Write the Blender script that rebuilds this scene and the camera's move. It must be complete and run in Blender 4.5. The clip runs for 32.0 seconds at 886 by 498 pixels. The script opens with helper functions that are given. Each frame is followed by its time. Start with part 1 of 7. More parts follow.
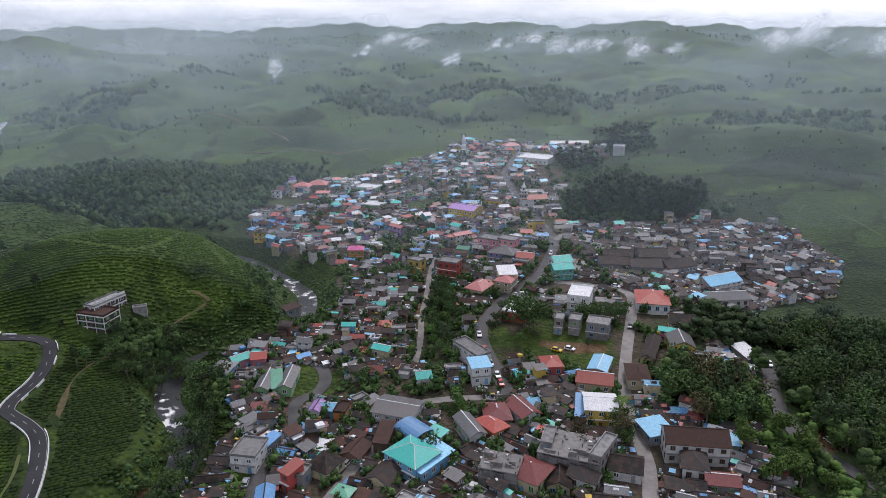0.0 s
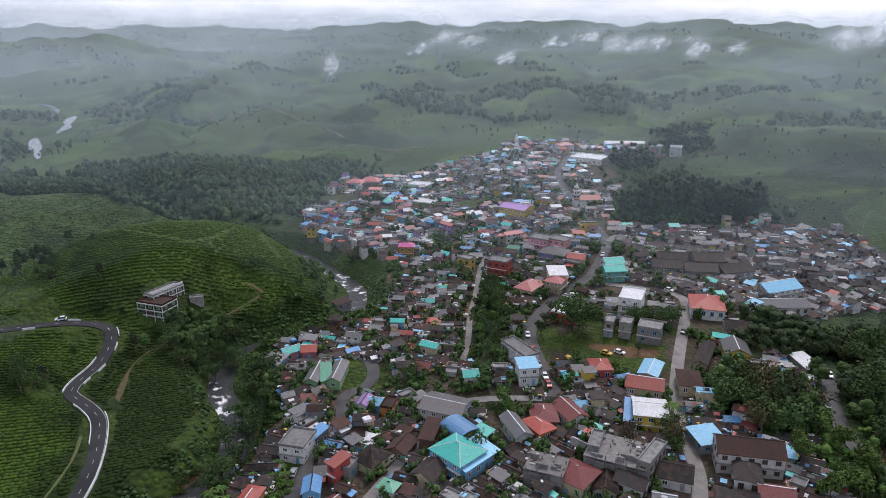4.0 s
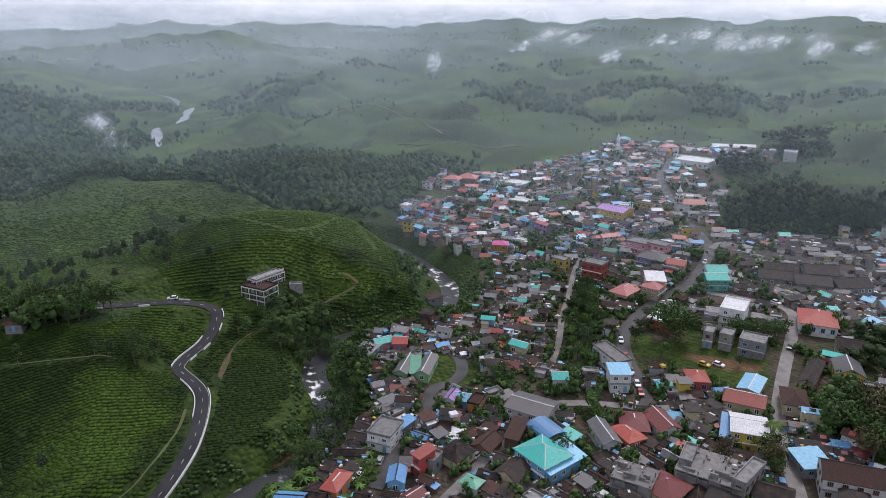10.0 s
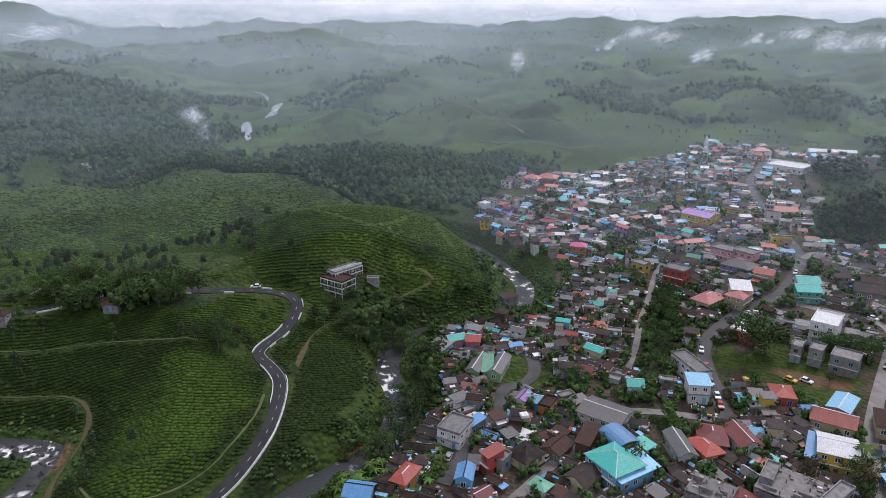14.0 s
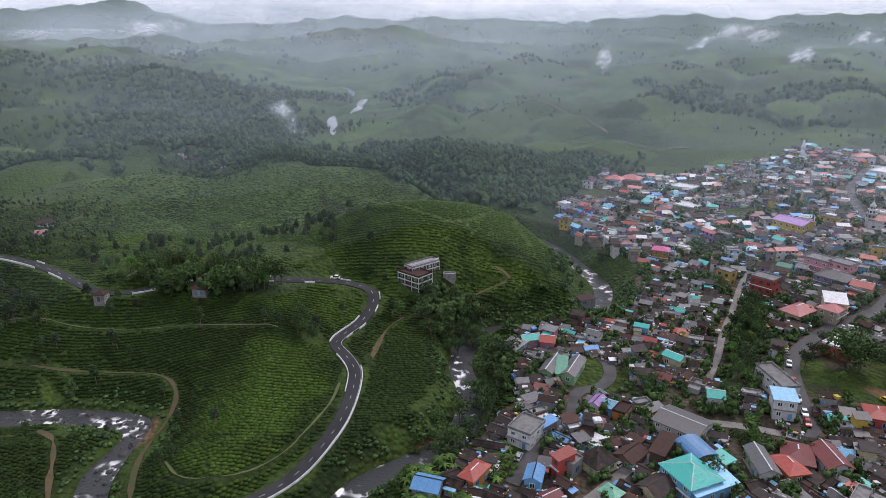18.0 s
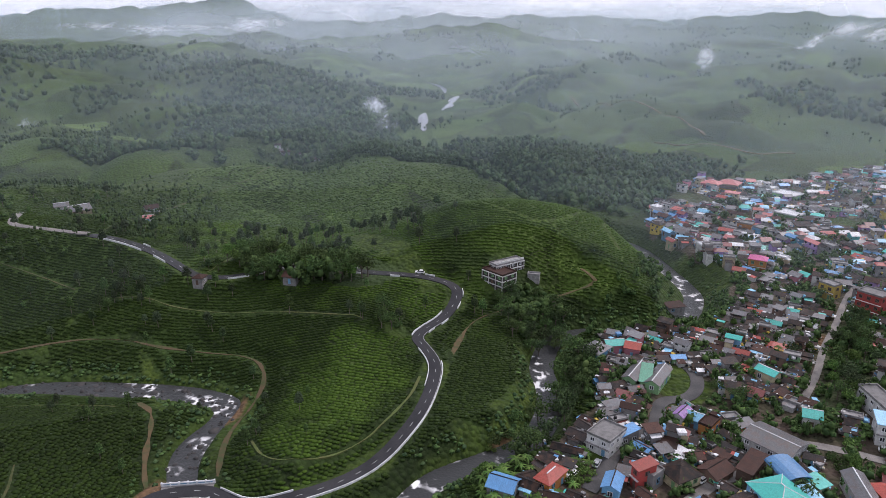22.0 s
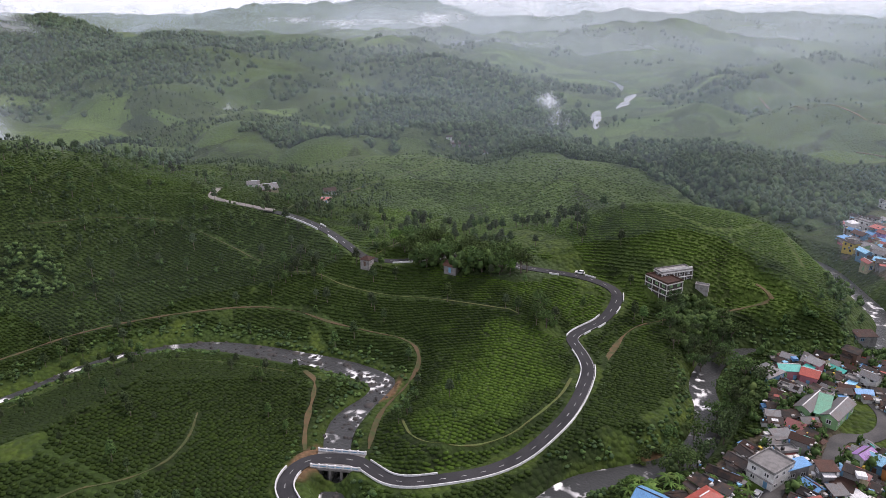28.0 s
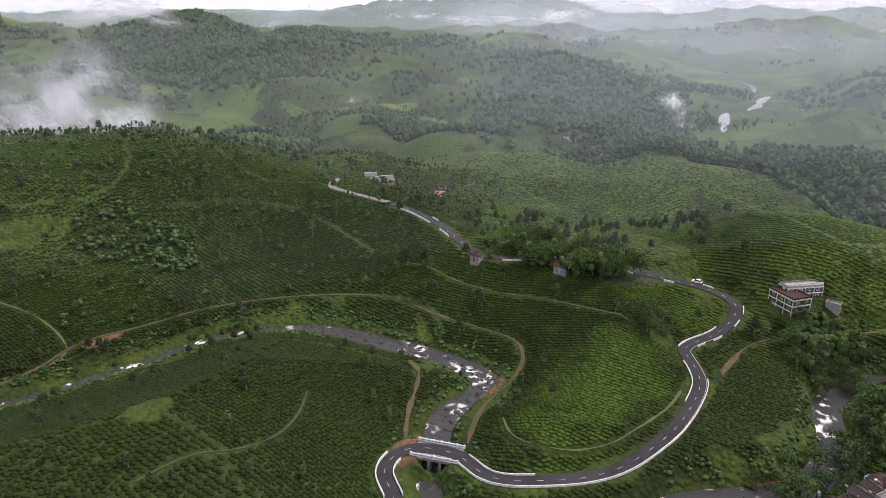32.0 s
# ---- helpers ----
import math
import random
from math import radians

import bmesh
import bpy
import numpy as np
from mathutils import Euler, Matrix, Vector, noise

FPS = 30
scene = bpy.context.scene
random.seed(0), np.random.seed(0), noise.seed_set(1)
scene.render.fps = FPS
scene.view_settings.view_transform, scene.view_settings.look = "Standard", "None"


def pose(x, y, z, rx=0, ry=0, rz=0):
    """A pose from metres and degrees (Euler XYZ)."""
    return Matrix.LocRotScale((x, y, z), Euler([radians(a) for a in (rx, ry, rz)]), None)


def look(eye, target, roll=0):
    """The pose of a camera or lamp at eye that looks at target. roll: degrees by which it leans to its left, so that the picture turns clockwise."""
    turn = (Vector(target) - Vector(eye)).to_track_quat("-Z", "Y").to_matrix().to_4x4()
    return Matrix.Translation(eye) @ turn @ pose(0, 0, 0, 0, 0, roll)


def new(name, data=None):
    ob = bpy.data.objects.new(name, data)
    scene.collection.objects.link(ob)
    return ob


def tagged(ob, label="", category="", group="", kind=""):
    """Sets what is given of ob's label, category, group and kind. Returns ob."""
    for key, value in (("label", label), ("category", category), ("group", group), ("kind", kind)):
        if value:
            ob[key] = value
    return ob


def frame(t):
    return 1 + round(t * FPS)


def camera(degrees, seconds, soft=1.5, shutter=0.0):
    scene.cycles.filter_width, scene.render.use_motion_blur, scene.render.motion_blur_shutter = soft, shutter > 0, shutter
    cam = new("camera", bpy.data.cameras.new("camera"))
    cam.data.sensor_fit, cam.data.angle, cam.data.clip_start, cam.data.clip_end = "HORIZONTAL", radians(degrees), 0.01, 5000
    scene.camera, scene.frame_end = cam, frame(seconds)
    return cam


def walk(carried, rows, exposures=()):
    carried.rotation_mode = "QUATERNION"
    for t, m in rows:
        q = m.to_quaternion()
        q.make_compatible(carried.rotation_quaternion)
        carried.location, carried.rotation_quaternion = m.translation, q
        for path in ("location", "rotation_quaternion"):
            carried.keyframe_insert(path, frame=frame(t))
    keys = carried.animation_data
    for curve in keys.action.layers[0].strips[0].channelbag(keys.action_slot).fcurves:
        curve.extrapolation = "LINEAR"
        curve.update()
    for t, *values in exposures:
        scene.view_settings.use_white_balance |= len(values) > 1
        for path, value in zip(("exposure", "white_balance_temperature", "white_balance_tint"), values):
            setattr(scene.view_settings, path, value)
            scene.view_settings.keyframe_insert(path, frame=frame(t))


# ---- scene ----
# ---- the camera hovers over the near houses and turns slowly to its left ----
EYE = 120.0
cam = camera(65.05, 32.0, 0.85)
TURNS = [
    (0, 0.82, -18.18),
    (1, 2.23, -18.21),
    (2, 3.55, -18.25),
    (3, 4.44, -18.29),
    (6, 7.17, -18.34),
    (7, 8.75, -18.37),
    (8, 10.23, -18.40),
    (9, 11.79, -18.44),
    (10, 13.29, -18.51),
    (11, 14.87, -18.54),
    (12, 16.58, -18.58),
    (13, 18.24, -18.60),
    (14, 19.93, -18.65),
    (17, 24.98, -18.80),
    (18, 26.65, -18.86),
    (19, 28.41, -18.90),
    (20, 30.06, -18.95),
    (21, 31.83, -19.00),
    (22, 34.05, -19.04),
    (23, 36.19, -19.09),
    (24, 38.43, -19.16),
    (25, 40.83, -19.23),
    (28, 48.03, -19.41),
    (29, 50.40, -19.47),
    (30, 52.78, -19.52),
    (31, 55.18, -19.60),
    (32, 57.63, -19.66),
]
PATH = [(t, pose(-0.012 * t, 0.01 * t, EYE - 0.012 * t, 90 + tilt, 0, turn)) for t, turn, tilt in TURNS]
walk(cam, PATH, [(0, 0.08, 6280, 20), (6, 0.08, 6280, 20), (13, 0.1, 6300, 21), (20, 0.18, 6340, 23), (25, 0.34, 6520, 24), (28, 0.46, 6720, 25), (32, 0.58, 7000, 27)])


# ---- daylight: a bright, broken overcast over wet hills ----
world = bpy.data.worlds.new("overcast")
scene.world = world
world.use_nodes = True
wn, wl = world.node_tree.nodes, world.node_tree.links
wn.clear()
w_out, w_bg = wn.new("ShaderNodeOutputWorld"), wn.new("ShaderNodeBackground")
w_sky, w_mix = wn.new("ShaderNodeTexSky"), wn.new("ShaderNodeMix")
w_sky.sky_type, w_sky.sun_disc = "NISHITA", False
w_sky.sun_elevation, w_sky.sun_rotation = radians(52), radians(20)
w_sky.dust_density, w_sky.altitude = 3.0, 1000.0
w_co, w_map, w_noise, w_ramp = (wn.new("ShaderNode" + k) for k in ("TexCoord", "Mapping", "TexNoise", "ValToRGB"))
w_map.inputs["Scale"].default_value = (2.2, 2.2, 13.0)
w_noise.inputs["Scale"].default_value, w_noise.inputs["Detail"].default_value = 1.6, 6.0
w_ramp.color_ramp.elements[0].position, w_ramp.color_ramp.elements[0].color = 0.36, (4.9, 5.5, 6.2, 1)
w_ramp.color_ramp.elements[1].position, w_ramp.color_ramp.elements[1].color = 0.66, (8.9, 9.35, 9.9, 1)
w_mix.data_type = "RGBA"
w_mix.inputs["Factor"].default_value = 0.86
wl.new(w_co.outputs["Generated"], w_map.inputs["Vector"])
wl.new(w_map.outputs["Vector"], w_noise.inputs["Vector"])
wl.new(w_noise.outputs["Fac"], w_ramp.inputs["Fac"])
wl.new(w_sky.outputs["Color"], w_mix.inputs["A"])
wl.new(w_ramp.outputs["Color"], w_mix.inputs["B"])
# the cloud is thinner and brighter towards the horizon
w_xyz, w_low, w_gain = wn.new("ShaderNodeSeparateXYZ"), wn.new("ShaderNodeMapRange"), wn.new("ShaderNodeVectorMath")
w_low.inputs["From Min"].default_value, w_low.inputs["From Max"].default_value = 0.0, 0.34
w_low.inputs["To Min"].default_value, w_low.inputs["To Max"].default_value = 1.3, 1.06
w_gain.operation = "SCALE"
wl.new(w_co.outputs["Generated"], w_xyz.inputs["Vector"])
wl.new(w_xyz.outputs["Z"], w_low.inputs["Value"])
wl.new(w_mix.outputs["Result"], w_gain.inputs[0])
wl.new(w_low.outputs["Result"], w_gain.inputs["Scale"])
wl.new(w_gain.outputs["Vector"], w_bg.inputs["Color"])
wl.new(w_bg.outputs["Background"], w_out.inputs["Surface"])
w_bg.inputs["Strength"].default_value = 0.107
scene.cycles.transparent_max_bounces = 24

sun = new("sun", bpy.data.lights.new("sun", "SUN"))
sun.data.energy, sun.data.angle, sun.data.color = 2.0, radians(20), (1.0, 0.96, 0.9)
sun.matrix_world = look((18, 49, 368), (0, 0, 300))

# ---- materials ----
def material(name, rough=0.8, metal=0.0, spec=0.5):
    m = bpy.data.materials.new(name)
    m.use_nodes = True
    b = m.node_tree.nodes["Principled BSDF"]
    b.inputs["Roughness"].default_value, b.inputs["Metallic"].default_value = rough, metal
    b.inputs["Specular IOR Level"].default_value = spec
    return m, m.node_tree.nodes, m.node_tree.links, b


def node(nodes, kind, **values):
    n = nodes.new("ShaderNode" + kind)
    for key, value in values.items():
        n.inputs[key.replace("_", " ")].default_value = value
    return n


def blend(nodes, links, kind, a, b, factor):
    """A colour mix; each of a, b and factor is a socket or a value."""
    n = nodes.new("ShaderNodeMix")
    n.data_type, n.blend_type = "RGBA", kind
    for key, value in (("A", a), ("B", b), ("Factor", factor)):
        if isinstance(value, bpy.types.NodeSocket):
            links.new(value, n.inputs[key])
        elif key == "Factor":
            n.inputs[key].default_value = value
        else:
            n.inputs[key].default_value = (*value, 1) if len(value) == 3 else value
    return n.outputs["Result"]


def noise_of(nodes, links, vector, scale, detail=4.0, low=0.35, high=0.65):
    n = node(nodes, "TexNoise", Scale=scale, Detail=detail)
    links.new(vector, n.inputs["Vector"])
    r = node(nodes, "MapRange", From_Min=low, From_Max=high)
    links.new(n.outputs["Fac"], r.inputs["Value"])
    return r.outputs["Result"]


def place_of(nodes):
    return nodes.new("ShaderNodeNewGeometry").outputs["Position"]


def bump_of(nodes, links, height, strength, distance, bsdf):
    b = node(nodes, "Bump", Strength=strength, Distance=distance)
    links.new(height, b.inputs["Height"])
    links.new(b.outputs["Normal"], bsdf.inputs["Normal"])


def piece_random(n, l):
    """A random value that differs from object to object and from piece to piece of a joined mesh."""
    a, b = n.new("ShaderNodeObjectInfo").outputs["Random"], n.new("ShaderNodeNewGeometry").outputs["Random Per Island"]
    s, f = n.new("ShaderNodeMath"), n.new("ShaderNodeMath")
    s.operation, f.operation = "ADD", "FRACT"
    l.new(a, s.inputs[0])
    l.new(b, s.inputs[1])
    l.new(s.outputs["Value"], f.inputs[0])
    return f.outputs["Value"]


def plain(name, color, rough=0.8, metal=0.0, vary=0.35, stain=0.45, dirt=(0.07, 0.06, 0.05), scale=0.7, spec=0.5):
    """A weathered surface: its colour changes a little from object to object, with streaks and patches of dirt."""
    m, n, l, b = material(name, rough, metal, spec)
    where = place_of(n)
    rnd = piece_random(n, l)
    hsv = node(n, "HueSaturation", Color=(*color, 1))
    tone = node(n, "MapRange", To_Min=1 - vary, To_Max=1 + vary * 0.6)
    l.new(rnd, tone.inputs["Value"])
    l.new(tone.outputs["Result"], hsv.inputs["Value"])
    patch = noise_of(n, l, where, scale, 6.0, 0.42, 0.72)
    grime = n.new("ShaderNodeMath")
    grime.operation = "MULTIPLY"
    grime.inputs[1].default_value = stain
    l.new(patch, grime.inputs[0])
    c = blend(n, l, "MIX", hsv.outputs["Color"], dirt, grime.outputs["Value"])
    fine = noise_of(n, l, where, 5.0, 3.0, 0.3, 0.7)
    c = blend(n, l, "MULTIPLY", c, fine, 0.22)
    l.new(c, b.inputs["Base Color"])
    bump_of(n, l, fine, 0.25, 0.03, b)
    return m


def sheet_roof(name, color, rough=0.45, rust=0.35, pitch=2.6, vary=0.35, rust_color=(0.10, 0.05, 0.03), spec=0.4):
    """Corrugated sheet with rust runs and patched panels."""
    m, n, l, b = material(name, rough, 0.0, spec)
    co = n.new("ShaderNodeTexCoord").outputs["Object"]
    where = place_of(n)
    rnd = piece_random(n, l)
    hsv = node(n, "HueSaturation", Color=(*color, 1))
    tone = node(n, "MapRange", To_Min=1 - vary, To_Max=1 + vary * 0.7)
    l.new(rnd, tone.inputs["Value"])
    l.new(tone.outputs["Result"], hsv.inputs["Value"])
    stretch = node(n, "Mapping", Scale=(9.0, 2.5, 1.0))
    l.new(co, stretch.inputs["Vector"])
    panels = node(n, "TexVoronoi", Scale=1.0)
    panels.distance = "CHEBYCHEV"
    l.new(stretch.outputs["Vector"], panels.inputs["Vector"])
    grey = n.new("ShaderNodeSeparateColor")
    l.new(panels.outputs["Color"], grey.inputs["Color"])
    pt = node(n, "MapRange", To_Min=0.72, To_Max=1.15)
    l.new(grey.outputs["Red"], pt.inputs["Value"])
    c = blend(n, l, "MULTIPLY", hsv.outputs["Color"], pt.outputs["Result"], 1.0)
    spots = noise_of(n, l, where, 0.55, 7.0, 0.45, 0.7)
    grime = n.new("ShaderNodeMath")
    grime.operation = "MULTIPLY"
    grime.inputs[1].default_value = rust
    l.new(spots, grime.inputs[0])
    c = blend(n, l, "MIX", c, rust_color, grime.outputs["Value"])
    l.new(c, b.inputs["Base Color"])
    wave = node(n, "TexWave", Scale=pitch * 6)
    l.new(co, wave.inputs["Vector"])
    bump_of(n, l, wave.outputs["Fac"], 0.25, 0.04, b)
    return m


def foliage(name, color, light, scale=0.35, vary=0.3, rough=0.8):
    m, n, l, b = material(name, rough, 0.0, 0.15)
    where = place_of(n)
    rnd = n.new("ShaderNodeObjectInfo").outputs["Random"]
    isl = n.new("ShaderNodeNewGeometry").outputs["Random Per Island"]
    c = blend(n, l, "MIX", color, light, isl)
    big = noise_of(n, l, where, scale, 3.0, 0.35, 0.7)
    c = blend(n, l, "MULTIPLY", c, big, 0.45)
    hsv = node(n, "HueSaturation")
    tone = node(n, "MapRange", To_Min=1 - vary, To_Max=1 + vary)
    l.new(rnd, tone.inputs["Value"])
    l.new(tone.outputs["Result"], hsv.inputs["Value"])
    hue = node(n, "MapRange", To_Min=0.485, To_Max=0.515)
    l.new(rnd, hue.inputs["Value"])
    l.new(hue.outputs["Result"], hsv.inputs["Hue"])
    l.new(c, hsv.inputs["Color"])
    l.new(hsv.outputs["Color"], b.inputs["Base Color"])
    return m


def tea_material():
    """Clipped tea: dark, and paler where sun and distance are put into its colour."""
    m, n, l, b = material("tea_leaves", 0.8, 0.0, 0.15)
    where, isl = place_of(n), n.new("ShaderNodeNewGeometry").outputs["Random Per Island"]
    paleness = n.new("ShaderNodeAttribute")
    paleness.attribute_name = "lightened"
    # the dark base leaf, then the paler leaf that carries painted sun and distance
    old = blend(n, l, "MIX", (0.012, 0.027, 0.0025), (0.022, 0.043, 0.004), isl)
    pale_leaf = blend(n, l, "MIX", (0.034, 0.072, 0.006), (0.058, 0.108, 0.011), isl)
    c = blend(n, l, "MIX", old, pale_leaf, paleness.outputs["Fac"])
    c = blend(n, l, "MULTIPLY", c, noise_of(n, l, where, 0.02, 3.0, 0.3, 0.75), 0.35)
    l.new(c, b.inputs["Base Color"])
    return m


def ground_material():
    """Tea slopes, meadow, woodland floor and trodden town earth, shared out by the masks that the land carries."""
    m, n, l, b = material("hill_ground", 0.9, 0.0, 0.2)
    where = place_of(n)

    def mask(name):
        a = n.new("ShaderNodeAttribute")
        a.attribute_name = name
        return a.outputs["Fac"]

    big, mid, fine = noise_of(n, l, where, 0.011, 5.0), noise_of(n, l, where, 0.07, 5.0), noise_of(n, l, where, 0.9, 4.0, 0.3, 0.7)
    tea = blend(n, l, "MIX", (0.016, 0.033, 0.007), (0.028, 0.052, 0.010), big)
    tea = blend(n, l, "MIX", tea, (0.028, 0.052, 0.010), mid)
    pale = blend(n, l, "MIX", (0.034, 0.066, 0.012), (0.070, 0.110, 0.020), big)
    # distance and sun patches are put into the ground as paler tea
    tea = blend(n, l, "MIX", tea, pale, mask("lightened"))
    # fields of differing age, parted by narrow lines
    bend = node(n, "TexNoise", Scale=0.012, Detail=3.0)
    l.new(where, bend.inputs["Vector"])
    shift = n.new("ShaderNodeVectorMath")
    shift.operation = "MULTIPLY_ADD"
    shift.inputs[1].default_value = (110, 110, 0)
    l.new(bend.outputs["Color"], shift.inputs[0])
    l.new(where, shift.inputs[2])
    flat = n.new("ShaderNodeVectorMath")
    flat.operation = "MULTIPLY"
    flat.inputs[1].default_value = (1, 1, 0)
    l.new(shift.outputs["Vector"], flat.inputs[0])
    fields, hedges = node(n, "TexVoronoi", Scale=0.017), node(n, "TexVoronoi", Scale=0.017)
    hedges.feature = "DISTANCE_TO_EDGE"
    l.new(flat.outputs["Vector"], fields.inputs["Vector"])
    l.new(flat.outputs["Vector"], hedges.inputs["Vector"])
    tone = n.new("ShaderNodeSeparateColor")
    l.new(fields.outputs["Color"], tone.inputs["Color"])
    field_tone = node(n, "MapRange", To_Min=0.6, To_Max=1.45)
    l.new(tone.outputs["Red"], field_tone.inputs["Value"])
    tea = blend(n, l, "MULTIPLY", tea, field_tone.outputs["Result"], 1.0)
    hedge = node(n, "MapRange", From_Min=0.006, From_Max=0.03, To_Min=0.55, To_Max=1.0)
    l.new(hedges.outputs["Distance"], hedge.inputs["Value"])
    tea = blend(n, l, "MULTIPLY", tea, hedge.outputs["Result"], 0.9)
    # clipped bushes part along the slope's own lines
    rows = node(n, "TexWave", Scale=0.11, Distortion=5.0, Detail=3.0, Detail_Scale=0.6)
    rows.bands_direction = "DIAGONAL"
    l.new(where, rows.inputs["Vector"])
    gaps = node(n, "MapRange", From_Min=0.05, From_Max=0.5, To_Min=0.45, To_Max=1.0)
    l.new(rows.outputs["Fac"], gaps.inputs["Value"])
    cells = node(n, "TexVoronoi", Scale=0.55)
    l.new(where, cells.inputs["Vector"])
    tuft = node(n, "MapRange", From_Min=0.1, From_Max=0.75, To_Min=1.2, To_Max=0.35)
    l.new(cells.outputs["Distance"], tuft.inputs["Value"])
    tea = blend(n, l, "MULTIPLY", tea, gaps.outputs["Result"], 0.25)
    tea = blend(n, l, "MULTIPLY", tea, tuft.outputs["Result"], 0.5)
    grass = blend(n, l, "MIX", (0.066, 0.102, 0.015), (0.038, 0.070, 0.011), mid)
    grass = blend(n, l, "MULTIPLY", grass, fine, 0.5)
    grass = blend(n, l, "MIX", grass, (0.026, 0.046, 0.010), noise_of(n, l, where, 0.28, 5.0, 0.5, 0.62))
    wood = blend(n, l, "MIX", (0.026, 0.046, 0.016), (0.052, 0.078, 0.028), mid)
    earth = blend(n, l, "MIX", (0.105, 0.078, 0.060), (0.062, 0.058, 0.034), noise_of(n, l, where, 0.16, 5.0, 0.4, 0.6))
    earth = blend(n, l, "MULTIPLY", earth, fine, 0.4)
    clay = blend(n, l, "MIX", (0.16, 0.092, 0.05), (0.105, 0.07, 0.038), fine)
    c = blend(n, l, "MIX", tea, grass, mask("grass"))
    c = blend(n, l, "MIX", c, wood, mask("wood"))
    c = blend(n, l, "MIX", c, earth, mask("town"))
    c = blend(n, l, "MIX", c, clay, mask("clay"))
    l.new(c, b.inputs["Base Color"])
    bump_of(n, l, tuft.outputs["Result"], 0.9, 0.9, b)
    return m


def water_material():
    m, n, l, b = material("river_water", 0.2, 0.0, 0.25)
    where = place_of(n)
    zone = noise_of(n, l, where, 0.08, 2.0, 0.52, 0.6)
    streak = noise_of(n, l, where, 0.3, 5.0, 0.5, 0.6)
    foam = blend(n, l, "MULTIPLY", zone, streak, 1.0)
    c = blend(n, l, "MIX", (0.034, 0.036, 0.036), (0.8, 0.8, 0.8), foam)
    l.new(c, b.inputs["Base Color"])
    r = node(n, "MapRange", To_Min=0.3, To_Max=0.9)
    l.new(foam, r.inputs["Value"])
    l.new(r.outputs["Result"], b.inputs["Roughness"])
    bump_of(n, l, noise_of(n, l, where, 1.2, 5.0, 0.2, 0.8), 0.5, 0.25, b)
    return m


def asphalt_material(name, color, wet):
    m, n, l, b = material(name, 0.6, 0.0, 0.14)
    where = place_of(n)
    pat = noise_of(n, l, where, 0.22, 6.0, 0.4, 0.62)
    c = blend(n, l, "MIX", color, tuple(v * 1.8 for v in color), pat)
    c = blend(n, l, "MULTIPLY", c, noise_of(n, l, where, 2.5, 4.0, 0.3, 0.7), 0.3)
    l.new(c, b.inputs["Base Color"])
    r = node(n, "MapRange", To_Min=wet, To_Max=0.75)
    l.new(pat, r.inputs["Value"])
    l.new(r.outputs["Result"], b.inputs["Roughness"])
    return m


GROUND, WATER = ground_material(), water_material()
STILL, _n, _l, _b = material("still_water", 0.06, 0.0, 0.5)
_b.inputs["Base Color"].default_value = (0.09, 0.095, 0.1, 1)
ASPHALT, LANE = asphalt_material("wet_asphalt", (0.024, 0.024, 0.026), 0.36), asphalt_material("town_lane", (0.15, 0.14, 0.13), 0.34)
STREET = asphalt_material("wet_street", (0.055, 0.054, 0.053), 0.28)
DIRT = plain("dirt_track", (0.115, 0.076, 0.034), 0.95, stain=1.0, dirt=(0.036, 0.055, 0.012), scale=0.35)
GRASSY = plain("grass_track", (0.060, 0.085, 0.018), 0.95, stain=0.6, dirt=(0.10, 0.075, 0.03), scale=0.3)
WHITE = plain("white_paint", (0.72, 0.73, 0.74), 0.6, vary=0.1, stain=0.35, dirt=(0.16, 0.15, 0.13))
MARKING = plain("road_paint", (0.5, 0.5, 0.49), 0.6, vary=0.0, stain=0.4)
CONCRETE = plain("raw_concrete", (0.21, 0.20, 0.19), 0.9, vary=0.2, stain=0.6, dirt=(0.07, 0.065, 0.06))
# black plastic of the tanks, and painted shade for the tower's arches
BLACK = plain("black_tank_and_shade", (0.018, 0.018, 0.02), 0.5, vary=0.2, stain=0.0)
ROCK = plain("river_rock", (0.038, 0.036, 0.035), 0.8, vary=0.4, stain=0.5)
TRUNK = plain("bark", (0.13, 0.105, 0.085), 0.95, vary=0.4, stain=0.3)
PALE_TRUNK = plain("pale_bark", (0.26, 0.24, 0.21), 0.9, vary=0.3, stain=0.4)
GLASS, _n, _l, _b = material("window_glass", 0.12, 0.0, 0.6)
_b.inputs["Base Color"].default_value = (0.025, 0.03, 0.035, 1)
RUBBER = plain("tyre_rubber", (0.02, 0.02, 0.02), 0.9, vary=0.1, stain=0.0)

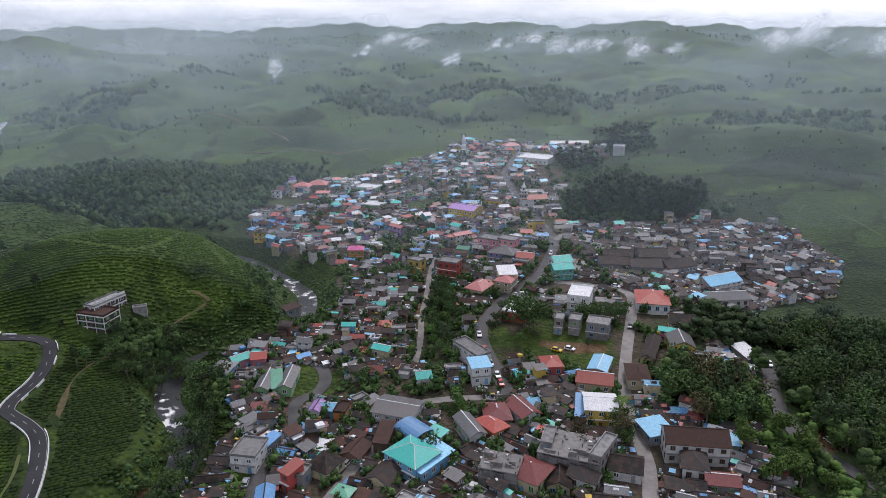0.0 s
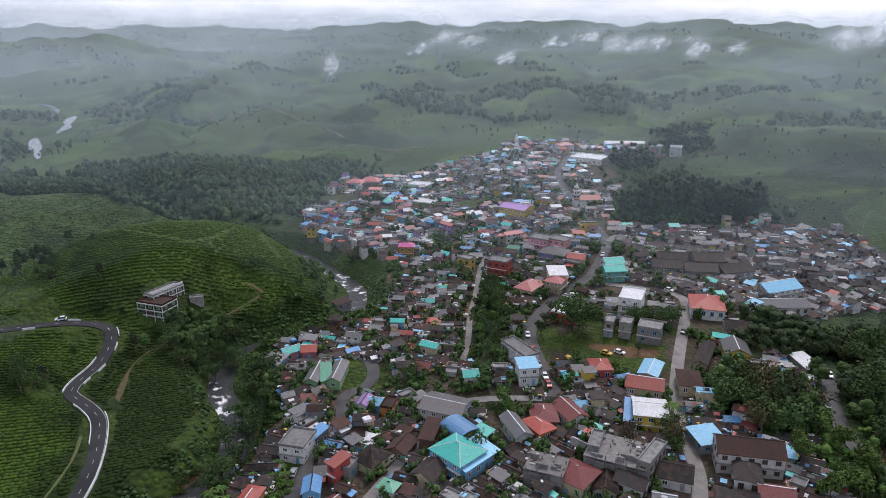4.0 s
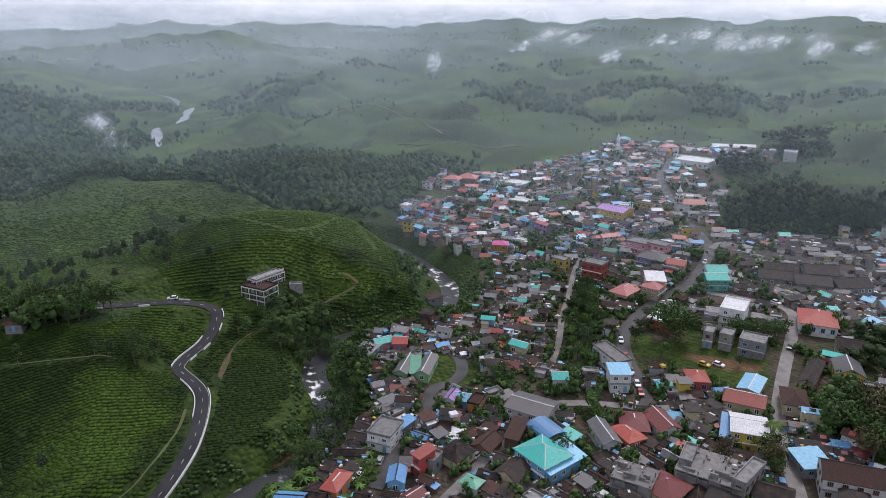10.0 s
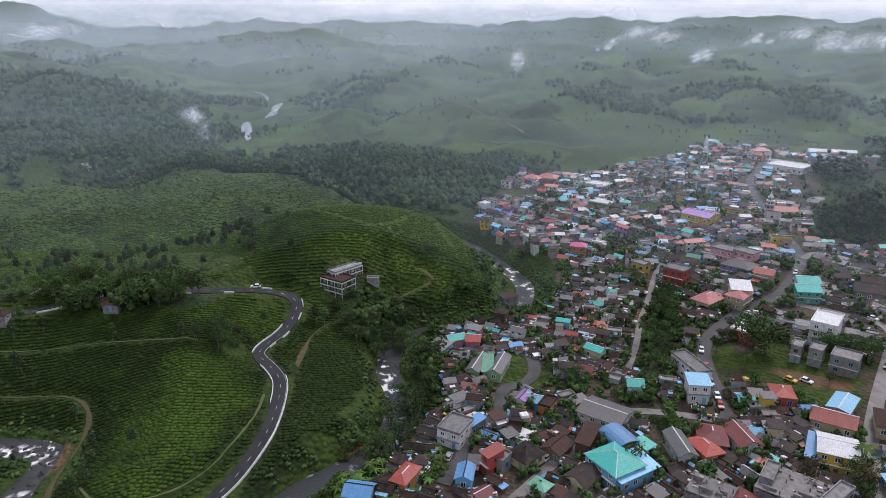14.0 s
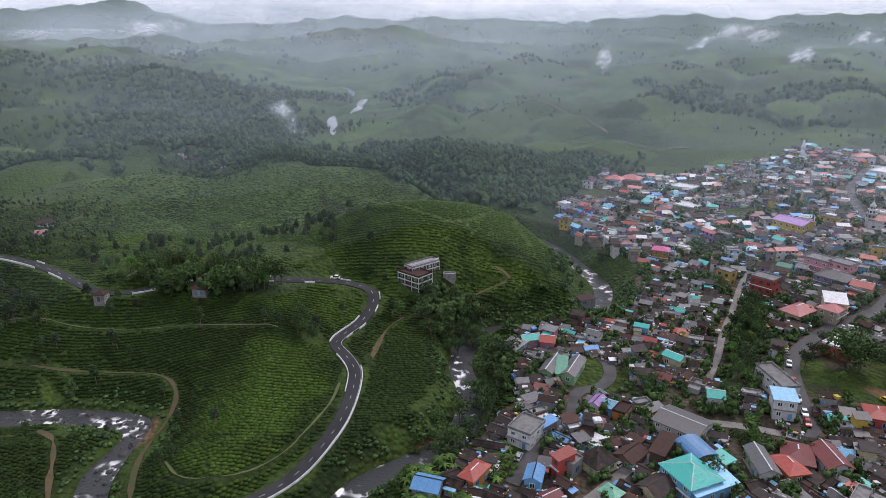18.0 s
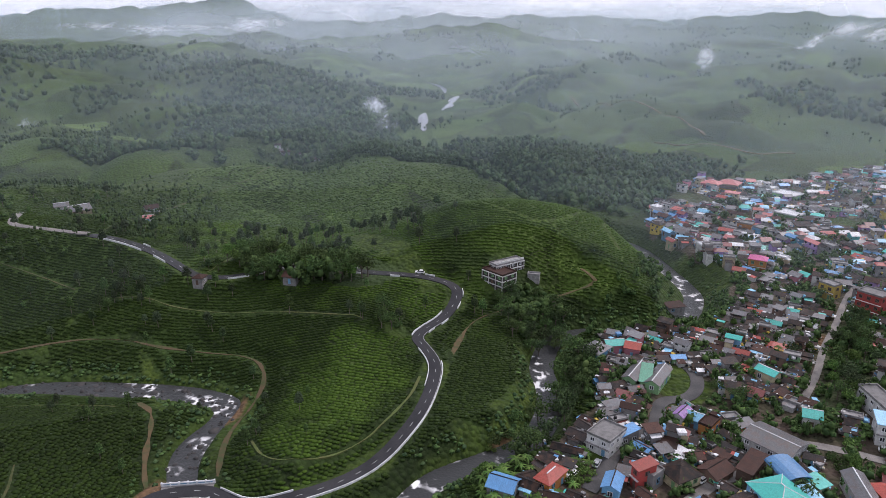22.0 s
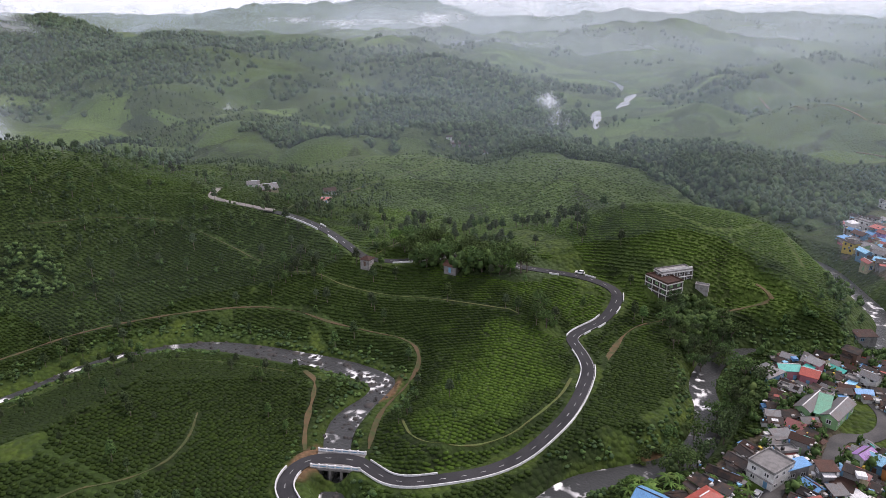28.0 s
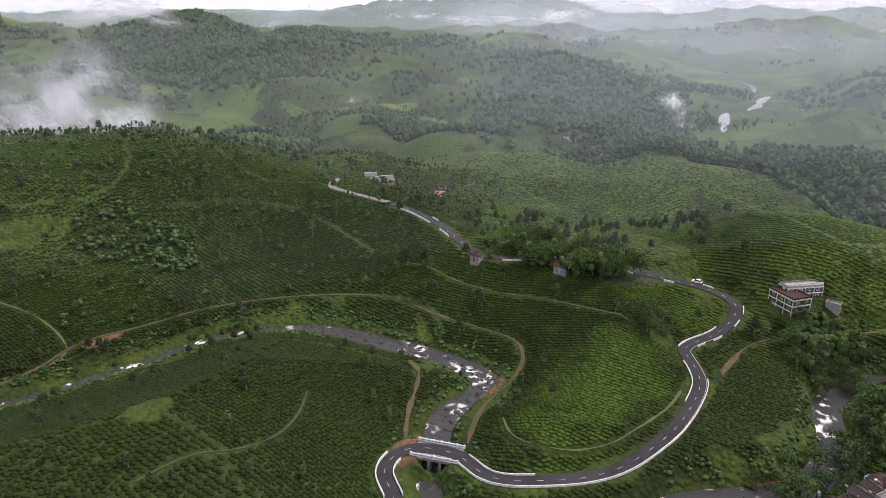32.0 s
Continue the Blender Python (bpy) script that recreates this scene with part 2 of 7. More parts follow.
ROOFS = {
    "tin": sheet_roof("weathered_tin_roof", (0.030, 0.027, 0.026), 0.6, 0.5, vary=0.75, spec=0.15),
    "tile": sheet_roof("old_tile_roof", (0.068, 0.036, 0.028), 0.7, 0.5, rust_color=(0.03, 0.028, 0.026), vary=0.5, spec=0.15),
    "grey": sheet_roof("grey_sheet_roof", (0.13, 0.135, 0.14), 0.45, 0.45, vary=0.5),
    "red": sheet_roof("red_sheet_roof", (0.36, 0.07, 0.05), 0.45, 0.25, vary=0.3),
    "maroon": sheet_roof("maroon_sheet_roof", (0.15, 0.032, 0.03), 0.45, 0.3, vary=0.3),
    "pink": sheet_roof("faded_pink_roof", (0.46, 0.16, 0.15), 0.5, 0.2, vary=0.25),
    "magenta": sheet_roof("magenta_roof", (0.46, 0.08, 0.22), 0.45, 0.1, vary=0.1),
    "blue": sheet_roof("blue_sheet_roof", (0.10, 0.27, 0.50), 0.4, 0.12, vary=0.3, rust_color=(0.1, 0.12, 0.14)),
    "sky": sheet_roof("pale_blue_sheet_roof", (0.20, 0.47, 0.66), 0.4, 0.1, vary=0.15, rust_color=(0.15, 0.2, 0.24)),
    "teal": sheet_roof("teal_sheet_roof", (0.05, 0.42, 0.36), 0.4, 0.12, vary=0.2, rust_color=(0.08, 0.16, 0.14)),
    "green": sheet_roof("green_sheet_roof", (0.10, 0.30, 0.20), 0.45, 0.2, vary=0.3),
    "violet": sheet_roof("violet_sheet_roof", (0.30, 0.17, 0.40), 0.5, 0.1, vary=0.2),
    "white": sheet_roof("white_sheet_roof", (0.62, 0.63, 0.64), 0.5, 0.25, vary=0.15, rust_color=(0.2, 0.18, 0.16)),
    "slab": plain("concrete_slab_roof", (0.25, 0.245, 0.24), 0.85, vary=0.35, stain=0.65, dirt=(0.06, 0.06, 0.055)),
}
WALLS = {
    "cream": plain("cream_plaster", (0.50, 0.43, 0.28), stain=0.4),
    "white": plain("white_plaster", (0.60, 0.60, 0.58), stain=0.45, dirt=(0.14, 0.13, 0.12)),
    "yellow": plain("yellow_plaster", (0.56, 0.40, 0.06), stain=0.25, vary=0.2),
    "olive": plain("olive_plaster", (0.30, 0.33, 0.13), stain=0.3),
    "pink": plain("pink_plaster", (0.58, 0.23, 0.28), stain=0.25),
    "blue": plain("blue_plaster", (0.14, 0.34, 0.52), stain=0.25),
    "teal": plain("teal_plaster", (0.10, 0.42, 0.42), stain=0.25),
    "green": plain("green_plaster", (0.22, 0.42, 0.20), stain=0.3),
    "orange": plain("orange_plaster", (0.55, 0.22, 0.05), stain=0.3),
    "red": plain("red_plaster", (0.42, 0.06, 0.05), stain=0.25),
    "violet": plain("violet_plaster", (0.34, 0.22, 0.44), stain=0.25),
    # hotel wall: the shade inside its openings is put into the colour
    "dark": plain("shaded_opening_wall", (0.045, 0.04, 0.036), stain=0.4),
    "brown": plain("bare_brick_wall", (0.15, 0.09, 0.065), stain=0.5),
    "grey": plain("grey_plaster", (0.24, 0.235, 0.23), stain=0.55),
}
LEAF = {
    "broad": foliage("broad_leaves", (0.034, 0.070, 0.022), (0.088, 0.142, 0.040)),
    "dark": foliage("dark_leaves", (0.026, 0.050, 0.021), (0.064, 0.098, 0.036)),
    "fresh": foliage("fresh_leaves", (0.054, 0.116, 0.025), (0.124, 0.202, 0.046)),
    "gum": foliage("gum_leaves", (0.034, 0.055, 0.030), (0.082, 0.106, 0.054)),
    "brown": foliage("dry_leaves", (0.070, 0.062, 0.031), (0.132, 0.109, 0.054)),
    "far": foliage("far_wood_leaves", (0.034, 0.062, 0.026), (0.074, 0.112, 0.044)),
}
TEA = tea_material()
# ---- the lie of the land ----
def lattice(ix, iy, seed):
    """A repeatable random value from 0 to 1 for each corner of a square lattice."""
    n = (ix.astype(np.int64) * 374761393 + iy.astype(np.int64) * 668265263 + seed * 974634777) & 0x7FFFFFFF
    n = ((n ^ (n >> 13)) * 1274126177) & 0x7FFFFFFF
    return ((n ^ (n >> 16)) & 0xFFFF) / 65535.0


def ripple(x, y, size, seed=1):
    """Smooth value noise from -1 to 1."""
    fx, fy = np.asarray(x, float) / size + 500, np.asarray(y, float) / size + 500
    ix, iy = np.floor(fx), np.floor(fy)
    u, v = fx - ix, fy - iy
    u, v = u * u * u * (u * (6 * u - 15) + 10), v * v * v * (v * (6 * v - 15) + 10)
    a, b = lattice(ix, iy, seed), lattice(ix + 1, iy, seed)
    c, d = lattice(ix, iy + 1, seed), lattice(ix + 1, iy + 1, seed)
    return ((a + (b - a) * u) * (1 - v) + (c + (d - c) * u) * v) * 2 - 1


def ramp(v, a, b):
    t = np.clip((np.asarray(v, float) - a) / (b - a), 0, 1)
    return t * t * (3 - 2 * t)


def polar(bearing, distance):
    """A place from its bearing, in degrees left of north, and its distance from the foot of the flight."""
    return -math.sin(radians(bearing)) * distance, math.cos(radians(bearing)) * distance


def line_distance(x, y, points):
    """The distance from the points of a polyline, and how far along it the nearest place is."""
    best, along, run = np.full(np.shape(x), 1e9), np.zeros(np.shape(x)), 0.0
    for (ax, ay), (bx, by) in zip(points[:-1], points[1:]):
        dx, dy = bx - ax, by - ay
        size = math.hypot(dx, dy) or 1e-6
        t = np.clip(((x - ax) * dx + (y - ay) * dy) / size**2, 0, 1)
        d = np.hypot(x - ax - t * dx, y - ay - t * dy)
        closer = d < best
        best, along = np.where(closer, d, best), np.where(closer, run + t * size, along)
        run += size
    return best, along


# Knolls and hills: bearing, distance, height, half-length away from the town's middle, half-length across.
HILLS = [
    (25, 324, 27, 32, 42), (34.5, 318, 15, 30, 34), (44, 262, 7, 34, 42), (58, 300, 9, 55, 60),
    (82, 188, 13, 30, 58), (76, 390, 24, 70, 90), (94, 420, 40, 110, 110),
    (42, 430, 6, 36, 60), (45, 468, 14, 40, 62), (31, 470, 7, 30, 50), (54, 560, 9, 50, 60), (62, 480, 6, 40, 50), (24, 520, 6, 60, 60),
    (14, 800, 12, 110, 170), (2, 980, 6, 120, 190), (-14, 900, 5, 120, 180), (-24, 560, 9, 90, 110), (-30, 760, 14, 120, 160),
]
RIDGES = [
    (76.5, 1320, 36, 160, 75), (70.5, 1290, 30, 150, 110), (94, 1600, 74, 260, 220), (64, 1650, 28, 200, 300), (58, 1210, 30, 130, 150), (47, 1900, 30, 250, 300),
    (31, 1900, 52, 160, 130), (28, 2300, 26, 260, 420), (12, 2600, 30, 260, 520), (-6, 2500, 26, 260, 460), (-24, 2300, 36, 300, 420),
    (22, 3300, 58, 260, 560), (4, 3500, 66, 240, 620), (-16, 3500, 72, 260, 520), (-30, 3300, 70, 300, 420), (40, 3600, 50, 300, 620),
    (62, 4000, 84, 300, 330), (51, 4300, 150, 260, 300), (76, 4000, 60, 300, 500), (92, 3600, 60, 400, 500),
]
PEAKS = [
    (-14.3, 3600, 20, 150, 100), (-19.5, 4300, 46, 200, 260), (-29.5, 3800, 30, 200, 140), (4.5, 4300, 44, 200, 170), (17, 4200, 30, 200, 150), (-4, 3700, 14, 160, 120), (9, 3500, 12, 160, 160),
]
RIVER_WEST = [
    (-250, -60), (-249.6, -33), (-247.7, -7.5), (-251.7, 17.8), (-254.3, 36), (-258, 47.3), (-259.7, 61), (-253.6, 82.5), (-246, 94.3), (-233.7, 103.8),
    (-217.4, 113.1), (-202, 121.9), (-187.9, 128), (-173.7, 130.1), (-167.8, 121.5), (-165.8, 108.7), (-160.2, 99.6), (-151.8, 93.4), (-143.3, 86.2),
    (-133.6, 78.5), (-121.6, 70.5), (-108, 68), (-96, 80), (-92, 100), (-94.8, 120.9),
]
RIVER_TOWN = [
    (-366.6, 522.5), (-300, 474), (-225, 425), (-172, 384), (-148.6, 369.4), (-127.5, 366.7), (-110, 357.5), (-93.6, 339), (-79.1, 322.5), (-69.2, 309.8), (-65.8, 289.6),
    (-67.3, 271.8), (-82.6, 256.5), (-99.5, 245.8), (-105.1, 231.8), (-101.9, 219.7), (-98.2, 208.9), (-87.9, 197.2), (-80.8, 179.1), (-80.7, 163.9),
    (-86.9, 151.4), (-90.9, 143.9), (-95.1, 134.3), (-94.8, 120.9),
]
RIVER_FAR = [(-770, 1050), (-734.7, 1026.6), (-685.1, 994.2), (-644, 955.3), (-600.1, 894.1), (-567.2, 880.8), (-550.7, 838.3), (-513.1, 774.9), (-505.5, 746.6), (-499.6, 696.3), (-473.4, 658.7), (-433.4, 604.4), (-366.6, 522.5)]
def rounded(points):
    p = np.array(points, float)
    for _ in range(2):
        q, s = 0.75 * p[:-1] + 0.25 * p[1:], 0.25 * p[:-1] + 0.75 * p[1:]
        p = np.vstack([p[:1], np.stack([q, s], 1).reshape(-1, 2), p[-1:]])
    return [tuple(v) for v in p.tolist()]


RIVER_WEST, RIVER_TOWN, RIVER_FAR = rounded(RIVER_WEST), rounded(RIVER_TOWN), rounded(RIVER_FAR)
# line, first and last level, half width, slope of the banks, length of the narrow headwater
RIVERS = [(RIVER_WEST, -7.0, -7.0, 4.6, 0.34, 190.0), (RIVER_TOWN, -3.0, -7.0, 4.2, 0.85, 0.0), (RIVER_FAR, -1.4, -1.4, 5.5, 0.06, 0.0)]


def length_of(points):
    return sum(math.hypot(b[0] - a[0], b[1] - a[1]) for a, b in zip(points[:-1], points[1:]))


def swell(x, y, rows):
    z = np.zeros(np.shape(x))
    for bearing, distance, height, along, across in rows:
        cx, cy = polar(bearing, distance)
        ux, uy = polar(bearing, 1.0)
        a, b = (x - cx) * ux + (y - cy) * uy, (x - cx) * uy - (y - cy) * ux
        z = z + height * np.exp(-0.5 * ((a / along) ** 2 + (b / across) ** 2))
    return z


def mounds(x, y, size, seed):
    """Rounded mounds that meet in sharp creases: the highest of the caps round scattered centres."""
    gx, gy = np.floor(x / size), np.floor(y / size)
    top = np.zeros(np.shape(x))
    for i in (-1, 0, 1):
        for j in (-1, 0, 1):
            cx, cy = gx + i, gy + j
            px, py = (cx + 0.15 + 0.7 * lattice(cx + 900, cy + 900, seed)) * size, (cy + 0.15 + 0.7 * lattice(cx + 900, cy + 900, seed + 1)) * size
            high = 0.5 + 0.5 * lattice(cx + 900, cy + 900, seed + 2)
            top = np.maximum(top, high - ((x - px) ** 2 + (y - py) ** 2) / (0.76 * size) ** 2)
    return top


def domes(x, y):
    """Rounded tea hills parted by narrow creases, from 0 in a crease to about 1 on a top."""
    wx, wy = x + 26 * ripple(x, y, 110, 12), y + 26 * ripple(x, y, 110, 13)
    return 0.74 * mounds(wx, wy, 190, 3) + 0.36 * mounds(wx, wy, 82, 33)


def hill_country(x, y):
    """Where the open hills begin, beyond the town and the near slopes."""
    r, bearing = np.hypot(x, y), np.degrees(np.arctan2(-x, y))
    near_start = np.maximum(0.62 * ramp(bearing, 5, 13) + 0.38 * ramp(bearing, 35, 41), 0.62 * ramp(-bearing, 14, 20))
    start = 690 - 260 * near_start
    valley = np.exp(-(((bearing - 36) / 7.0) ** 2)) * ramp(r, 500, 700) * (1 - ramp(r, 1300, 1800))
    return ramp(r, start, start + 110) * (1 - 0.85 * valley)


def raw_land(x, y):
    x, y = np.asarray(x, float), np.asarray(y, float)
    r = np.hypot(x, y)
    bearing = np.degrees(np.arctan2(-x, y))
    z = 20 * ramp(r, 650, 1300) - 18 * ramp(r, 1400, 3600)
    valley = np.exp(-(((bearing - 36) / 7.0) ** 2)) * ramp(r, 500, 700) * (1 - ramp(r, 1300, 1800))
    z = z * (1 - valley)
    z = z + swell(x, y, HILLS) * (1 - 0.8 * valley) + swell(x, y, RIDGES + PEAKS) * (1 - valley)
    z = z + hill_country(x, y) * (40 * domes(x, y) - 15)
    z = z + ramp(r, 1100, 2400) * (18 * ripple(x, y, 520, 5) + 11 * ripple(x, y, 260, 6))
    west = ramp(bearing, 14, 22) * ramp(r, 330, 520) * (1 - valley)
    z = z + west * (9 * np.abs(ripple(x, y, 95, 9)) - 3 + 2 * ripple(x, y, 40, 10))
    z = z + 0.5 * ripple(x, y, 22, 7) + 0.25 * ripple(x, y, 9, 8)
    # the town's ground rises from the river towards its main street
    z = z + 7 * ramp(x, -70, 60) * ramp(r, 120, 320) * (1 - ramp(r, 600, 900)) - 9 * ramp(x, 95, 150) * (1 - ramp(r, 330, 460))
    return z


def bare_land(x, y):
    """The land with the river beds cut into it, before any road is graded."""
    x, y = np.asarray(x, float), np.asarray(y, float)
    z = raw_land(x, y)
    for points, first, last, half, bank, narrow in RIVERS:
        d, along = line_distance(x, y, points)
        level = first + (last - first) * along / length_of(points)
        half = half * (0.35 + 0.65 * ramp(along, 0.7 * narrow - 1, narrow))
        bed = level - 1.2 + np.maximum(0, d - half) * bank + 1.6 * ramp(d, half - 1.5, half + 1.5)
        z = np.where(bed < z, bed + (z - bed) * ramp(d, 60, 110), z)
    return z

# ---- roads and lanes, with the land graded to carry them ----
ROAD_HILL = [
    (-126, 60), (-129, 66), (-132.7, 69.4), (-137.9, 70.2), (-143.6, 71.6), (-147.7, 75.8), (-149.4, 80.8), (-148.3, 85.4), (-144.3, 89.7), (-139.8, 93.2),
    (-134.2, 93.7), (-127.9, 94.1), (-122.8, 96.1), (-118.3, 100.2), (-114, 108.3), (-111.2, 117.8), (-109.3, 129), (-109.3, 139), (-110.4, 149.4),
    (-114, 160), (-118.2, 169.5), (-122.1, 176.5), (-127.7, 181), (-134.8, 184.7), (-138.2, 186.9), (-139.3, 193), (-137.9, 203.6), (-139.4, 213.2),
    (-142.5, 222), (-147, 225), (-153.4, 224), (-160.6, 221.2), (-167.7, 217.5), (-176.8, 212.1), (-184, 208.5), (-193, 208), (-204, 205.6),
    (-213, 200), (-218.3, 190.1), (-226, 177.5), (-239.3, 169), (-252.9, 169.9), (-270.5, 170.1), (-289.3, 167), (-303.7, 160.4),
]
ROAD_FAR = [(-303.7, 160.4), (-316.7, 150.8), (-326.4, 140.1), (-332.3, 140.6), (-342.4, 150)]
STREETS = [
    ([(41.3, 479.2), (45.4, 420.1), (52.4, 389.9), (56.2, 358.6), (47.5, 326.9), (40.5, 303.1), (26.3, 288.1), (16.5, 268.8), (11.3, 254.3), (11.8, 239.8), (15.2, 222.9), (18.2, 208.1), (19.5, 200.9)], 5.0),
    ([(41.3, 479.2), (38.5, 527.1), (47, 552.3), (51, 585.8), (63.3, 603.7)], 5.0),
    ([(40.5, 303.1), (47.4, 295.7), (63.7, 294), (79.5, 285.9), (73, 260.9), (65.5, 236.5), (59.9, 216.7), (56.9, 203.3), (55.3, 189), (55.7, 176.6), (55.4, 166), (52.2, 153.8), (50, 140)], 4.2),
    ([(113.4, 234.9), (113.3, 223.9), (106.5, 207), (102.8, 190.2), (104, 176.1), (111, 167.3), (117.4, 159.5), (128, 152)], 5.0),
    ([(-53.8, 148), (-53.3, 158.6), (-54.3, 168.2), (-53.7, 175.3), (-51.5, 180.4), (-48, 184), (-49.5, 190.8), (-52.2, 202.7), (-45.3, 206.8), (-43.5, 215.2), (-46.7, 224.7), (-53.1, 230.8)], 4.4),
    ([(-36, 144), (-31.6, 155.3), (-26.2, 172), (-21.7, 176.4), (-16.7, 197.7), (-4, 202.3), (16.5, 203.5)], 3.4),
    ([(-13.4, 227.9), (-12.1, 246), (-13, 266.1), (-11.4, 288.4), (-11.1, 315.6), (-9, 343)], 2.4),
    ([(56.2, 358.6), (62.8, 372.1), (83.9, 353.3), (112.6, 348.5), (145.3, 356.4), (166.2, 341.6)], 4.0),
]
TRACKS = [
    ([(-257.4, -16.9), (-260.1, -4.6), (-270.6, 9.6), (-272, 31.7), (-277.1, 52.5), (-275.7, 70.9), (-268.3, 96), (-253.7, 118.9), (-235.8, 131.4), (-223.1, 134.8), (-205.3, 142.4), (-185.4, 150.9), (-173.5, 145.5), (-166.9, 134.1), (-162.7, 120.2), (-150.5, 106), (-141, 97)], 1.15),
    ([(-196, 110), (-186, 108.5), (-178, 102.3), (-171, 95.5), (-160, 87.6), (-151, 84)], 1.4),
    ([(-119.5, 179.9), (-124.3, 191), (-129.6, 211.3), (-122.6, 225.2), (-117.1, 243.9), (-109.2, 259.2), (-100.9, 268.4), (-104.3, 269.9), (-109.9, 270.4)], 1.2),
]


FOOTPATHS = [
    [(-158, 12), (-160.2, 21.7), (-159.4, 36.9), (-163.1, 48.8), (-171.4, 58.6), (-181.6, 65.4)],
    [(-200.2, -23.5), (-212.3, -16.2), (-226, -1.3), (-231, 15.8), (-237, 36.6), (-234, 55.3), (-228, 74.5), (-216, 92), (-196.2, 104.2)],
    [(-146.2, 114.6), (-135.5, 109.6), (-123.7, 111.3), (-118.8, 124), (-116.7, 137.4), (-118.9, 156.7), (-123.4, 168.4)],
    [(-299.4, -13.2), (-289.7, -2.9), (-278.8, 3.3), (-266.6, 7.2), (-260.4, -1)],
    [(-303, 165), (-323.5, 190.5), (-340.9, 222.5), (-346.2, 255.9), (-336.8, 289.3)],
    [(-241.2, 174.3), (-238.6, 182), (-249.3, 198.8), (-266.2, 207), (-274.8, 206.4)],
    [(195.5, 382.3), (208.9, 409.1), (223.4, 422.2), (229.9, 394.3), (234.3, 362.7)],
    [(-262, 140), (-250, 150), (-235, 152), (-215, 160), (-195, 172), (-178, 178), (-160, 182)],
    [(-341, 223), (-344, 254), (-340, 273), (-340, 292), (-352, 320)],
    [(-100, 290), (-112, 300), (-118, 316), (-112, 328), (-124, 338)],
    [(-340, 60), (-336, 90), (-322, 118), (-300, 130), (-276, 136)],
]


FAR_TRACKS = [
    [(-372, 841), (-284, 736), (-226, 713), (-183, 688), (-156, 657)],
    [(-195, 636), (-153, 643), (-110, 640), (-79, 649)],
    [(161, 825), (210, 909), (256, 1012), (275, 981), (287, 959)],
    [(-238, 499), (-208, 455), (-197, 437)],
    [(-17, 840), (6, 963), (42, 932)],
]


def refine(points, step):
    """A polyline with rounded corners, at even steps."""
    p = np.array(points, float)
    for _ in range(2):
        q = 0.75 * p[:-1] + 0.25 * p[1:]
        s = 0.25 * p[:-1] + 0.75 * p[1:]
        p = np.vstack([p[:1], np.stack([q, s], 1).reshape(-1, 2), p[-1:]])
    run = np.r_[0, np.cumsum(np.hypot(*np.diff(p, axis=0).T))]
    at = np.linspace(0, run[-1], max(3, int(run[-1] / step)))
    return np.stack([np.interp(at, run, p[:, 0]), np.interp(at, run, p[:, 1])], 1), at


def smooth(values, reach):
    pad = np.r_[np.full(reach, values[0]), values, np.full(reach, values[-1])]
    kernel = np.hanning(2 * reach + 3)[1:-1]
    return np.convolve(pad, kernel / kernel.sum(), "valid")


BRIDGE_AT = (-144.3, 89.7)
GRADED = []
for points, width, floor, reach in [(ROAD_HILL, 6.2, -2.4, 9), (ROAD_FAR, 3.6, -9.0, 6)] + [(p, w, -9.0, 6) for p, w in STREETS] + [(p, w, -9.0, 3) for p, w in TRACKS]:
    fine, at = refine(points, 2.0)
    level = np.maximum(smooth(bare_land(fine[:, 0], fine[:, 1]), reach), floor)
    GRADED.append((fine, at, smooth(level, 3), width))


def land(x, y):
    """The finished land."""
    x, y = np.asarray(x, float), np.asarray(y, float)
    z = bare_land(x, y)
    shape = z.shape
    x, y, z = x.ravel(), y.ravel(), z.ravel().copy()
    for k in reversed(range(len(GRADED))):
        fine, at, level, width = GRADED[k]
        low, high = fine.min(0) - 14, fine.max(0) + 14
        near = np.nonzero((x > low[0]) & (x < high[0]) & (y > low[1]) & (y < high[1]))[0]
        if not len(near):
            continue
        d, along = line_distance(x[near], y[near], fine[:: 2 if len(fine) > 60 else 1].tolist() + [fine[-1].tolist()])
        w = 1 - ramp(d, width / 2 + 1.2, width / 2 + 7)
        if k == 0:
            w = w * ramp(np.hypot(x[near] - BRIDGE_AT[0], y[near] - BRIDGE_AT[1]), 5.2, 7.2)
        z[near] = z[near] * (1 - w) + (np.interp(along, at, level) - 0.12) * w
    return z.reshape(shape)


def height(x, y):
    return float(land(np.array([x]), np.array([y]))[0])


def inside(x, y, outline):
    """Which points lie in a closed outline."""
    hit, (px, py) = np.zeros(np.shape(x), bool), outline[-1]
    for qx, qy in outline:
        if py != qy:
            hit ^= ((qy > y) != (py > y)) & (x < (px - qx) * (y - qy) / (py - qy) + qx)
        px, py = qx, qy
    return hit


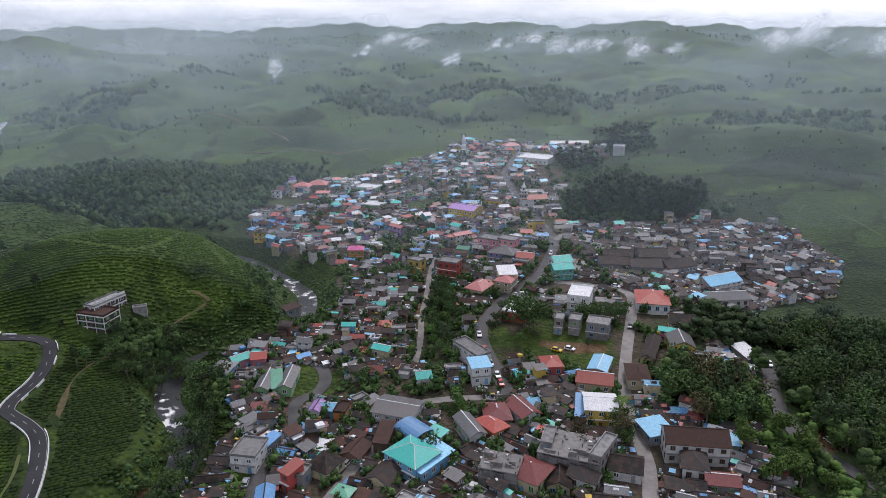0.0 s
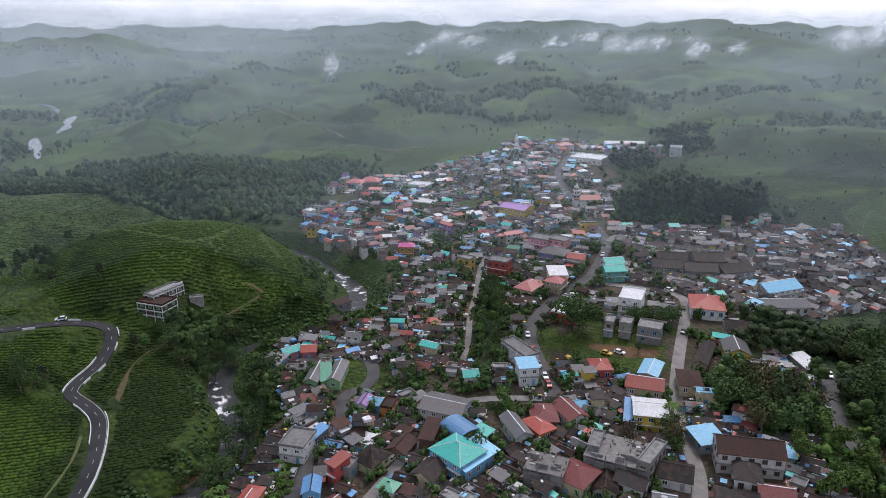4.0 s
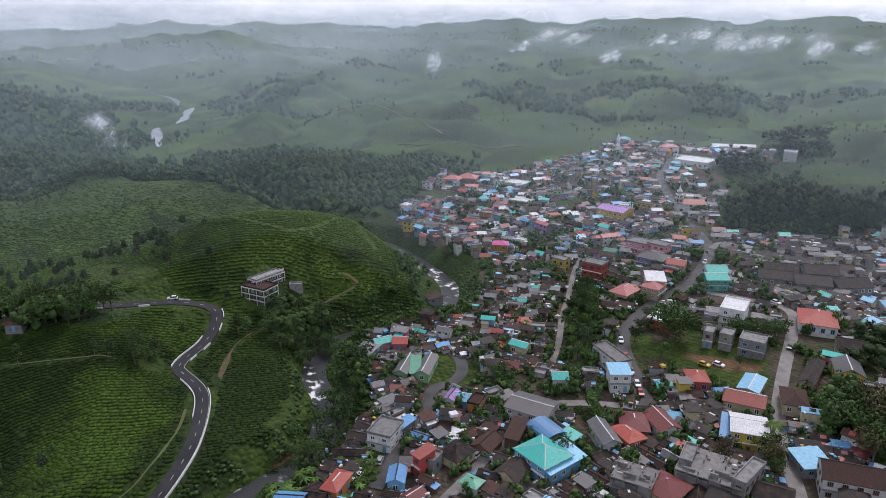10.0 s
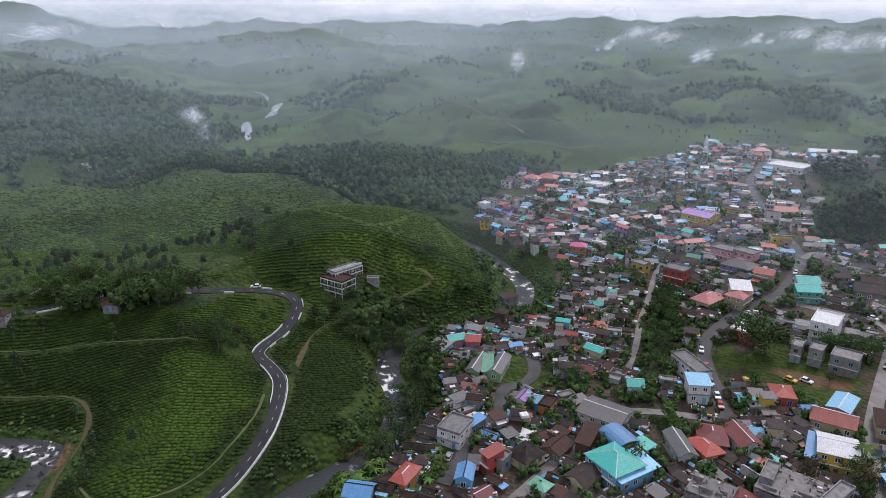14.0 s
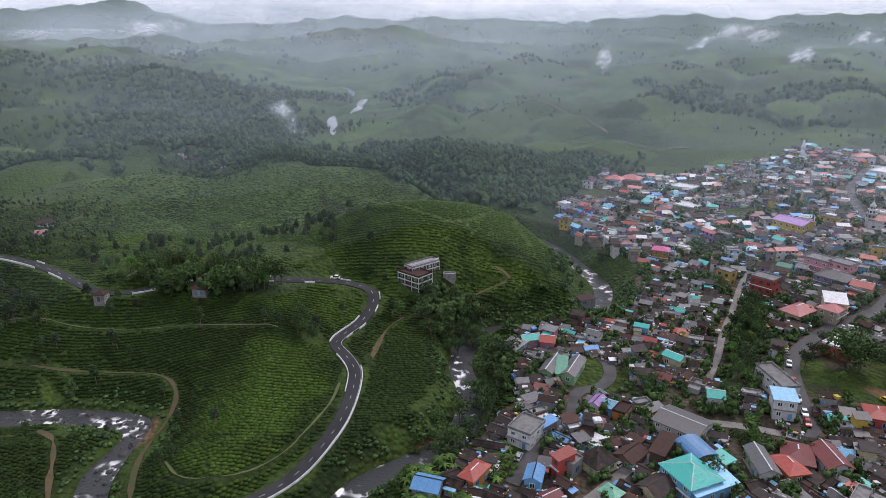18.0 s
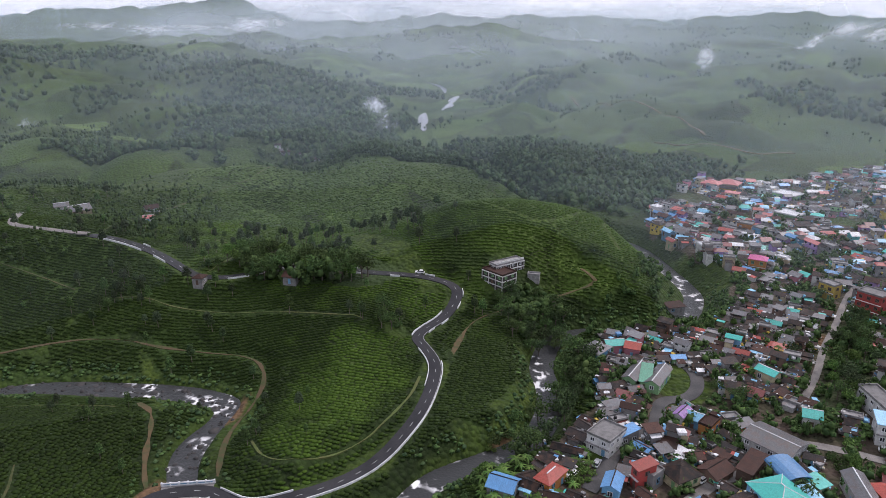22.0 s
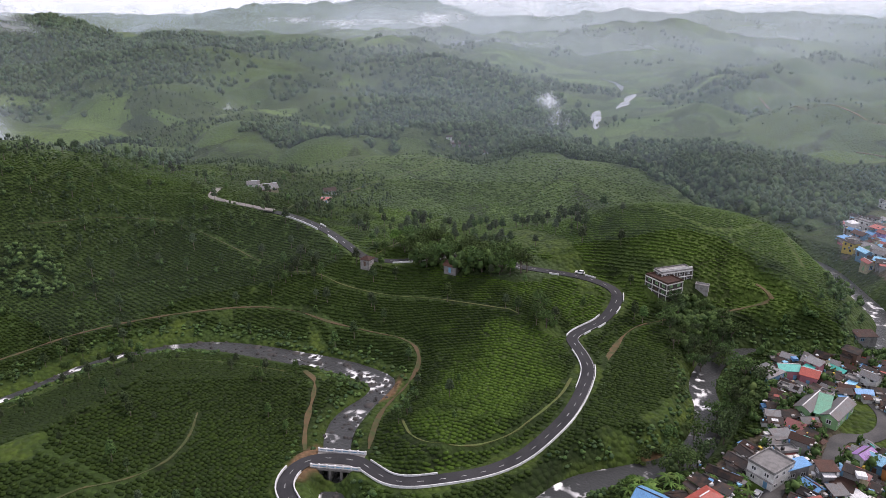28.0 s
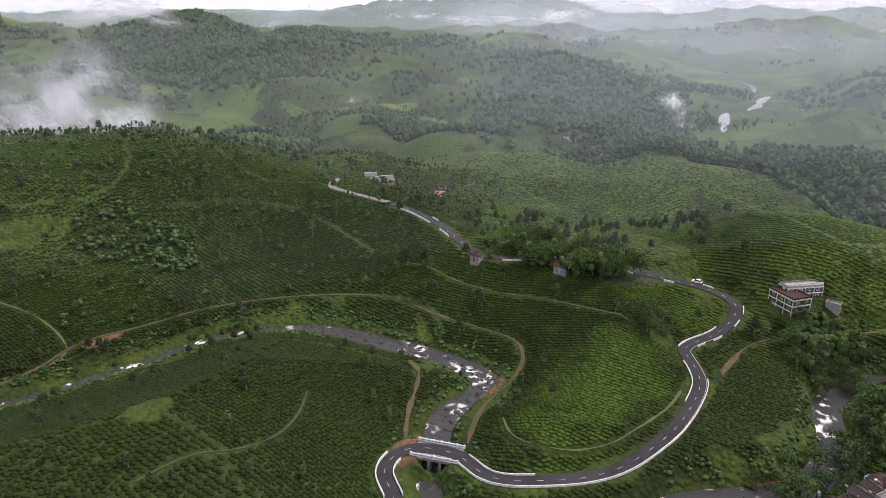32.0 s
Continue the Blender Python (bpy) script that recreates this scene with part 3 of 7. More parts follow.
TOWN = [
    (-70, 138), (-66, 165), (-66, 190), (-80, 215), (-84, 232), (-60, 256), (-52, 280), (-53, 312), (-84, 352), (-112, 375), (-128, 430), (-120, 512), (-84, 527), (-48, 570), (-3, 632), (14, 664), (52, 645),
    (140, 590), (84, 530), (76, 465), (60, 400), (85, 388), (140, 398), (184, 380), (196, 335), (174, 300), (140, 288), (118, 264), (96, 240), (110, 230), (92, 200), (88, 165), (92, 140), (40, 132),
]
LAWNS = [  # grass in and about the town: x, y, half sizes, turn
    (38, 241, 27, 18, 0.05), (-50, 214, 13, 12, 0), (-14, 455, 26, 9, 0), (70, 590, 16, 22, 0), (3, 345, 8, 14, 0.2), (-90, 174, 6, 20, 0.2), (-86, 158, 9, 12, 0),
    (-66, 318, 8, 16, 0.5), (-180, 20, 4, 8, 0.1), (-147.5, 186, 7, 5, 0.5), (212, 450, 30, 6, 0.25), (168, 505, 30, 8, 0.2), (-250, 30, 10, 60, 0.1), (-206, 122, 20, 3, -0.45),
    (-60, 168, 5, 12, 0), (-520, 296, 52, 20, 0.52), (-440, 330, 40, 16, 0.6), (-395, 245, 30, 12, 0.6), (-190, 232, 30, 7, -0.4), (255, 425, 20, 6, 0.2), (-330, -5, 4, 20, 0.1),
]
SUN_PATCHES = [(-140, 300, 78, 52, 0.4), (-138, 150, 17, 44, 0.35), (-170, 215, 30, 18, -0.4), (-205, 232, 62, 34, -0.5), (-260, 240, 50, 50, 0)]  # sunlight painted as ovals of paler tea
CLAYS = [(45, 236, 12, 3.5, -0.1), (-13, 272, 3.5, 7, 0), (-85, 158, 4, 7, 0.3), (-150, 84, 5, 9, 0.6), (112, 182, 9, 5, 0.9), (-268, 18, 2.5, 7, 0.4), (-170, 128, 3, 9, 0.3)]
WOODS = [
    (-300, 475, 150, 40, 0.45), (-460, 455, 110, 42, 0.5), (-165, 440, 80, 30, 0.35), (140, 240, 48, 26, 0.2), (118, 200, 16, 50, -0.1), (150, 150, 60, 26, 0), (106, 410, 50, 24, 0.1), (150, 215, 42, 60, -0.3), (165, 160, 46, 30, 0),
    (-80, 190, 5, 34, 0.1), (-113, 238, 12, 12, 0.3), (96, 548, 18, 34, 0.2), (140, 596, 30, 16, 0.3), (335, 690, 80, 52, 0.25), (-350, 442, 105, 34, 0.26), (-225, 425, 70, 30, -0.3), (-230, 525, 120, 55, 0.1), (-505, 590, 70, 36, 0.7), (-560, 520, 120, 70, 0.6), (-520, 330, 70, 40, 0.3),
    (-5, 265, 9, 42, 0.05), (-1150, 300, 250, 160, 0.26), (-1130, 500, 130, 80, 0.4), (-920, 720, 190, 70, 0.75), (102, 246, 20, 16, 0), (84, 202, 15, 20, 0.1), (-640, 620, 110, 60, 0.7), (-760, 690, 150, 80, 0.7), (-190, 206, 22, 11, 0.6), (-220, 200, 18, 12, 0.3),
]


def patch(x, y, rows, soft=0.35, ragged=0.35):
    """How far points lie in any of some ragged ovals, from 0 to 1."""
    m, rag = np.zeros(np.shape(x)), ragged * ripple(x, y, 9, 21) + 0.5 * ragged * ripple(x, y, 3.5, 22)
    for cx, cy, a, b, turn in rows:
        c, s = math.cos(turn), math.sin(turn)
        u, v = (c * (x - cx) + s * (y - cy)) / a, (-s * (x - cx) + c * (y - cy)) / b
        m = np.maximum(m, 1 - ramp(np.sqrt(u * u + v * v) + rag, 1 - soft, 1 + soft))
    return m


def masks(x, y):
    r = np.hypot(x, y)
    jx, jy = x + 5 * ripple(x, y, 11, 31), y + 5 * ripple(x, y, 11, 32)
    town = inside(jx, jy, TOWN).astype(float)
    grass, clay, wood = patch(x, y, LAWNS, 0.3, 0.5), patch(x, y, CLAYS, 0.25), patch(x, y, WOODS)
    far = ramp(r, 600, 1000)
    wood = np.maximum(wood, far * ramp(0.75 * ripple(x, y, 160, 41) + 0.7 * ripple(x, y, 60, 42), 0.42, 0.58))
    wood = np.maximum(wood, hill_country(x, y) * (1 - ramp(domes(x, y) + 0.1 * ripple(x, y, 30, 48), 0.16, 0.34)) * ramp(ripple(x, y, 150, 49), 0.0, 0.3))
    wood = np.maximum(wood, ramp(r, 1500, 2600) * 0.6)
    grass = np.maximum(grass, far * 0.8 * ramp(ripple(x, y, 150, 43) + 0.4 * ripple(x, y, 50, 44), 0.45, 0.6))
    for points, *_ in RIVERS[:2]:
        d, _a = line_distance(x, y, points)
        grass = np.maximum(grass, (1 - ramp(d + 4 * ripple(x, y, 14, 45), 5, 9)) * 0.55)
    d, _a = line_distance(x, y, ROAD_HILL)
    grass = np.maximum(grass, (1 - ramp(d + 2 * ripple(x, y, 9, 46), 3, 5)) * 0.7)
    town = town * (1 - grass) * (1 - 0.7 * wood)
    # painted brightness: tea pales with distance, and most in the sun patches
    lightened = ramp(r + 50 * ripple(x, y, 60, 47), 270, 430) * (0.55 + 0.45 * ramp(r, 560, 800)) * (1 - ramp(-np.degrees(np.arctan2(-x, y)), 12, 20) * (1 - ramp(r, 560, 700)))
    lightened = np.maximum(lightened, patch(x, y, SUN_PATCHES, 0.5, 0.5))
    return {"lightened": lightened, "town": town, "grass": grass * (1 - wood), "wood": wood, "clay": clay}


def mesh_of(name, verts, faces, *mats):
    me = bpy.data.meshes.new(name)
    me.from_pydata(verts, [], faces)
    for m in mats:
        me.materials.append(m)
    me.update()
    return me


def grid_mesh(name, rows, cols, verts, mat, flat=False, closed=False):
    """A mesh over a grid of rows by cols points."""
    i, j = np.meshgrid(np.arange(rows - 1), np.arange(cols if closed else cols - 1), indexing="ij")
    k = (j + 1) % cols
    quads = np.stack([i * cols + j, i * cols + k, (i + 1) * cols + k, (i + 1) * cols + j], -1).reshape(-1, 4)
    me = bpy.data.meshes.new(name)
    me.vertices.add(len(verts))
    me.vertices.foreach_set("co", np.asarray(verts, np.float32).ravel())
    me.loops.add(quads.size)
    me.loops.foreach_set("vertex_index", quads.astype(np.int32).ravel())
    me.polygons.add(len(quads))
    me.polygons.foreach_set("loop_start", np.arange(0, quads.size, 4, dtype=np.int32))
    me.polygons.foreach_set("use_smooth", np.full(len(quads), not flat))
    me.materials.append(mat)
    me.update(calc_edges=True)
    me.validate()
    return me


def build_ground():
    bearings = np.radians(np.r_[np.arange(-42, 100, 0.2), np.arange(100, 318, 4.0)])
    rings = np.r_[0.2, 40, 80, 110, np.arange(130, 300, 1.3), np.geomspace(300, 700, 190), np.geomspace(708, 4950, 190)]
    r, b = np.meshgrid(rings, bearings, indexing="ij")
    x, y = -np.sin(b) * r, np.cos(b) * r
    z = land(x, y)
    me = grid_mesh("ground", len(rings), len(bearings), np.stack([x, y, z], -1).reshape(-1, 3), GROUND, closed=True)
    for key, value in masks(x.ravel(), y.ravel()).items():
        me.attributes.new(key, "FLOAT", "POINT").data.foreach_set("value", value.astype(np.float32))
    return tagged(new("ground", me), "rolling hills of clipped tea bushes, meadow and woodland", "ground", kind="structure")


ground = build_ground()


def strip(name, fine, level, width, lift, mat, crown=0.0, ragged=0.0):
    """A ribbon along a line, with turned-down edges."""
    t = np.gradient(fine, axis=0)
    t /= np.maximum(np.hypot(t[:, 0], t[:, 1]), 1e-6)[:, None]
    side = np.stack([t[:, 1], -t[:, 0]], 1)
    if ragged:
        width = (width * (1 + ragged * ripple(fine[:, 0], fine[:, 1], 4.5, 55) + ragged * ripple(fine[:, 0], fine[:, 1], 13, 56)))[:, None]
    across = [(-0.5, -0.5), (-0.5, lift), (-0.25, lift + crown), (0.0, lift + crown * 1.4), (0.25, lift + crown), (0.5, lift), (0.5, -0.5)]
    v = np.stack([np.column_stack([fine + side * width * a, level + up]) for a, up in across], 1)
    return mesh_of(name, v.reshape(-1, 3).tolist(), [(i * 7 + j, i * 7 + j + 1, (i + 1) * 7 + j + 1, (i + 1) * 7 + j) for i in range(len(fine) - 1) for j in range(6)], mat)


def child(name, me, parent, label="", at=None, mat=None):
    ob = new(name, me)
    ob.parent = parent
    if at is not None:
        ob.matrix_basis = at
    if mat is not None:
        ob.material_slots[0].link = "OBJECT"
        ob.material_slots[0].material = mat
    if label:
        ob["label"] = label
    return ob


def box_data(w, d, h, cx=0.0, cy=0.0, z0=0.0, bevel=0.0):
    """The points and faces of a box, its top edges drawn in by bevel."""
    v = []
    rings = [(z0, 0.0), (z0 + h - bevel, 0.0), (z0 + h, bevel)] if bevel else [(z0, 0.0), (z0 + h, 0.0)]
    for z, cut in rings:
        for sx, sy in ((-1, -1), (1, -1), (1, 1), (-1, 1)):
            v.append((cx + sx * (w / 2 - cut), cy + sy * (d / 2 - cut), z))
    n = len(rings)
    f = [(3, 2, 1, 0), tuple(range(4 * n - 4, 4 * n))]
    for k in range(n - 1):
        f += [(4 * k + i, 4 * k + (i + 1) % 4, 4 * k + 4 + (i + 1) % 4, 4 * k + 4 + i) for i in range(4)]
    return v, f


def joined(parts):
    """One list of points and faces from several."""
    v, f = [], []
    for pv, pf in parts:
        n = len(v)
        v += pv
        f += [tuple(i + n for i in face) for face in pf]
    return v, f


def edge_wall(name, parent, fine, level, side, first, last, mat, tall, thick, label, gap=0.0, piece=6.0):
    """A low wall beside a road, cast in pieces that follow the bend."""
    t = np.gradient(fine, axis=0)
    t /= np.hypot(t[:, 0], t[:, 1])[:, None]
    off = np.stack([t[:, 1], -t[:, 0]], 1) * side
    k = first
    step = max(1, int(piece / 2))
    while k + step < last:
        a, b = k, k + step
        p = fine[a : b + 1] + off[a : b + 1]
        q = fine[a : b + 1] + off[a : b + 1] * (1 + thick / abs(side))
        z = level[a : b + 1]
        v = []
        for i in range(len(p)):
            v += [(*p[i], z[i] - 0.8), (*p[i], z[i] + tall), (*q[i], z[i] + tall), (*q[i], z[i] - 0.8)]
        f = [(0, 1, 2, 3), tuple(len(v) - 4 + i for i in (3, 2, 1, 0))]
        for i in range(len(p) - 1):
            f += [(4 * i + j, 4 * i + 4 + j, 4 * i + 4 + (j + 1) % 4, 4 * i + (j + 1) % 4) for j in range(4)]
        if gap and random.random() < gap:
            k = b
            continue
        child(name, mesh_of(name, v, f, mat), parent, label)
        k = b


fine, at, level, width = GRADED[0]
hill_road = tagged(new("road", strip("road", fine, level, 4.5, 0.1, ASPHALT, 0.04)), "wet two-lane asphalt hill road winding through tea", "road", kind="structure")
dashes = []
for k in range(2, len(fine) - 2, 3):
    p, q = fine[k], fine[k] + (fine[k + 1] - fine[k]) * 0.9
    s = np.array([(q - p)[1], -(q - p)[0]])
    s = s / np.hypot(*s) * 0.07
    z0, z1 = level[k] + 0.17, level[k] + (level[k + 1] - level[k]) * 0.9 + 0.17
    dashes.append(([(*(p - s), z0), (*(p + s), z0), (*(q + s), z1), (*(q - s), z1)], [(0, 1, 2, 3)]))
child("road_marking", mesh_of("road_marking", *joined(dashes), MARKING), hill_road, "dashed white centre line")
ROAD_RUN = {}
for name, spot in (("a", (-149.4, 80.8)), ("b", (-139.8, 93.2)), ("c", (-122.8, 96.1)), ("d", (-111.2, 117.8)), ("e", (-114, 159)), ("f", (-127, 181)), ("g", (-138.5, 188)), ("h", (-138, 207)), ("i", (-165, 219)), ("z", (-300, 162))):
    ROAD_RUN[name] = int(np.argmin(np.hypot(fine[:, 0] - spot[0], fine[:, 1] - spot[1])))
run = ROAD_RUN
edge = fine + np.stack([np.gradient(fine, axis=0)[:, 1], -np.gradient(fine, axis=0)[:, 0]], 1) / 2.0 * 1.95
child("edge_line", strip("edge_line", edge[run["c"]:run["h"]], level[run["c"]:run["h"]] + 0.055, 0.13, 0.1, MARKING), hill_road, "white edge line")
edge_wall("parapet", hill_road, fine, level, -2.3, 6, run["a"], WHITE, 0.8, 0.3, "white-painted roadside parapet")
edge_wall("parapet", hill_road, fine, level, 2.3, 6, run["a"], WHITE, 0.7, 0.25, "white-painted roadside parapet")
edge_wall("parapet", hill_road, fine, level, -2.3, run["b"] + 1, run["d"] - 6, WHITE, 0.6, 0.22, "white-painted roadside parapet", 0.12)
edge_wall("parapet", hill_road, fine, level, 2.3, run["b"] + 1, run["f"] - 1, WHITE, 0.6, 0.22, "white-painted roadside parapet", 0.08)
edge_wall("parapet", hill_road, fine, level, -2.3, run["e"] + 4, run["g"] - 1, WHITE, 0.5, 0.22, "white-painted roadside parapet", 0.4)
edge_wall("guard_stone", hill_road, fine, level, -2.4, run["g"] - 2, run["h"] + 2, WHITE, 0.6, 0.25, "white guard stones", 0.25, 4.0)
edge_wall("guard_stone", hill_road, fine, level, 2.4, run["g"] + 2, run["i"], WHITE, 0.6, 0.25, "white guard stones", 0.7, 4.0)
edge_wall("guard_stone", hill_road, fine, level, -2.4, run["i"], run["z"], WHITE, 0.6, 0.3, "white guard stones", 0.6, 4.0)
edge_wall("guard_stone", hill_road, fine, level, 2.4, run["i"], run["z"], WHITE, 0.6, 0.3, "white guard stones", 0.85, 4.0)
for k, (fine, at, level, width) in enumerate(GRADED[1:]):
    if k == 0:
        # the pale lane colour puts the sky's reflection into this wet road
        tagged(new("road", strip("road", fine, level, width, 0.1, LANE, 0.03)), "wet asphalt road crossing a tea valley", "road", kind="structure")
    elif k <= len(STREETS):
        tagged(new("road", strip("road", fine, level, width, 0.1, STREET if k in (1, 2, 4, 5) else LANE, 0.03)), "narrow wet town street between crowded houses", "road", kind="structure")
    else:
        tagged(new("road", strip("road", fine, level, width, 0.06, DIRT, 0.0, 0.7)), "earth track worn through the tea bushes", "road", kind="structure")

for points in FOOTPATHS:
    fine, at = refine(points, 1.5)
    tagged(new("path", strip("path", fine, land(fine[:, 0], fine[:, 1]), 0.6, 0.1, GRASSY, 0.0, 0.8)), "narrow grassy footpath between tea fields", "path", kind="structure")


for points in FAR_TRACKS:
    fine, at = refine(points, 6.0)
    tagged(new("path", strip("path", fine, land(fine[:, 0], fine[:, 1]), 2.2, 0.35, DIRT, 0.0, 0.5)), "pale earth track over far tea hills", "path", kind="structure")

# ---- rivers ----
def build_river(points, first, last, half, name, narrow=0.0, mat=WATER, ragged=0.0):
    fine, at = refine(points, 3.0)
    wide = (half * (0.35 + 0.65 * ramp(at, 0.7 * narrow - 1, narrow)) + 2.0)[:, None]
    if ragged:
        wide = wide * (1 + ragged * ripple(fine[:, 0], fine[:, 1], 26, 57) + ragged * ripple(fine[:, 0], fine[:, 1], 11, 58))[:, None] * np.minimum(1, 0.15 + 4 * np.minimum(at, at[-1] - at) / at[-1])[:, None]
    level = first + (last - first) * at / at[-1]
    t = np.gradient(fine, axis=0)
    t /= np.hypot(t[:, 0], t[:, 1])[:, None]
    side = np.stack([t[:, 1], -t[:, 0]], 1)
    cols = 7
    v = np.stack([np.column_stack([fine + side * wide * a, level + 0.05 * ripple(fine[:, 0] + a * 9, fine[:, 1], 3, 51)]) for a in np.linspace(-1, 1, cols)], 1)
    return tagged(new("water", grid_mesh("water", len(fine), cols, v.reshape(-1, 3), mat)), name, "river", kind="structure")


build_river(RIVER_WEST, -7.0, -7.0, 4.6, "shallow rocky river with white rapids", 190.0)
build_river(RIVER_TOWN, -3.0, -7.0, 4.2, "grey river running beside the town")
REACHES = [
    [(-426, 594), (-433.4, 604.4), (-473.4, 658.7), (-499.6, 696.3), (-503, 706)], [(-498, 735), (-505.5, 746.6), (-513.1, 774.9), (-550.7, 838.3), (-567.2, 880.8)],
    [(-600.1, 894.1), (-644, 955.3), (-685.1, 994.2), (-734.7, 1026.6)],
]
for points, half in zip(REACHES, (2.6, 3.2, 1.6)):
    build_river(points, -1.4, -1.4, half, "bright reach of a far river in a misty valley", 0.0, STILL, 0.45)

# ---- the bridge ----
def build_bridge():
    fine, at, level, width = GRADED[0]
    a, b = ROAD_RUN["a"] + 1, ROAD_RUN["b"] + 1
    bridge = tagged(new("bridge"), "short concrete road bridge with blue and white parapets", "bridge")
    p, q = fine[a + 1], fine[b - 1]
    mid, turn = (p + q) / 2, math.atan2((q - p)[1], (q - p)[0])
    span = float(np.hypot(*(q - p))) + 2
    bridge.matrix_basis = Matrix.Translation((mid[0], mid[1], float(level[(a + b) // 2]))) @ Matrix.Rotation(turn, 4, "Z")
    child("deck", mesh_of("deck", *box_data(span, 8.0, 0.7, 0, 0, -0.72), CONCRETE), bridge)
    for side in (-1, 1):
        child("parapet", mesh_of("parapet", *joined([box_data(span, 0.3, 1.0, 0, side * 3.7, 0.02, 0.05), *[box_data(0.4, 0.45, 1.15, k * span / 6, side * 3.7, 0.02) for k in range(-3, 4)]]), WHITE), bridge, "white-painted concrete parapet")
        child("stripe", mesh_of("stripe", *box_data(span - 1, 0.36, 0.25, 0, side * 3.7, 0.45), WALLS["blue"]), bridge, "faded blue painted band")
    for k in (-0.36, -0.12, 0.12, 0.36):
        child("pier", mesh_of("pier", *box_data(0.7, 7.4, 6.0, k * span, 0, -6.7), CONCRETE), bridge)


build_bridge()


# ---- houses ----
def roof_data(style, w, d, rise, over, thick=0.14):
    """A roof over a plan of w by d, from its eaves at height 0; the ridge runs along x."""
    x, y = w / 2 + over, d / 2 + over
    drop = -rise * over / (d / 2) if style in ("gable", "hip") else 0.0
    if style == "gable":
        pro = [(-y, drop), (0, rise), (y, drop), (y, drop + thick), (0, rise + thick * 1.4), (-y, drop + thick)]
        v = [(s * x, py, pz) for s in (-1, 1) for py, pz in pro]
        return v, [tuple(range(5, -1, -1)), tuple(range(6, 12))] + [(i, (i + 1) % 6, 6 + (i + 1) % 6, 6 + i) for i in range(6)]
    if style == "hip":
        r = max(0.0, x - y)
        v = [(-x, -y, drop), (x, -y, drop), (x, y, drop), (-x, y, drop)]
        v += [(-x, -y, drop + thick), (x, -y, drop + thick), (x, y, drop + thick), (-x, y, drop + thick), (-r, 0, rise + thick), (r, 0, rise + thick)]
        return v, [(3, 2, 1, 0), (0, 1, 5, 4), (1, 2, 6, 5), (2, 3, 7, 6), (3, 0, 4, 7), (4, 5, 9, 8), (5, 6, 9), (6, 7, 8, 9), (7, 4, 8)]
    if style == "shed":
        v = [(-x, -y, 0), (x, -y, 0), (x, y, rise), (-x, y, rise)]
        v += [(a, b, c + thick) for a, b, c in v]
        return v, [(3, 2, 1, 0), (4, 5, 6, 7)] + [(i, (i + 1) % 4, 4 + (i + 1) % 4, 4 + i) for i in range(4)]
    if style == "barrel":
        n = 9
        arc = [(-y * math.cos(math.pi * k / (n - 1)), rise * math.sin(math.pi * k / (n - 1))) for k in range(n)]
        pro = arc + [(py * 0.97, pz * 0.95 - 0.06) for py, pz in reversed(arc)]
        v = [(s * x, py, pz) for s in (-1, 1) for py, pz in pro]
        m = 2 * n
        return v, [tuple(range(m - 1, -1, -1)), tuple(range(m, 2 * m))] + [(i, (i + 1) % m, m + (i + 1) % m, m + i) for i in range(m)]
    # a flat slab with an upstand round it
    t = 0.22
    slab = [box_data(2 * x, 2 * y, 0.2)]
    for cx, cy, sx, sy in ((0, -y + t / 2, 2 * x, t), (0, y - t / 2, 2 * x, t), (-x + t / 2, 0, t, 2 * y - 2 * t), (x - t / 2, 0, t, 2 * y - 2 * t)):
        slab.append(box_data(sx, sy, rise, cx, cy, 0.202))
    return joined(slab)


def wall_data(style, w, d, h, rise, sunk=2.5):
    if style == "gable":
        pro = [(-d / 2, -sunk), (d / 2, -sunk), (d / 2, h), (0, h + rise), (-d / 2, h)]
        v = [(s * w / 2, y, z) for s in (-1, 1) for y, z in pro]
        return v, [(4, 3, 2, 1, 0), (5, 6, 7, 8, 9)] + [(i, (i + 1) % 5, 5 + (i + 1) % 5, 5 + i) for i in range(5)]
    if style == "shed":
        pro = [(-d / 2, -sunk), (d / 2, -sunk), (d / 2, h + rise), (-d / 2, h)]
        v = [(s * w / 2, y, z) for s in (-1, 1) for y, z in pro]
        return v, [(3, 2, 1, 0), (4, 5, 6, 7)] + [(i, (i + 1) % 4, 4 + (i + 1) % 4, 4 + i) for i in range(4)]
    return box_data(w, d, h + sunk, 0, 0, -sunk)


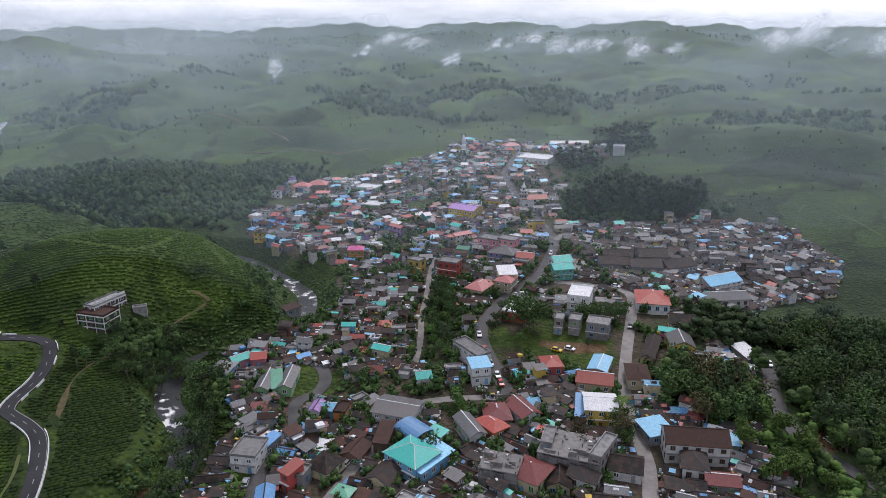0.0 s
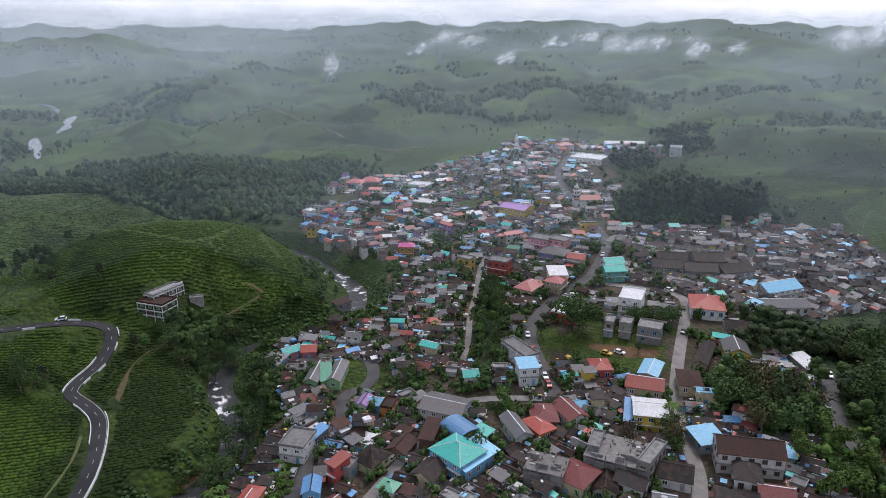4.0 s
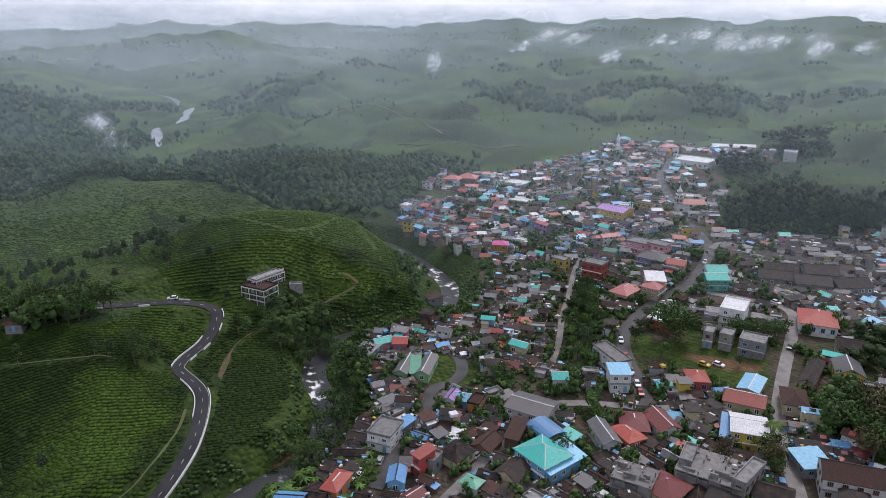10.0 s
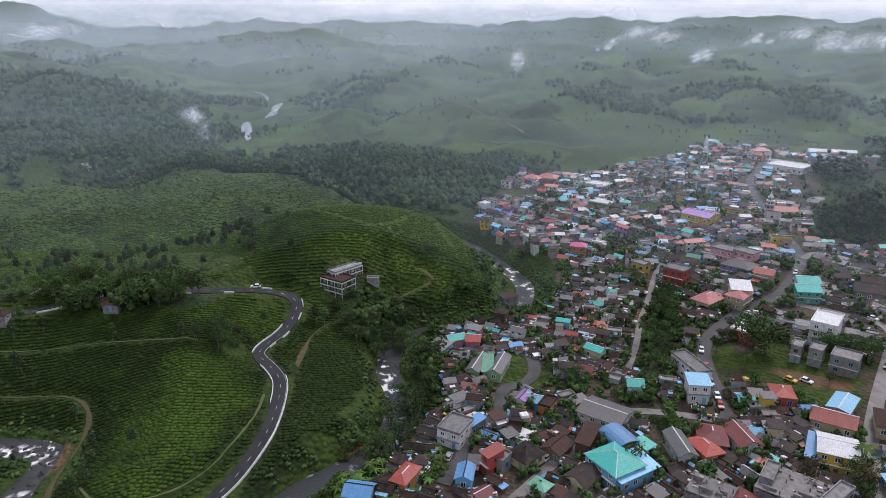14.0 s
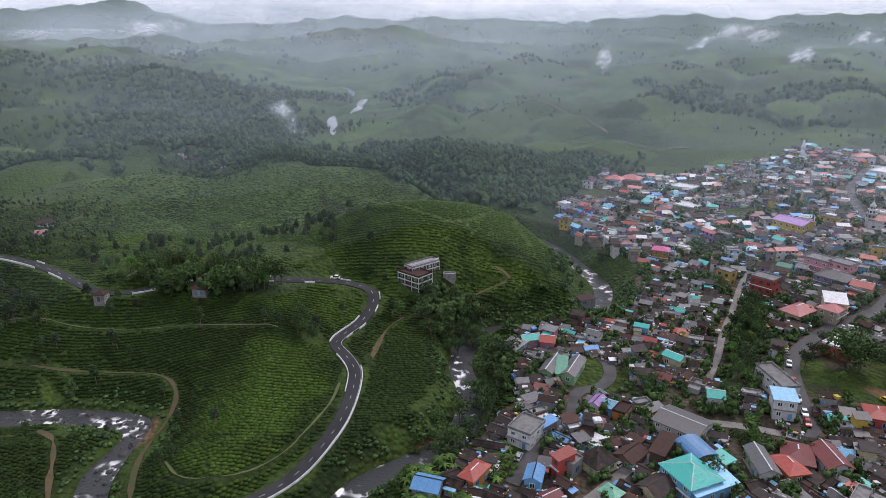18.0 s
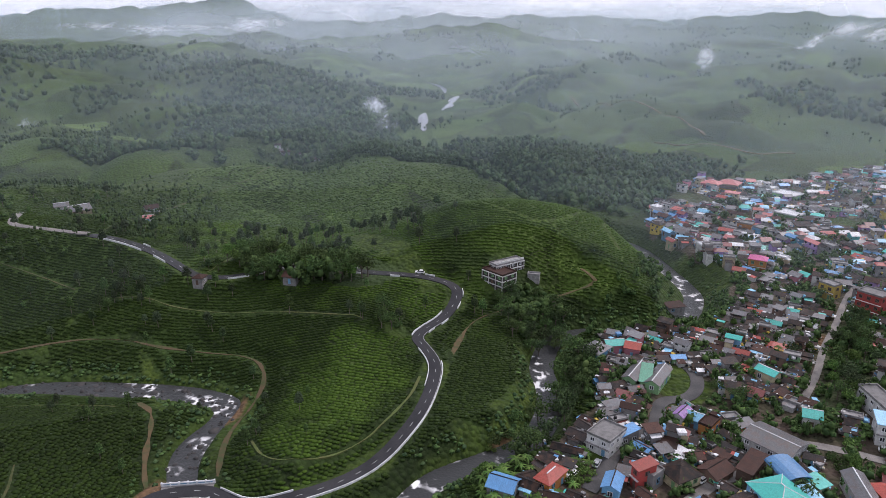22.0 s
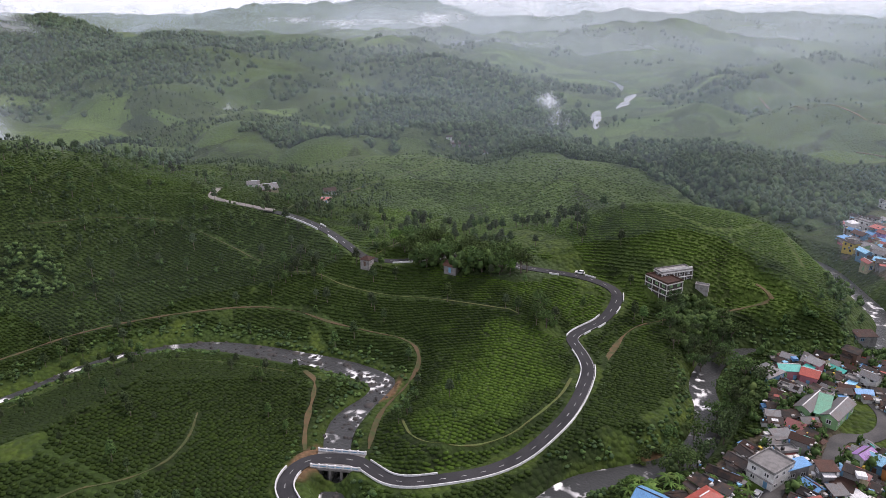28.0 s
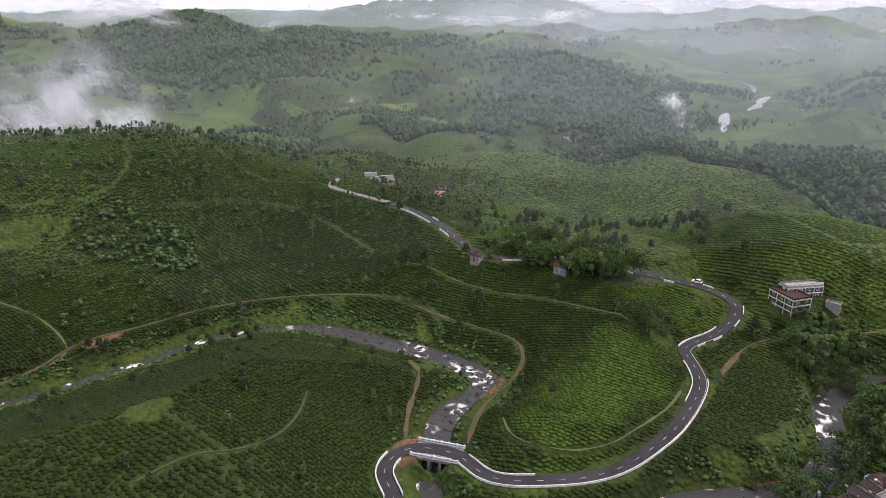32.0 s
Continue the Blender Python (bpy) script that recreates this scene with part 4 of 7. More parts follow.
def window_mesh(name, frame_mat, bars):
    """A window one metre each way: one moulded frame with a sill lip and glazing bars, and panes set back."""
    edges = [-0.5, *[-0.5 + (k + 1) / (bars + 1) for k in range(bars)], 0.5]
    xs = [-0.56, -0.5]
    for k in range(bars + 1):
        xs += [edges[k] + 0.06, edges[k + 1] - 0.06]
    xs += [0.5, 0.56]
    zs, v, f, glass = [-0.06, 0.07, 0.93, 1.0], [], [], []
    index = {}

    def at(x, y, z):
        key = (round(x, 4), y, round(z, 4))
        if key not in index:
            index[key] = len(v)
            v.append(key)
        return index[key]

    for i in range(len(xs) - 1):
        for j in range(3):
            a, b, c, d = xs[i], xs[i + 1], zs[j], zs[j + 1]
            hole = j == 1 and i >= 2 and i % 2 == 0 and i < len(xs) - 2
            if not hole:
                f.append((at(a, -0.07, c), at(b, -0.07, c), at(b, -0.07, d), at(a, -0.07, d)))
            else:
                for p, q in (((a, c), (b, c)), ((b, c), (b, d)), ((b, d), (a, d)), ((a, d), (a, c))):
                    f.append((at(p[0], -0.07, p[1]), at(q[0], -0.07, q[1]), at(q[0], -0.012, q[1]), at(p[0], -0.012, p[1])))
                glass.append(len(f))
                f.append((at(a, -0.012, c), at(b, -0.012, c), at(b, -0.012, d), at(a, -0.012, d)))
    x0, x1, z0, z1 = xs[0], xs[-1], zs[0], zs[-1]
    for p, q in (((x0, z0), (x1, z0)), ((x1, z0), (x1, z1)), ((x1, z1), (x0, z1)), ((x0, z1), (x0, z0))):
        f.append((at(p[0], -0.07, p[1]), at(p[0], 0.02, p[1]), at(q[0], 0.02, q[1]), at(q[0], -0.07, q[1])))
    me = mesh_of(name, v, f, frame_mat, GLASS)
    for k in glass:
        me.polygons[k].material_index = 1
    return me


def door_mesh(name, leaf):
    return mesh_of(name, *joined([box_data(0.92, 0.06, 2.0, 0, -0.02), box_data(0.09, 0.12, 2.1, -0.5, -0.03), box_data(0.09, 0.12, 2.1, 0.5, -0.03), box_data(1.1, 0.12, 0.09, 0, -0.03, 2.1)]), leaf)


WINDOWS = [window_mesh("window", WHITE, 1), window_mesh("window", WALLS["brown"], 2), window_mesh("window", WALLS["blue"], 1), window_mesh("window", WALLS["green"], 2)]
DOORS = [door_mesh("door", WALLS["brown"]), door_mesh("door", WALLS["blue"]), door_mesh("door", WALLS["grey"]), door_mesh("door", WALLS["green"])]
TANK = mesh_of("water_tank", [(0.6 * c, 0.6 * s, z) for z in (0, 1.1) for c, s in [(math.cos(k * math.pi / 5), math.sin(k * math.pi / 5)) for k in range(10)]] + [(0.25 * math.cos(k * math.pi / 5), 0.25 * math.sin(k * math.pi / 5), 1.35) for k in range(10)],
               [tuple(range(9, -1, -1)), tuple(range(20, 30))] + [(r * 10 + k, r * 10 + (k + 1) % 10, r * 10 + 10 + (k + 1) % 10, r * 10 + 10 + k) for r in (0, 1) for k in range(10)], BLACK)
BUILT = []  # the ground taken by buildings: x, y, half diagonal
COLOUR = {"tin": "dark weathered tin", "tile": "old brown tiled", "grey": "grey sheet-metal", "red": "red sheet-metal", "maroon": "maroon sheet-metal", "pink": "faded pink", "magenta": "bright magenta", "blue": "blue sheet-metal", "sky": "pale blue sheet-metal", "teal": "teal sheet-metal", "green": "green sheet-metal", "violet": "violet", "white": "white", "slab": "flat concrete"}
PLASTER = {"brown": "bare brick", "grey": "grey rendered"}


def house(x, y, w, d, turn, h, style, roof, wall, kind="house", label="", rise=None, over=0.45, detail=2, storeys=None, bars=None, z=None):
    """A house at (x, y), its front (-y) turned by that angle; h is the height of the eaves."""
    storeys = storeys or max(1, round(h / 3.0))
    if rise is None:
        rise = {"gable": 0.24 * d, "hip": 0.22 * d, "shed": 0.16 * d, "barrel": 0.22 * d, "flat": 0.55}[style]
    shape = {"gable": "gabled", "hip": "hipped", "shed": "sloping", "barrel": "curved", "flat": "flat"}[style]
    tone = PLASTER.get(wall, wall + " plastered")
    skin = COLOUR[roof] + (" " + shape if shape not in COLOUR[roof] else "")
    ob = tagged(new(kind), label or f"{tone} {'one' if storeys == 1 else 'two' if storeys == 2 else 'tall several'}-storey {kind.replace('_', ' ')} with {skin} roof", "house" if kind in ("house", "shed") else "building", "houses of the town" if kind == "house" else "")
    ground_z = height(x, y) if z is None else z
    ob.matrix_basis = Matrix.Translation((x, y, ground_z)) @ Matrix.Rotation(turn, 4, "Z")
    child("wall", mesh_of("wall", *wall_data(style, w, d, h, rise), WALLS[wall]), ob)
    lid = mesh_of("roof", *roof_data(style, w, d, rise, 0.12 if style == "flat" else over), ROOFS[roof])
    child("roof", lid, ob, "", Matrix.Translation((0, 0, h + 0.01)))
    if style in ("gable", "hip") and detail >= 2:
        ridge = w + 2 * over if style == "gable" else max(0.5, w - d)
        child("ridge_cap", mesh_of("ridge_cap", *box_data(ridge, 0.34, 0.12, 0, 0, h + rise + 0.16, 0.04), ROOFS["white" if roof in ("teal", "sky", "grey", "red", "maroon", "pink", "white") else "tin"]), ob)
        if style == "hip" and roof == "teal":
            drop, end = -rise * over / (d / 2), max(0.0, (w - d) / 2)
            for sx in (-1, 1):
                for sy in (-1, 1):
                    a, b = Vector((sx * (w / 2 + over), sy * (d / 2 + over), h + drop + 0.2)), Vector((sx * end, 0, h + rise + 0.2))
                    side = (b - a).cross(Vector((0, 0, 1))).normalized() * 0.13
                    cap = [tuple(p + s + Vector((0, 0, u))) for p in (a, b) for s, u in ((-side, -0.08), (side, -0.08), (Vector((0, 0, 0)), 0.09))]
                    child("hip_cap", mesh_of("hip_cap", cap, [(0, 1, 4, 3), (1, 2, 5, 4), (2, 0, 3, 5), (0, 2, 1), (3, 4, 5)], ROOFS["white"]), ob, "pale metal hip capping")
    if detail:
        pane = random.choice(WINDOWS) if bars is None else WINDOWS[bars]
        floor_h = h / storeys
        faces = [(w, 0.0, (0, -d / 2)), (d, math.pi / 2, (w / 2, 0)), (d, -math.pi / 2, (-w / 2, 0)), (w, math.pi, (0, d / 2))]
        to_eye = math.atan2(-y, -x) - turn
        for length, spin, (ox, oy) in faces:
            out = spin - math.pi / 2
            if math.cos(out - to_eye) < (0.25 if detail < 3 else -0.3):
                continue
            count = max(1, min(int(length / (3.0 if detail > 1 else 4.2)), 7))
            for level in range(storeys):
                for k in range(count):
                    at = Matrix.Translation((ox, oy, 0)) @ Matrix.Rotation(spin, 4, "Z") @ Matrix.Translation(((k + 0.5) / count * length - length / 2, 0, level * floor_h))
                    if level == 0 and k == count // 2 and spin == 0.0:
                        child("door", random.choice(DOORS), ob, "", at @ Matrix.Diagonal((1.0, 1.0, min(1.0, floor_h * 0.36), 1)))
                    elif detail > 1 or (k + level) % 2 == 0:
                        child("window", pane, ob, "", at @ Matrix.Translation((0, 0, floor_h * 0.33)) @ Matrix.Diagonal((1.3, 1.0, floor_h * 0.42, 1)))
            if detail >= 2 and storeys > 1 and spin == 0.0:
                for level in range(1, storeys):
                    child("ledge", mesh_of("ledge", *box_data(length + 0.3, 0.6, 0.14, 0, -d / 2 - 0.28, level * floor_h - 0.1), WALLS["white"] if wall != "white" else WALLS["grey"]), ob, "projecting floor ledge")
    BUILT.append((x, y, 0.5 * math.hypot(w, d)))
    return ob


def banded(ob, w, d, h, storeys):
    """White floor bands and pillars over hotel walls coloured dark for the shade in open balconies."""
    for level in range(storeys + 1):
        z = level * h / storeys - (0.35 if level else 0.0)
        for cx, cy, sx, sy in ((0, -d / 2 - 0.12, w + 0.5, 0.25), (0, d / 2 + 0.12, w + 0.5, 0.25), (-w / 2 - 0.12, 0, 0.25, d), (w / 2 + 0.12, 0, 0.25, d)):
            child("band", mesh_of("band", *box_data(sx, sy, 0.42, cx, cy, z), WALLS["white"]), ob, "white-painted floor band")
    for k in range(int(w / 3.6) + 1):
        x = -w / 2 + k * w / int(w / 3.6)
        for y in (-d / 2 - 0.2, d / 2 + 0.2):
            child("pillar", mesh_of("pillar", *box_data(0.22, 0.22, h + 2.0, x, y, -2.0), WALLS["white"]), ob, "white pillar")
    for cx, cy, sx, sy in ((0, -d / 2 + 0.1, w, 0.15),) if w > 13 else ():
        child("railing", mesh_of("railing", *box_data(sx, sy, 0.8, cx, cy, h + 0.75), WALLS["white"]), ob, "white roof railing")

# ---- buildings that stand out ----
house(-10.9, 166.9, 11.8, 10.6, -0.70, 5.2, "hip", "teal", "blue", "guest_house", label="blue two-storey guest house with teal hipped sheet roof and white ridges", detail=3)
house(-7.0, 166.7, 13.8, 8.1, 0.89, 3.7, "shed", "sky", "blue", "annex", label="pale blue sheet-roofed annex beside the guest house")
house(-11.0, 179.0, 9.1, 7.0, -0.82, 4.4, "barrel", "blue", "grey", "shed", label="shed under a bulging blue sheet roof")
house(-16.6, 190.7, 13.6, 10.8, -0.30, 5.2, "gable", "grey", "white", "hall", label="large hall with a plain grey sheet roof", rise=1.2)
house(-19.9, 178.2, 4.0, 9.2, -0.20, 3.7, "shed", "tile", "brown", "shed", label="rust-brown sheet-roofed workshop on posts")
house(5.4, 181.1, 12.0, 5.0, -1.15, 4.4, "gable", "grey", "white", "hall", label="long white hall with grey gabled sheet roof", detail=3)
house(12.2, 183.1, 8.6, 5.9, -0.93, 3.7, "hip", "red", "orange", label="house with a broad rust-red hipped roof")
house(13.9, 189.5, 10.2, 7.8, 1.67, 3.7, "hip", "maroon", "brown")
house(22.1, 191.2, 10.6, 6.6, -1.09, 3.7, "gable", "maroon", "white", label="dark maroon gabled house with red ridge and white wall")
house(9.4, 214.0, 6.5, 6.9, 0.22, 6.5, "shed", "sky", "white", "apartment_house", label="white apartment house with open top floor under a pale blue roof", detail=3, rise=0.5)
house(7.0, 227.5, 5.8, 15.7, 0.60, 5.5, "flat", "slab", "white", "apartment_house", label="long white row of flats beside the street", detail=3)
house(34.5, 218.4, 7.9, 6.4, 1.70, 4.4, "hip", "red", "red", label="small bright red house with red hipped roof and blue base", detail=3)
house(51.4, 217.2, 11.2, 6.1, 1.18, 3.7, "gable", "sky", "cream", label="house with a flat-pitched pale blue sheet roof", rise=0.6)
house(47.8, 208.2, 11.6, 8.2, -0.22, 3.7, "gable", "red", "cream", label="long cottage with a faded red sheet roof")
house(45.8, 190.0, 9.6, 10.2, -0.10, 6.4, "gable", "white", "yellow", label="bright yellow two-storey house with white sheet roof", detail=3, rise=1.4)
house(40.2, 189.8, 3.2, 10.6, -0.19, 4.4, "shed", "blue", "brown", "shed", label="lean-to covered with blue sheets")
house(27.5, 171.1, 3.1, 8.5, -0.29, 7.4, "flat", "slab", "grey", "stair_head", label="bare concrete stair head of an unfinished building")
house(21.4, 160.1, 9.0, 9.9, -0.62, 4.4, "hip", "maroon", "cream", label="cream house with maroon hipped roof and pale ridges", detail=3)
house(36.0, 159.3, 7.9, 6.0, -0.55, 3.7, "gable", "tin", "white", label="white house with dark weathered gabled roof")
house(69.3, 172.2, 17.1, 9.3, -0.11, 6.4, "gable", "tile", "white", "school", label="long white two-storey school with a brown tiled roof", detail=3, rise=2.6)
house(60.8, 181.6, 9.2, 7.7, -1.34, 3.0, "shed", "sky", "grey", "shed", label="yard shed under pale blue sheets", rise=0.5)
house(80.9, 174.0, 3.2, 4.6, -0.19, 3.0, "shed", "sky", "grey", "shed", label="small shed with bright blue sheet roof")
house(66.6, 163.9, 8.9, 6.6, 1.34, 4.4, "hip", "tin", "white", label="white house with dark hipped roof", detail=3)
house(72.1, 158.0, 8.5, 5.7, -0.15, 3.0, "gable", "maroon", "grey")
house(88.8, 247.8, 9.1, 9.4, -0.21, 4.4, "gable", "tin", "cream", label="cream house with a dark sheet roof", detail=3)
house(83.2, 231.1, 10.7, 8.0, 1.46, 4.4, "gable", "grey", "yellow", label="yellow house with patched blue-grey sheet roof", detail=3)
house(71.8, 228.2, 18.7, 4.3, 1.16, 3.7, "gable", "tin", "cream")
house(62.8, 211.5, 11.1, 7.1, 1.46, 3.7, "hip", "tile", "cream")
house(105.7, 227.3, 5.7, 9.2, 0.34, 3.0, "shed", "white", "grey", "shed", label="shed with a striped white sheet roof")
house(83.3, 270.0, 15.1, 12.9, 1.39, 4.4, "hip", "red", "white", label="house with a broad coral-red hipped roof")
house(52.6, 266.0, 8.7, 13.0, -0.31, 8.5, "flat", "white", "white", "apartment_house", label="white four-storey block with long balconies", detail=3)
house(41.9, 249.1, 3.3, 6.6, -0.31, 6.0, "flat", "slab", "grey", "apartment_house", label="stained grey concrete block of flats", detail=3)
house(47.8, 247.8, 4.3, 6.2, -0.33, 6.0, "flat", "slab", "grey", "apartment_house", label="stained grey concrete block of flats", detail=3)
house(56.1, 244.4, 8.4, 7.8, -0.34, 6.0, "flat", "slab", "grey", "apartment_house", label="stained grey concrete block of flats", detail=3)
house(26.8, 262.1, 9.6, 9.9, -0.49, 3.7, "flat", "white", "red", label="red-walled villa with a flat white roof", detail=3)
house(12.6, 288.0, 13.2, 8.2, 1.02, 4.4, "hip", "pink", "cream", label="house with a faded pink hipped roof")
house(24.1, 291.2, 10.1, 7.4, 1.14, 5.2, "hip", "pink", "cream")
house(24.6, 295.7, 7.8, 8.6, 0.10, 6.4, "shed", "white", "cream", "hall", label="hall with a white sheet roof")
house(-1.2, 307.1, 9.4, 7.5, -0.38, 10.0, "flat", "slab", "red", "apartment_house", label="narrow red three-storey town building", detail=3)
house(51.4, 312.8, 9.1, 7.3, 0.24, 5.2, "gable", "teal", "white", "shop", label="shop with teal sheet roof")
house(50.3, 303.0, 9.3, 7.4, 0.23, 5.2, "gable", "teal", "teal", "shop", label="shop with teal sheet roof")
house(8.0, 409.8, 16.8, 13.5, -0.51, 7.5, "gable", "violet", "yellow", "market_hall", label="yellow hall with violet roof and painted stripes", detail=3, rise=1.5)
house(-49.2, 336.1, 7.5, 6.0, 0.04, 7.2, "hip", "magenta", "orange", label="orange house with bright magenta hipped roof", detail=3)
house(-17.4, 320.7, 6.9, 5.5, -0.48, 6.4, "flat", "slab", "yellow", label="tall yellow three-storey town house", detail=3)
house(67.5, 558.6, 26.1, 20.9, -0.47, 4.4, "flat", "white", "white", "school", label="long white school block with a flat roof", detail=3)
house(104.0, 622.0, 34.0, 6.0, 0.05, 4.2, "gable", "white", "white", "school", label="long white school wing beside the playing field", detail=1)
house(127.0, 590.0, 13.0, 10.0, -0.2, 5.6, "flat", "white", "white", "school", label="white-walled school block with a flat roof", detail=1)
house(137.0, 572.0, 9.0, 8.0, -0.3, 7.5, "flat", "white", "white", "school", label="tall white school block", detail=1)
house(51.5, 612.0, 14.0, 9.0, 0.3, 6.0, "hip", "pink", "white", "school", label="white hall with a faded pink roof", detail=1)
house(120.0, 560.0, 12.0, 6.0, 0.4, 3.0, "gable", "tile", "brown", "shed", label="low brown shed on bare ground", detail=1)
house(-76.7, 225.1, 6.7, 4.7, 0.73, 3.7, "gable", "teal", "pink", label="pink house with a bright teal sheet roof", detail=3)
house(-70.2, 227.1, 5.2, 5.6, 0.19, 3.7, "gable", "red", "pink")
house(-80.3, 217.2, 9.0, 6.8, 1.39, 3.7, "hip", "grey", "blue", label="house with pale grey hipped sheet roof")
house(-63.3, 209.9, 12.7, 4.4, 1.57, 3.3, "gable", "grey", "green", "school", label="low school block with slate-grey sheet roof")
house(-56.0, 211.9, 13.7, 4.6, 1.57, 3.3, "gable", "grey", "green", "school", label="low school block with slate-grey sheet roof")
house(-59.6, 210.0, 3.2, 10.1, 0.24, 3.0, "shed", "green", "green", "shed")
house(-57.3, 168.6, 7.4, 9.2, -0.16, 5.2, "flat", "slab", "white", label="white two-storey house with flat stained roof and sky-blue trim", detail=3)
house(-54.0, 172.8, 3.1, 9.4, -0.53, 3.0, "shed", "blue", "grey", "shed", label="shed covered with blue sheets")
house(-42.0, 159.9, 6.0, 5.0, -0.27, 4.4, "flat", "slab", "grey", label="two-storey house with a red lean-to on its terrace", detail=3)
house(-42.8, 158.0, 3.2, 5.5, -0.61, 6.4, "shed", "red", "red", "shed", label="red sheet lean-to on a terrace")
house(-42.5, 192.2, 5.9, 3.0, 1.41, 4.4, "gable", "violet", "white", "shrine", label="small shrine with violet gabled roof and white ridges")
house(-38.9, 193.2, 4.7, 4.9, -0.06, 3.7, "gable", "sky", "blue", "shed")
house(-34.4, 191.2, 3.7, 6.6, -0.16, 4.4, "flat", "tile", "orange", label="orange-brown plastered two-storey town house")
house(122.0, 300.6, 18.7, 10.4, 0.44, 4.5, "gable", "sky", "white", "market_hall", label="long market hall with pale blue roof")
house(116.5, 279.0, 19.0, 8.5, 0.12, 3.8, "gable", "grey", "white", "church_hall", label="white church hall with weathered grey gabled roof", detail=3)
house(77.3, 315.4, 14.4, 9.8, -0.08, 3.7, "gable", "tin", "grey", "market_shed", label="long dark market shed with weathered sheet roof")
house(91.4, 312.4, 14.2, 10.1, -0.06, 3.7, "gable", "tin", "grey", "market_shed", label="long dark market shed with weathered sheet roof")
house(106.9, 314.6, 15.6, 10.4, 0.32, 3.7, "gable", "tin", "grey", "market_shed", label="long dark market shed with weathered sheet roof")
house(80.9, 325.8, 13.8, 9.7, 0.01, 3.7, "gable", "tin", "grey", "market_shed", label="long dark market shed with weathered sheet roof")
house(98.0, 326.6, 13.7, 11.0, 0.01, 3.7, "gable", "tin", "grey", "market_shed", label="long dark market shed with weathered sheet roof")
house(19.8, 343.8, 10.7, 8.6, -0.44, 8.0, "flat", "slab", "pink", "apartment_house", label="pink three-storey block of flats", detail=3)
house(28.8, 340.5, 9.4, 7.5, -0.53, 8.0, "flat", "slab", "pink", "apartment_house", label="pink three-storey block of flats", detail=3)
house(25.7, 329.9, 13.0, 10.4, -0.42, 5.2, "hip", "grey", "violet", label="big house with grey hipped roof")
house(35.5, 319.6, 8.0, 6.4, -0.29, 5.2, "gable", "red", "cream")
house(5.9, 338.2, 5.9, 4.7, -0.27, 5.2, "gable", "green", "green")
house(-109.3, 495.2, 11.8, 9.5, -0.14, 4.4, "hip", "pink", "pink")
house(-99.2, 502.5, 13.4, 10.8, -0.08, 4.4, "hip", "pink", "cream")
house(-60.9, 496.0, 14.9, 11.9, -0.34, 4.4, "flat", "white", "green", label="pale green building with white flat roof")
house(-52.0, 447.3, 14.1, 11.3, -0.32, 3.7, "flat", "white", "green")
house(-69.4, 410.9, 7.7, 6.1, -0.12, 4.4, "flat", "slab", "orange")
house(-59.0, 406.4, 9.2, 7.4, -0.50, 4.4, "flat", "slab", "blue")
house(-99.5, 364.1, 6.3, 3.5, -0.64, 4.4, "gable", "sky", "blue")
house(-94.9, 355.9, 5.7, 3.2, -0.68, 4.4, "gable", "red", "cream")
house(-76.5, 343.6, 5.8, 3.2, -0.69, 4.4, "flat", "white", "white")
house(-25.6, 232.0, 6.6, 4.2, -0.39, 4.4, "gable", "teal", "cream", label="house with a bright teal sheet roof")
house(-9.8, 211.7, 4.9, 5.2, 0.21, 3.7, "gable", "teal", "white")
house(-63.0, 144.1, 8.5, 4.4, 1.44, 3.7, "hip", "red", "orange", label="house with bright orange-red hipped roof", detail=3)
house(-48.4, 150.6, 6.4, 4.3, 1.74, 3.7, "gable", "blue", "blue", label="blue-painted house with blue sheet roof")
house(-71.8, 134.2, 6.9, 6.3, 0.15, 3.0, "gable", "blue", "grey", label="low house patched with blue sheets")
house(-72.0, 285.4, 7.5, 4.5, 0.84, 2.6, "shed", "tile", "grey", "hut", label="small riverside hut on a concrete slab")
banded(house(-132.2, 237.2, 11.6, 8.0, -0.25, 5.0, "flat", "tile", "dark", "hotel", label="weathered white hotel wing with dark windows on a tea hill", detail=3, z=12.0), 11.6, 8.0, 5.0, 2)
banded(house(-133.0, 245.0, 14.4, 5.0, 1.16, 4.6, "flat", "slab", "dark", "hotel", label="white hotel wing with roof terrace on a tea hill", detail=3, z=13.8), 14.4, 5.0, 4.6, 2)
house(-123.0, 251.0, 5.0, 2.6, 0.35, 1.4, "flat", "slab", "grey", "annex", label="low grey ruined outbuilding beside the hillside hotel", z=11.5)
house(-28.3, 152.8, 4.8, 4.0, -0.39, 3.4, "hip", "green", "white", label="white house with a pale green hipped roof", detail=3)
house(-18.0, 160.9, 8.7, 7.2, 1.08, 3.0, "gable", "tin", "cream", label="long cream house with a dark sheet roof")
house(-35.3, 165.5, 7.4, 8.0, -0.52, 3.0, "hip", "tin", "cream", label="house with a broad dark hipped roof")
house(48.0, 164.3, 8.9, 8.4, -0.26, 3.0, "gable", "tin", "white", label="dark-roofed house patched with a blue sheet")
house(28.9, 158.5, 7.7, 6.0, 1.39, 3.0, "gable", "tin", "cream", label="cream house with a dark gabled roof")
house(41.9, 165.7, 3.4, 12.4, -0.56, 7.5, "flat", "slab", "grey", "stair_head", label="bare concrete stair tower of an unfinished building")
house(-27.7, 172.4, 7.7, 6.0, 1.21, 2.6, "gable", "tile", "brown", "shed", label="long old workshop with brown roof")
house(-234.1, 166.0, 4.3, 4.4, 0.41, 3.0, "hip", "tile", "grey", "gate_house", label="small grey gate house with brown tiled roof")
house(-202.3, 187.6, 5.9, 5.3, 0.29, 3.0, "gable", "tile", "grey", label="grey bungalow with brown roof among tall trees")
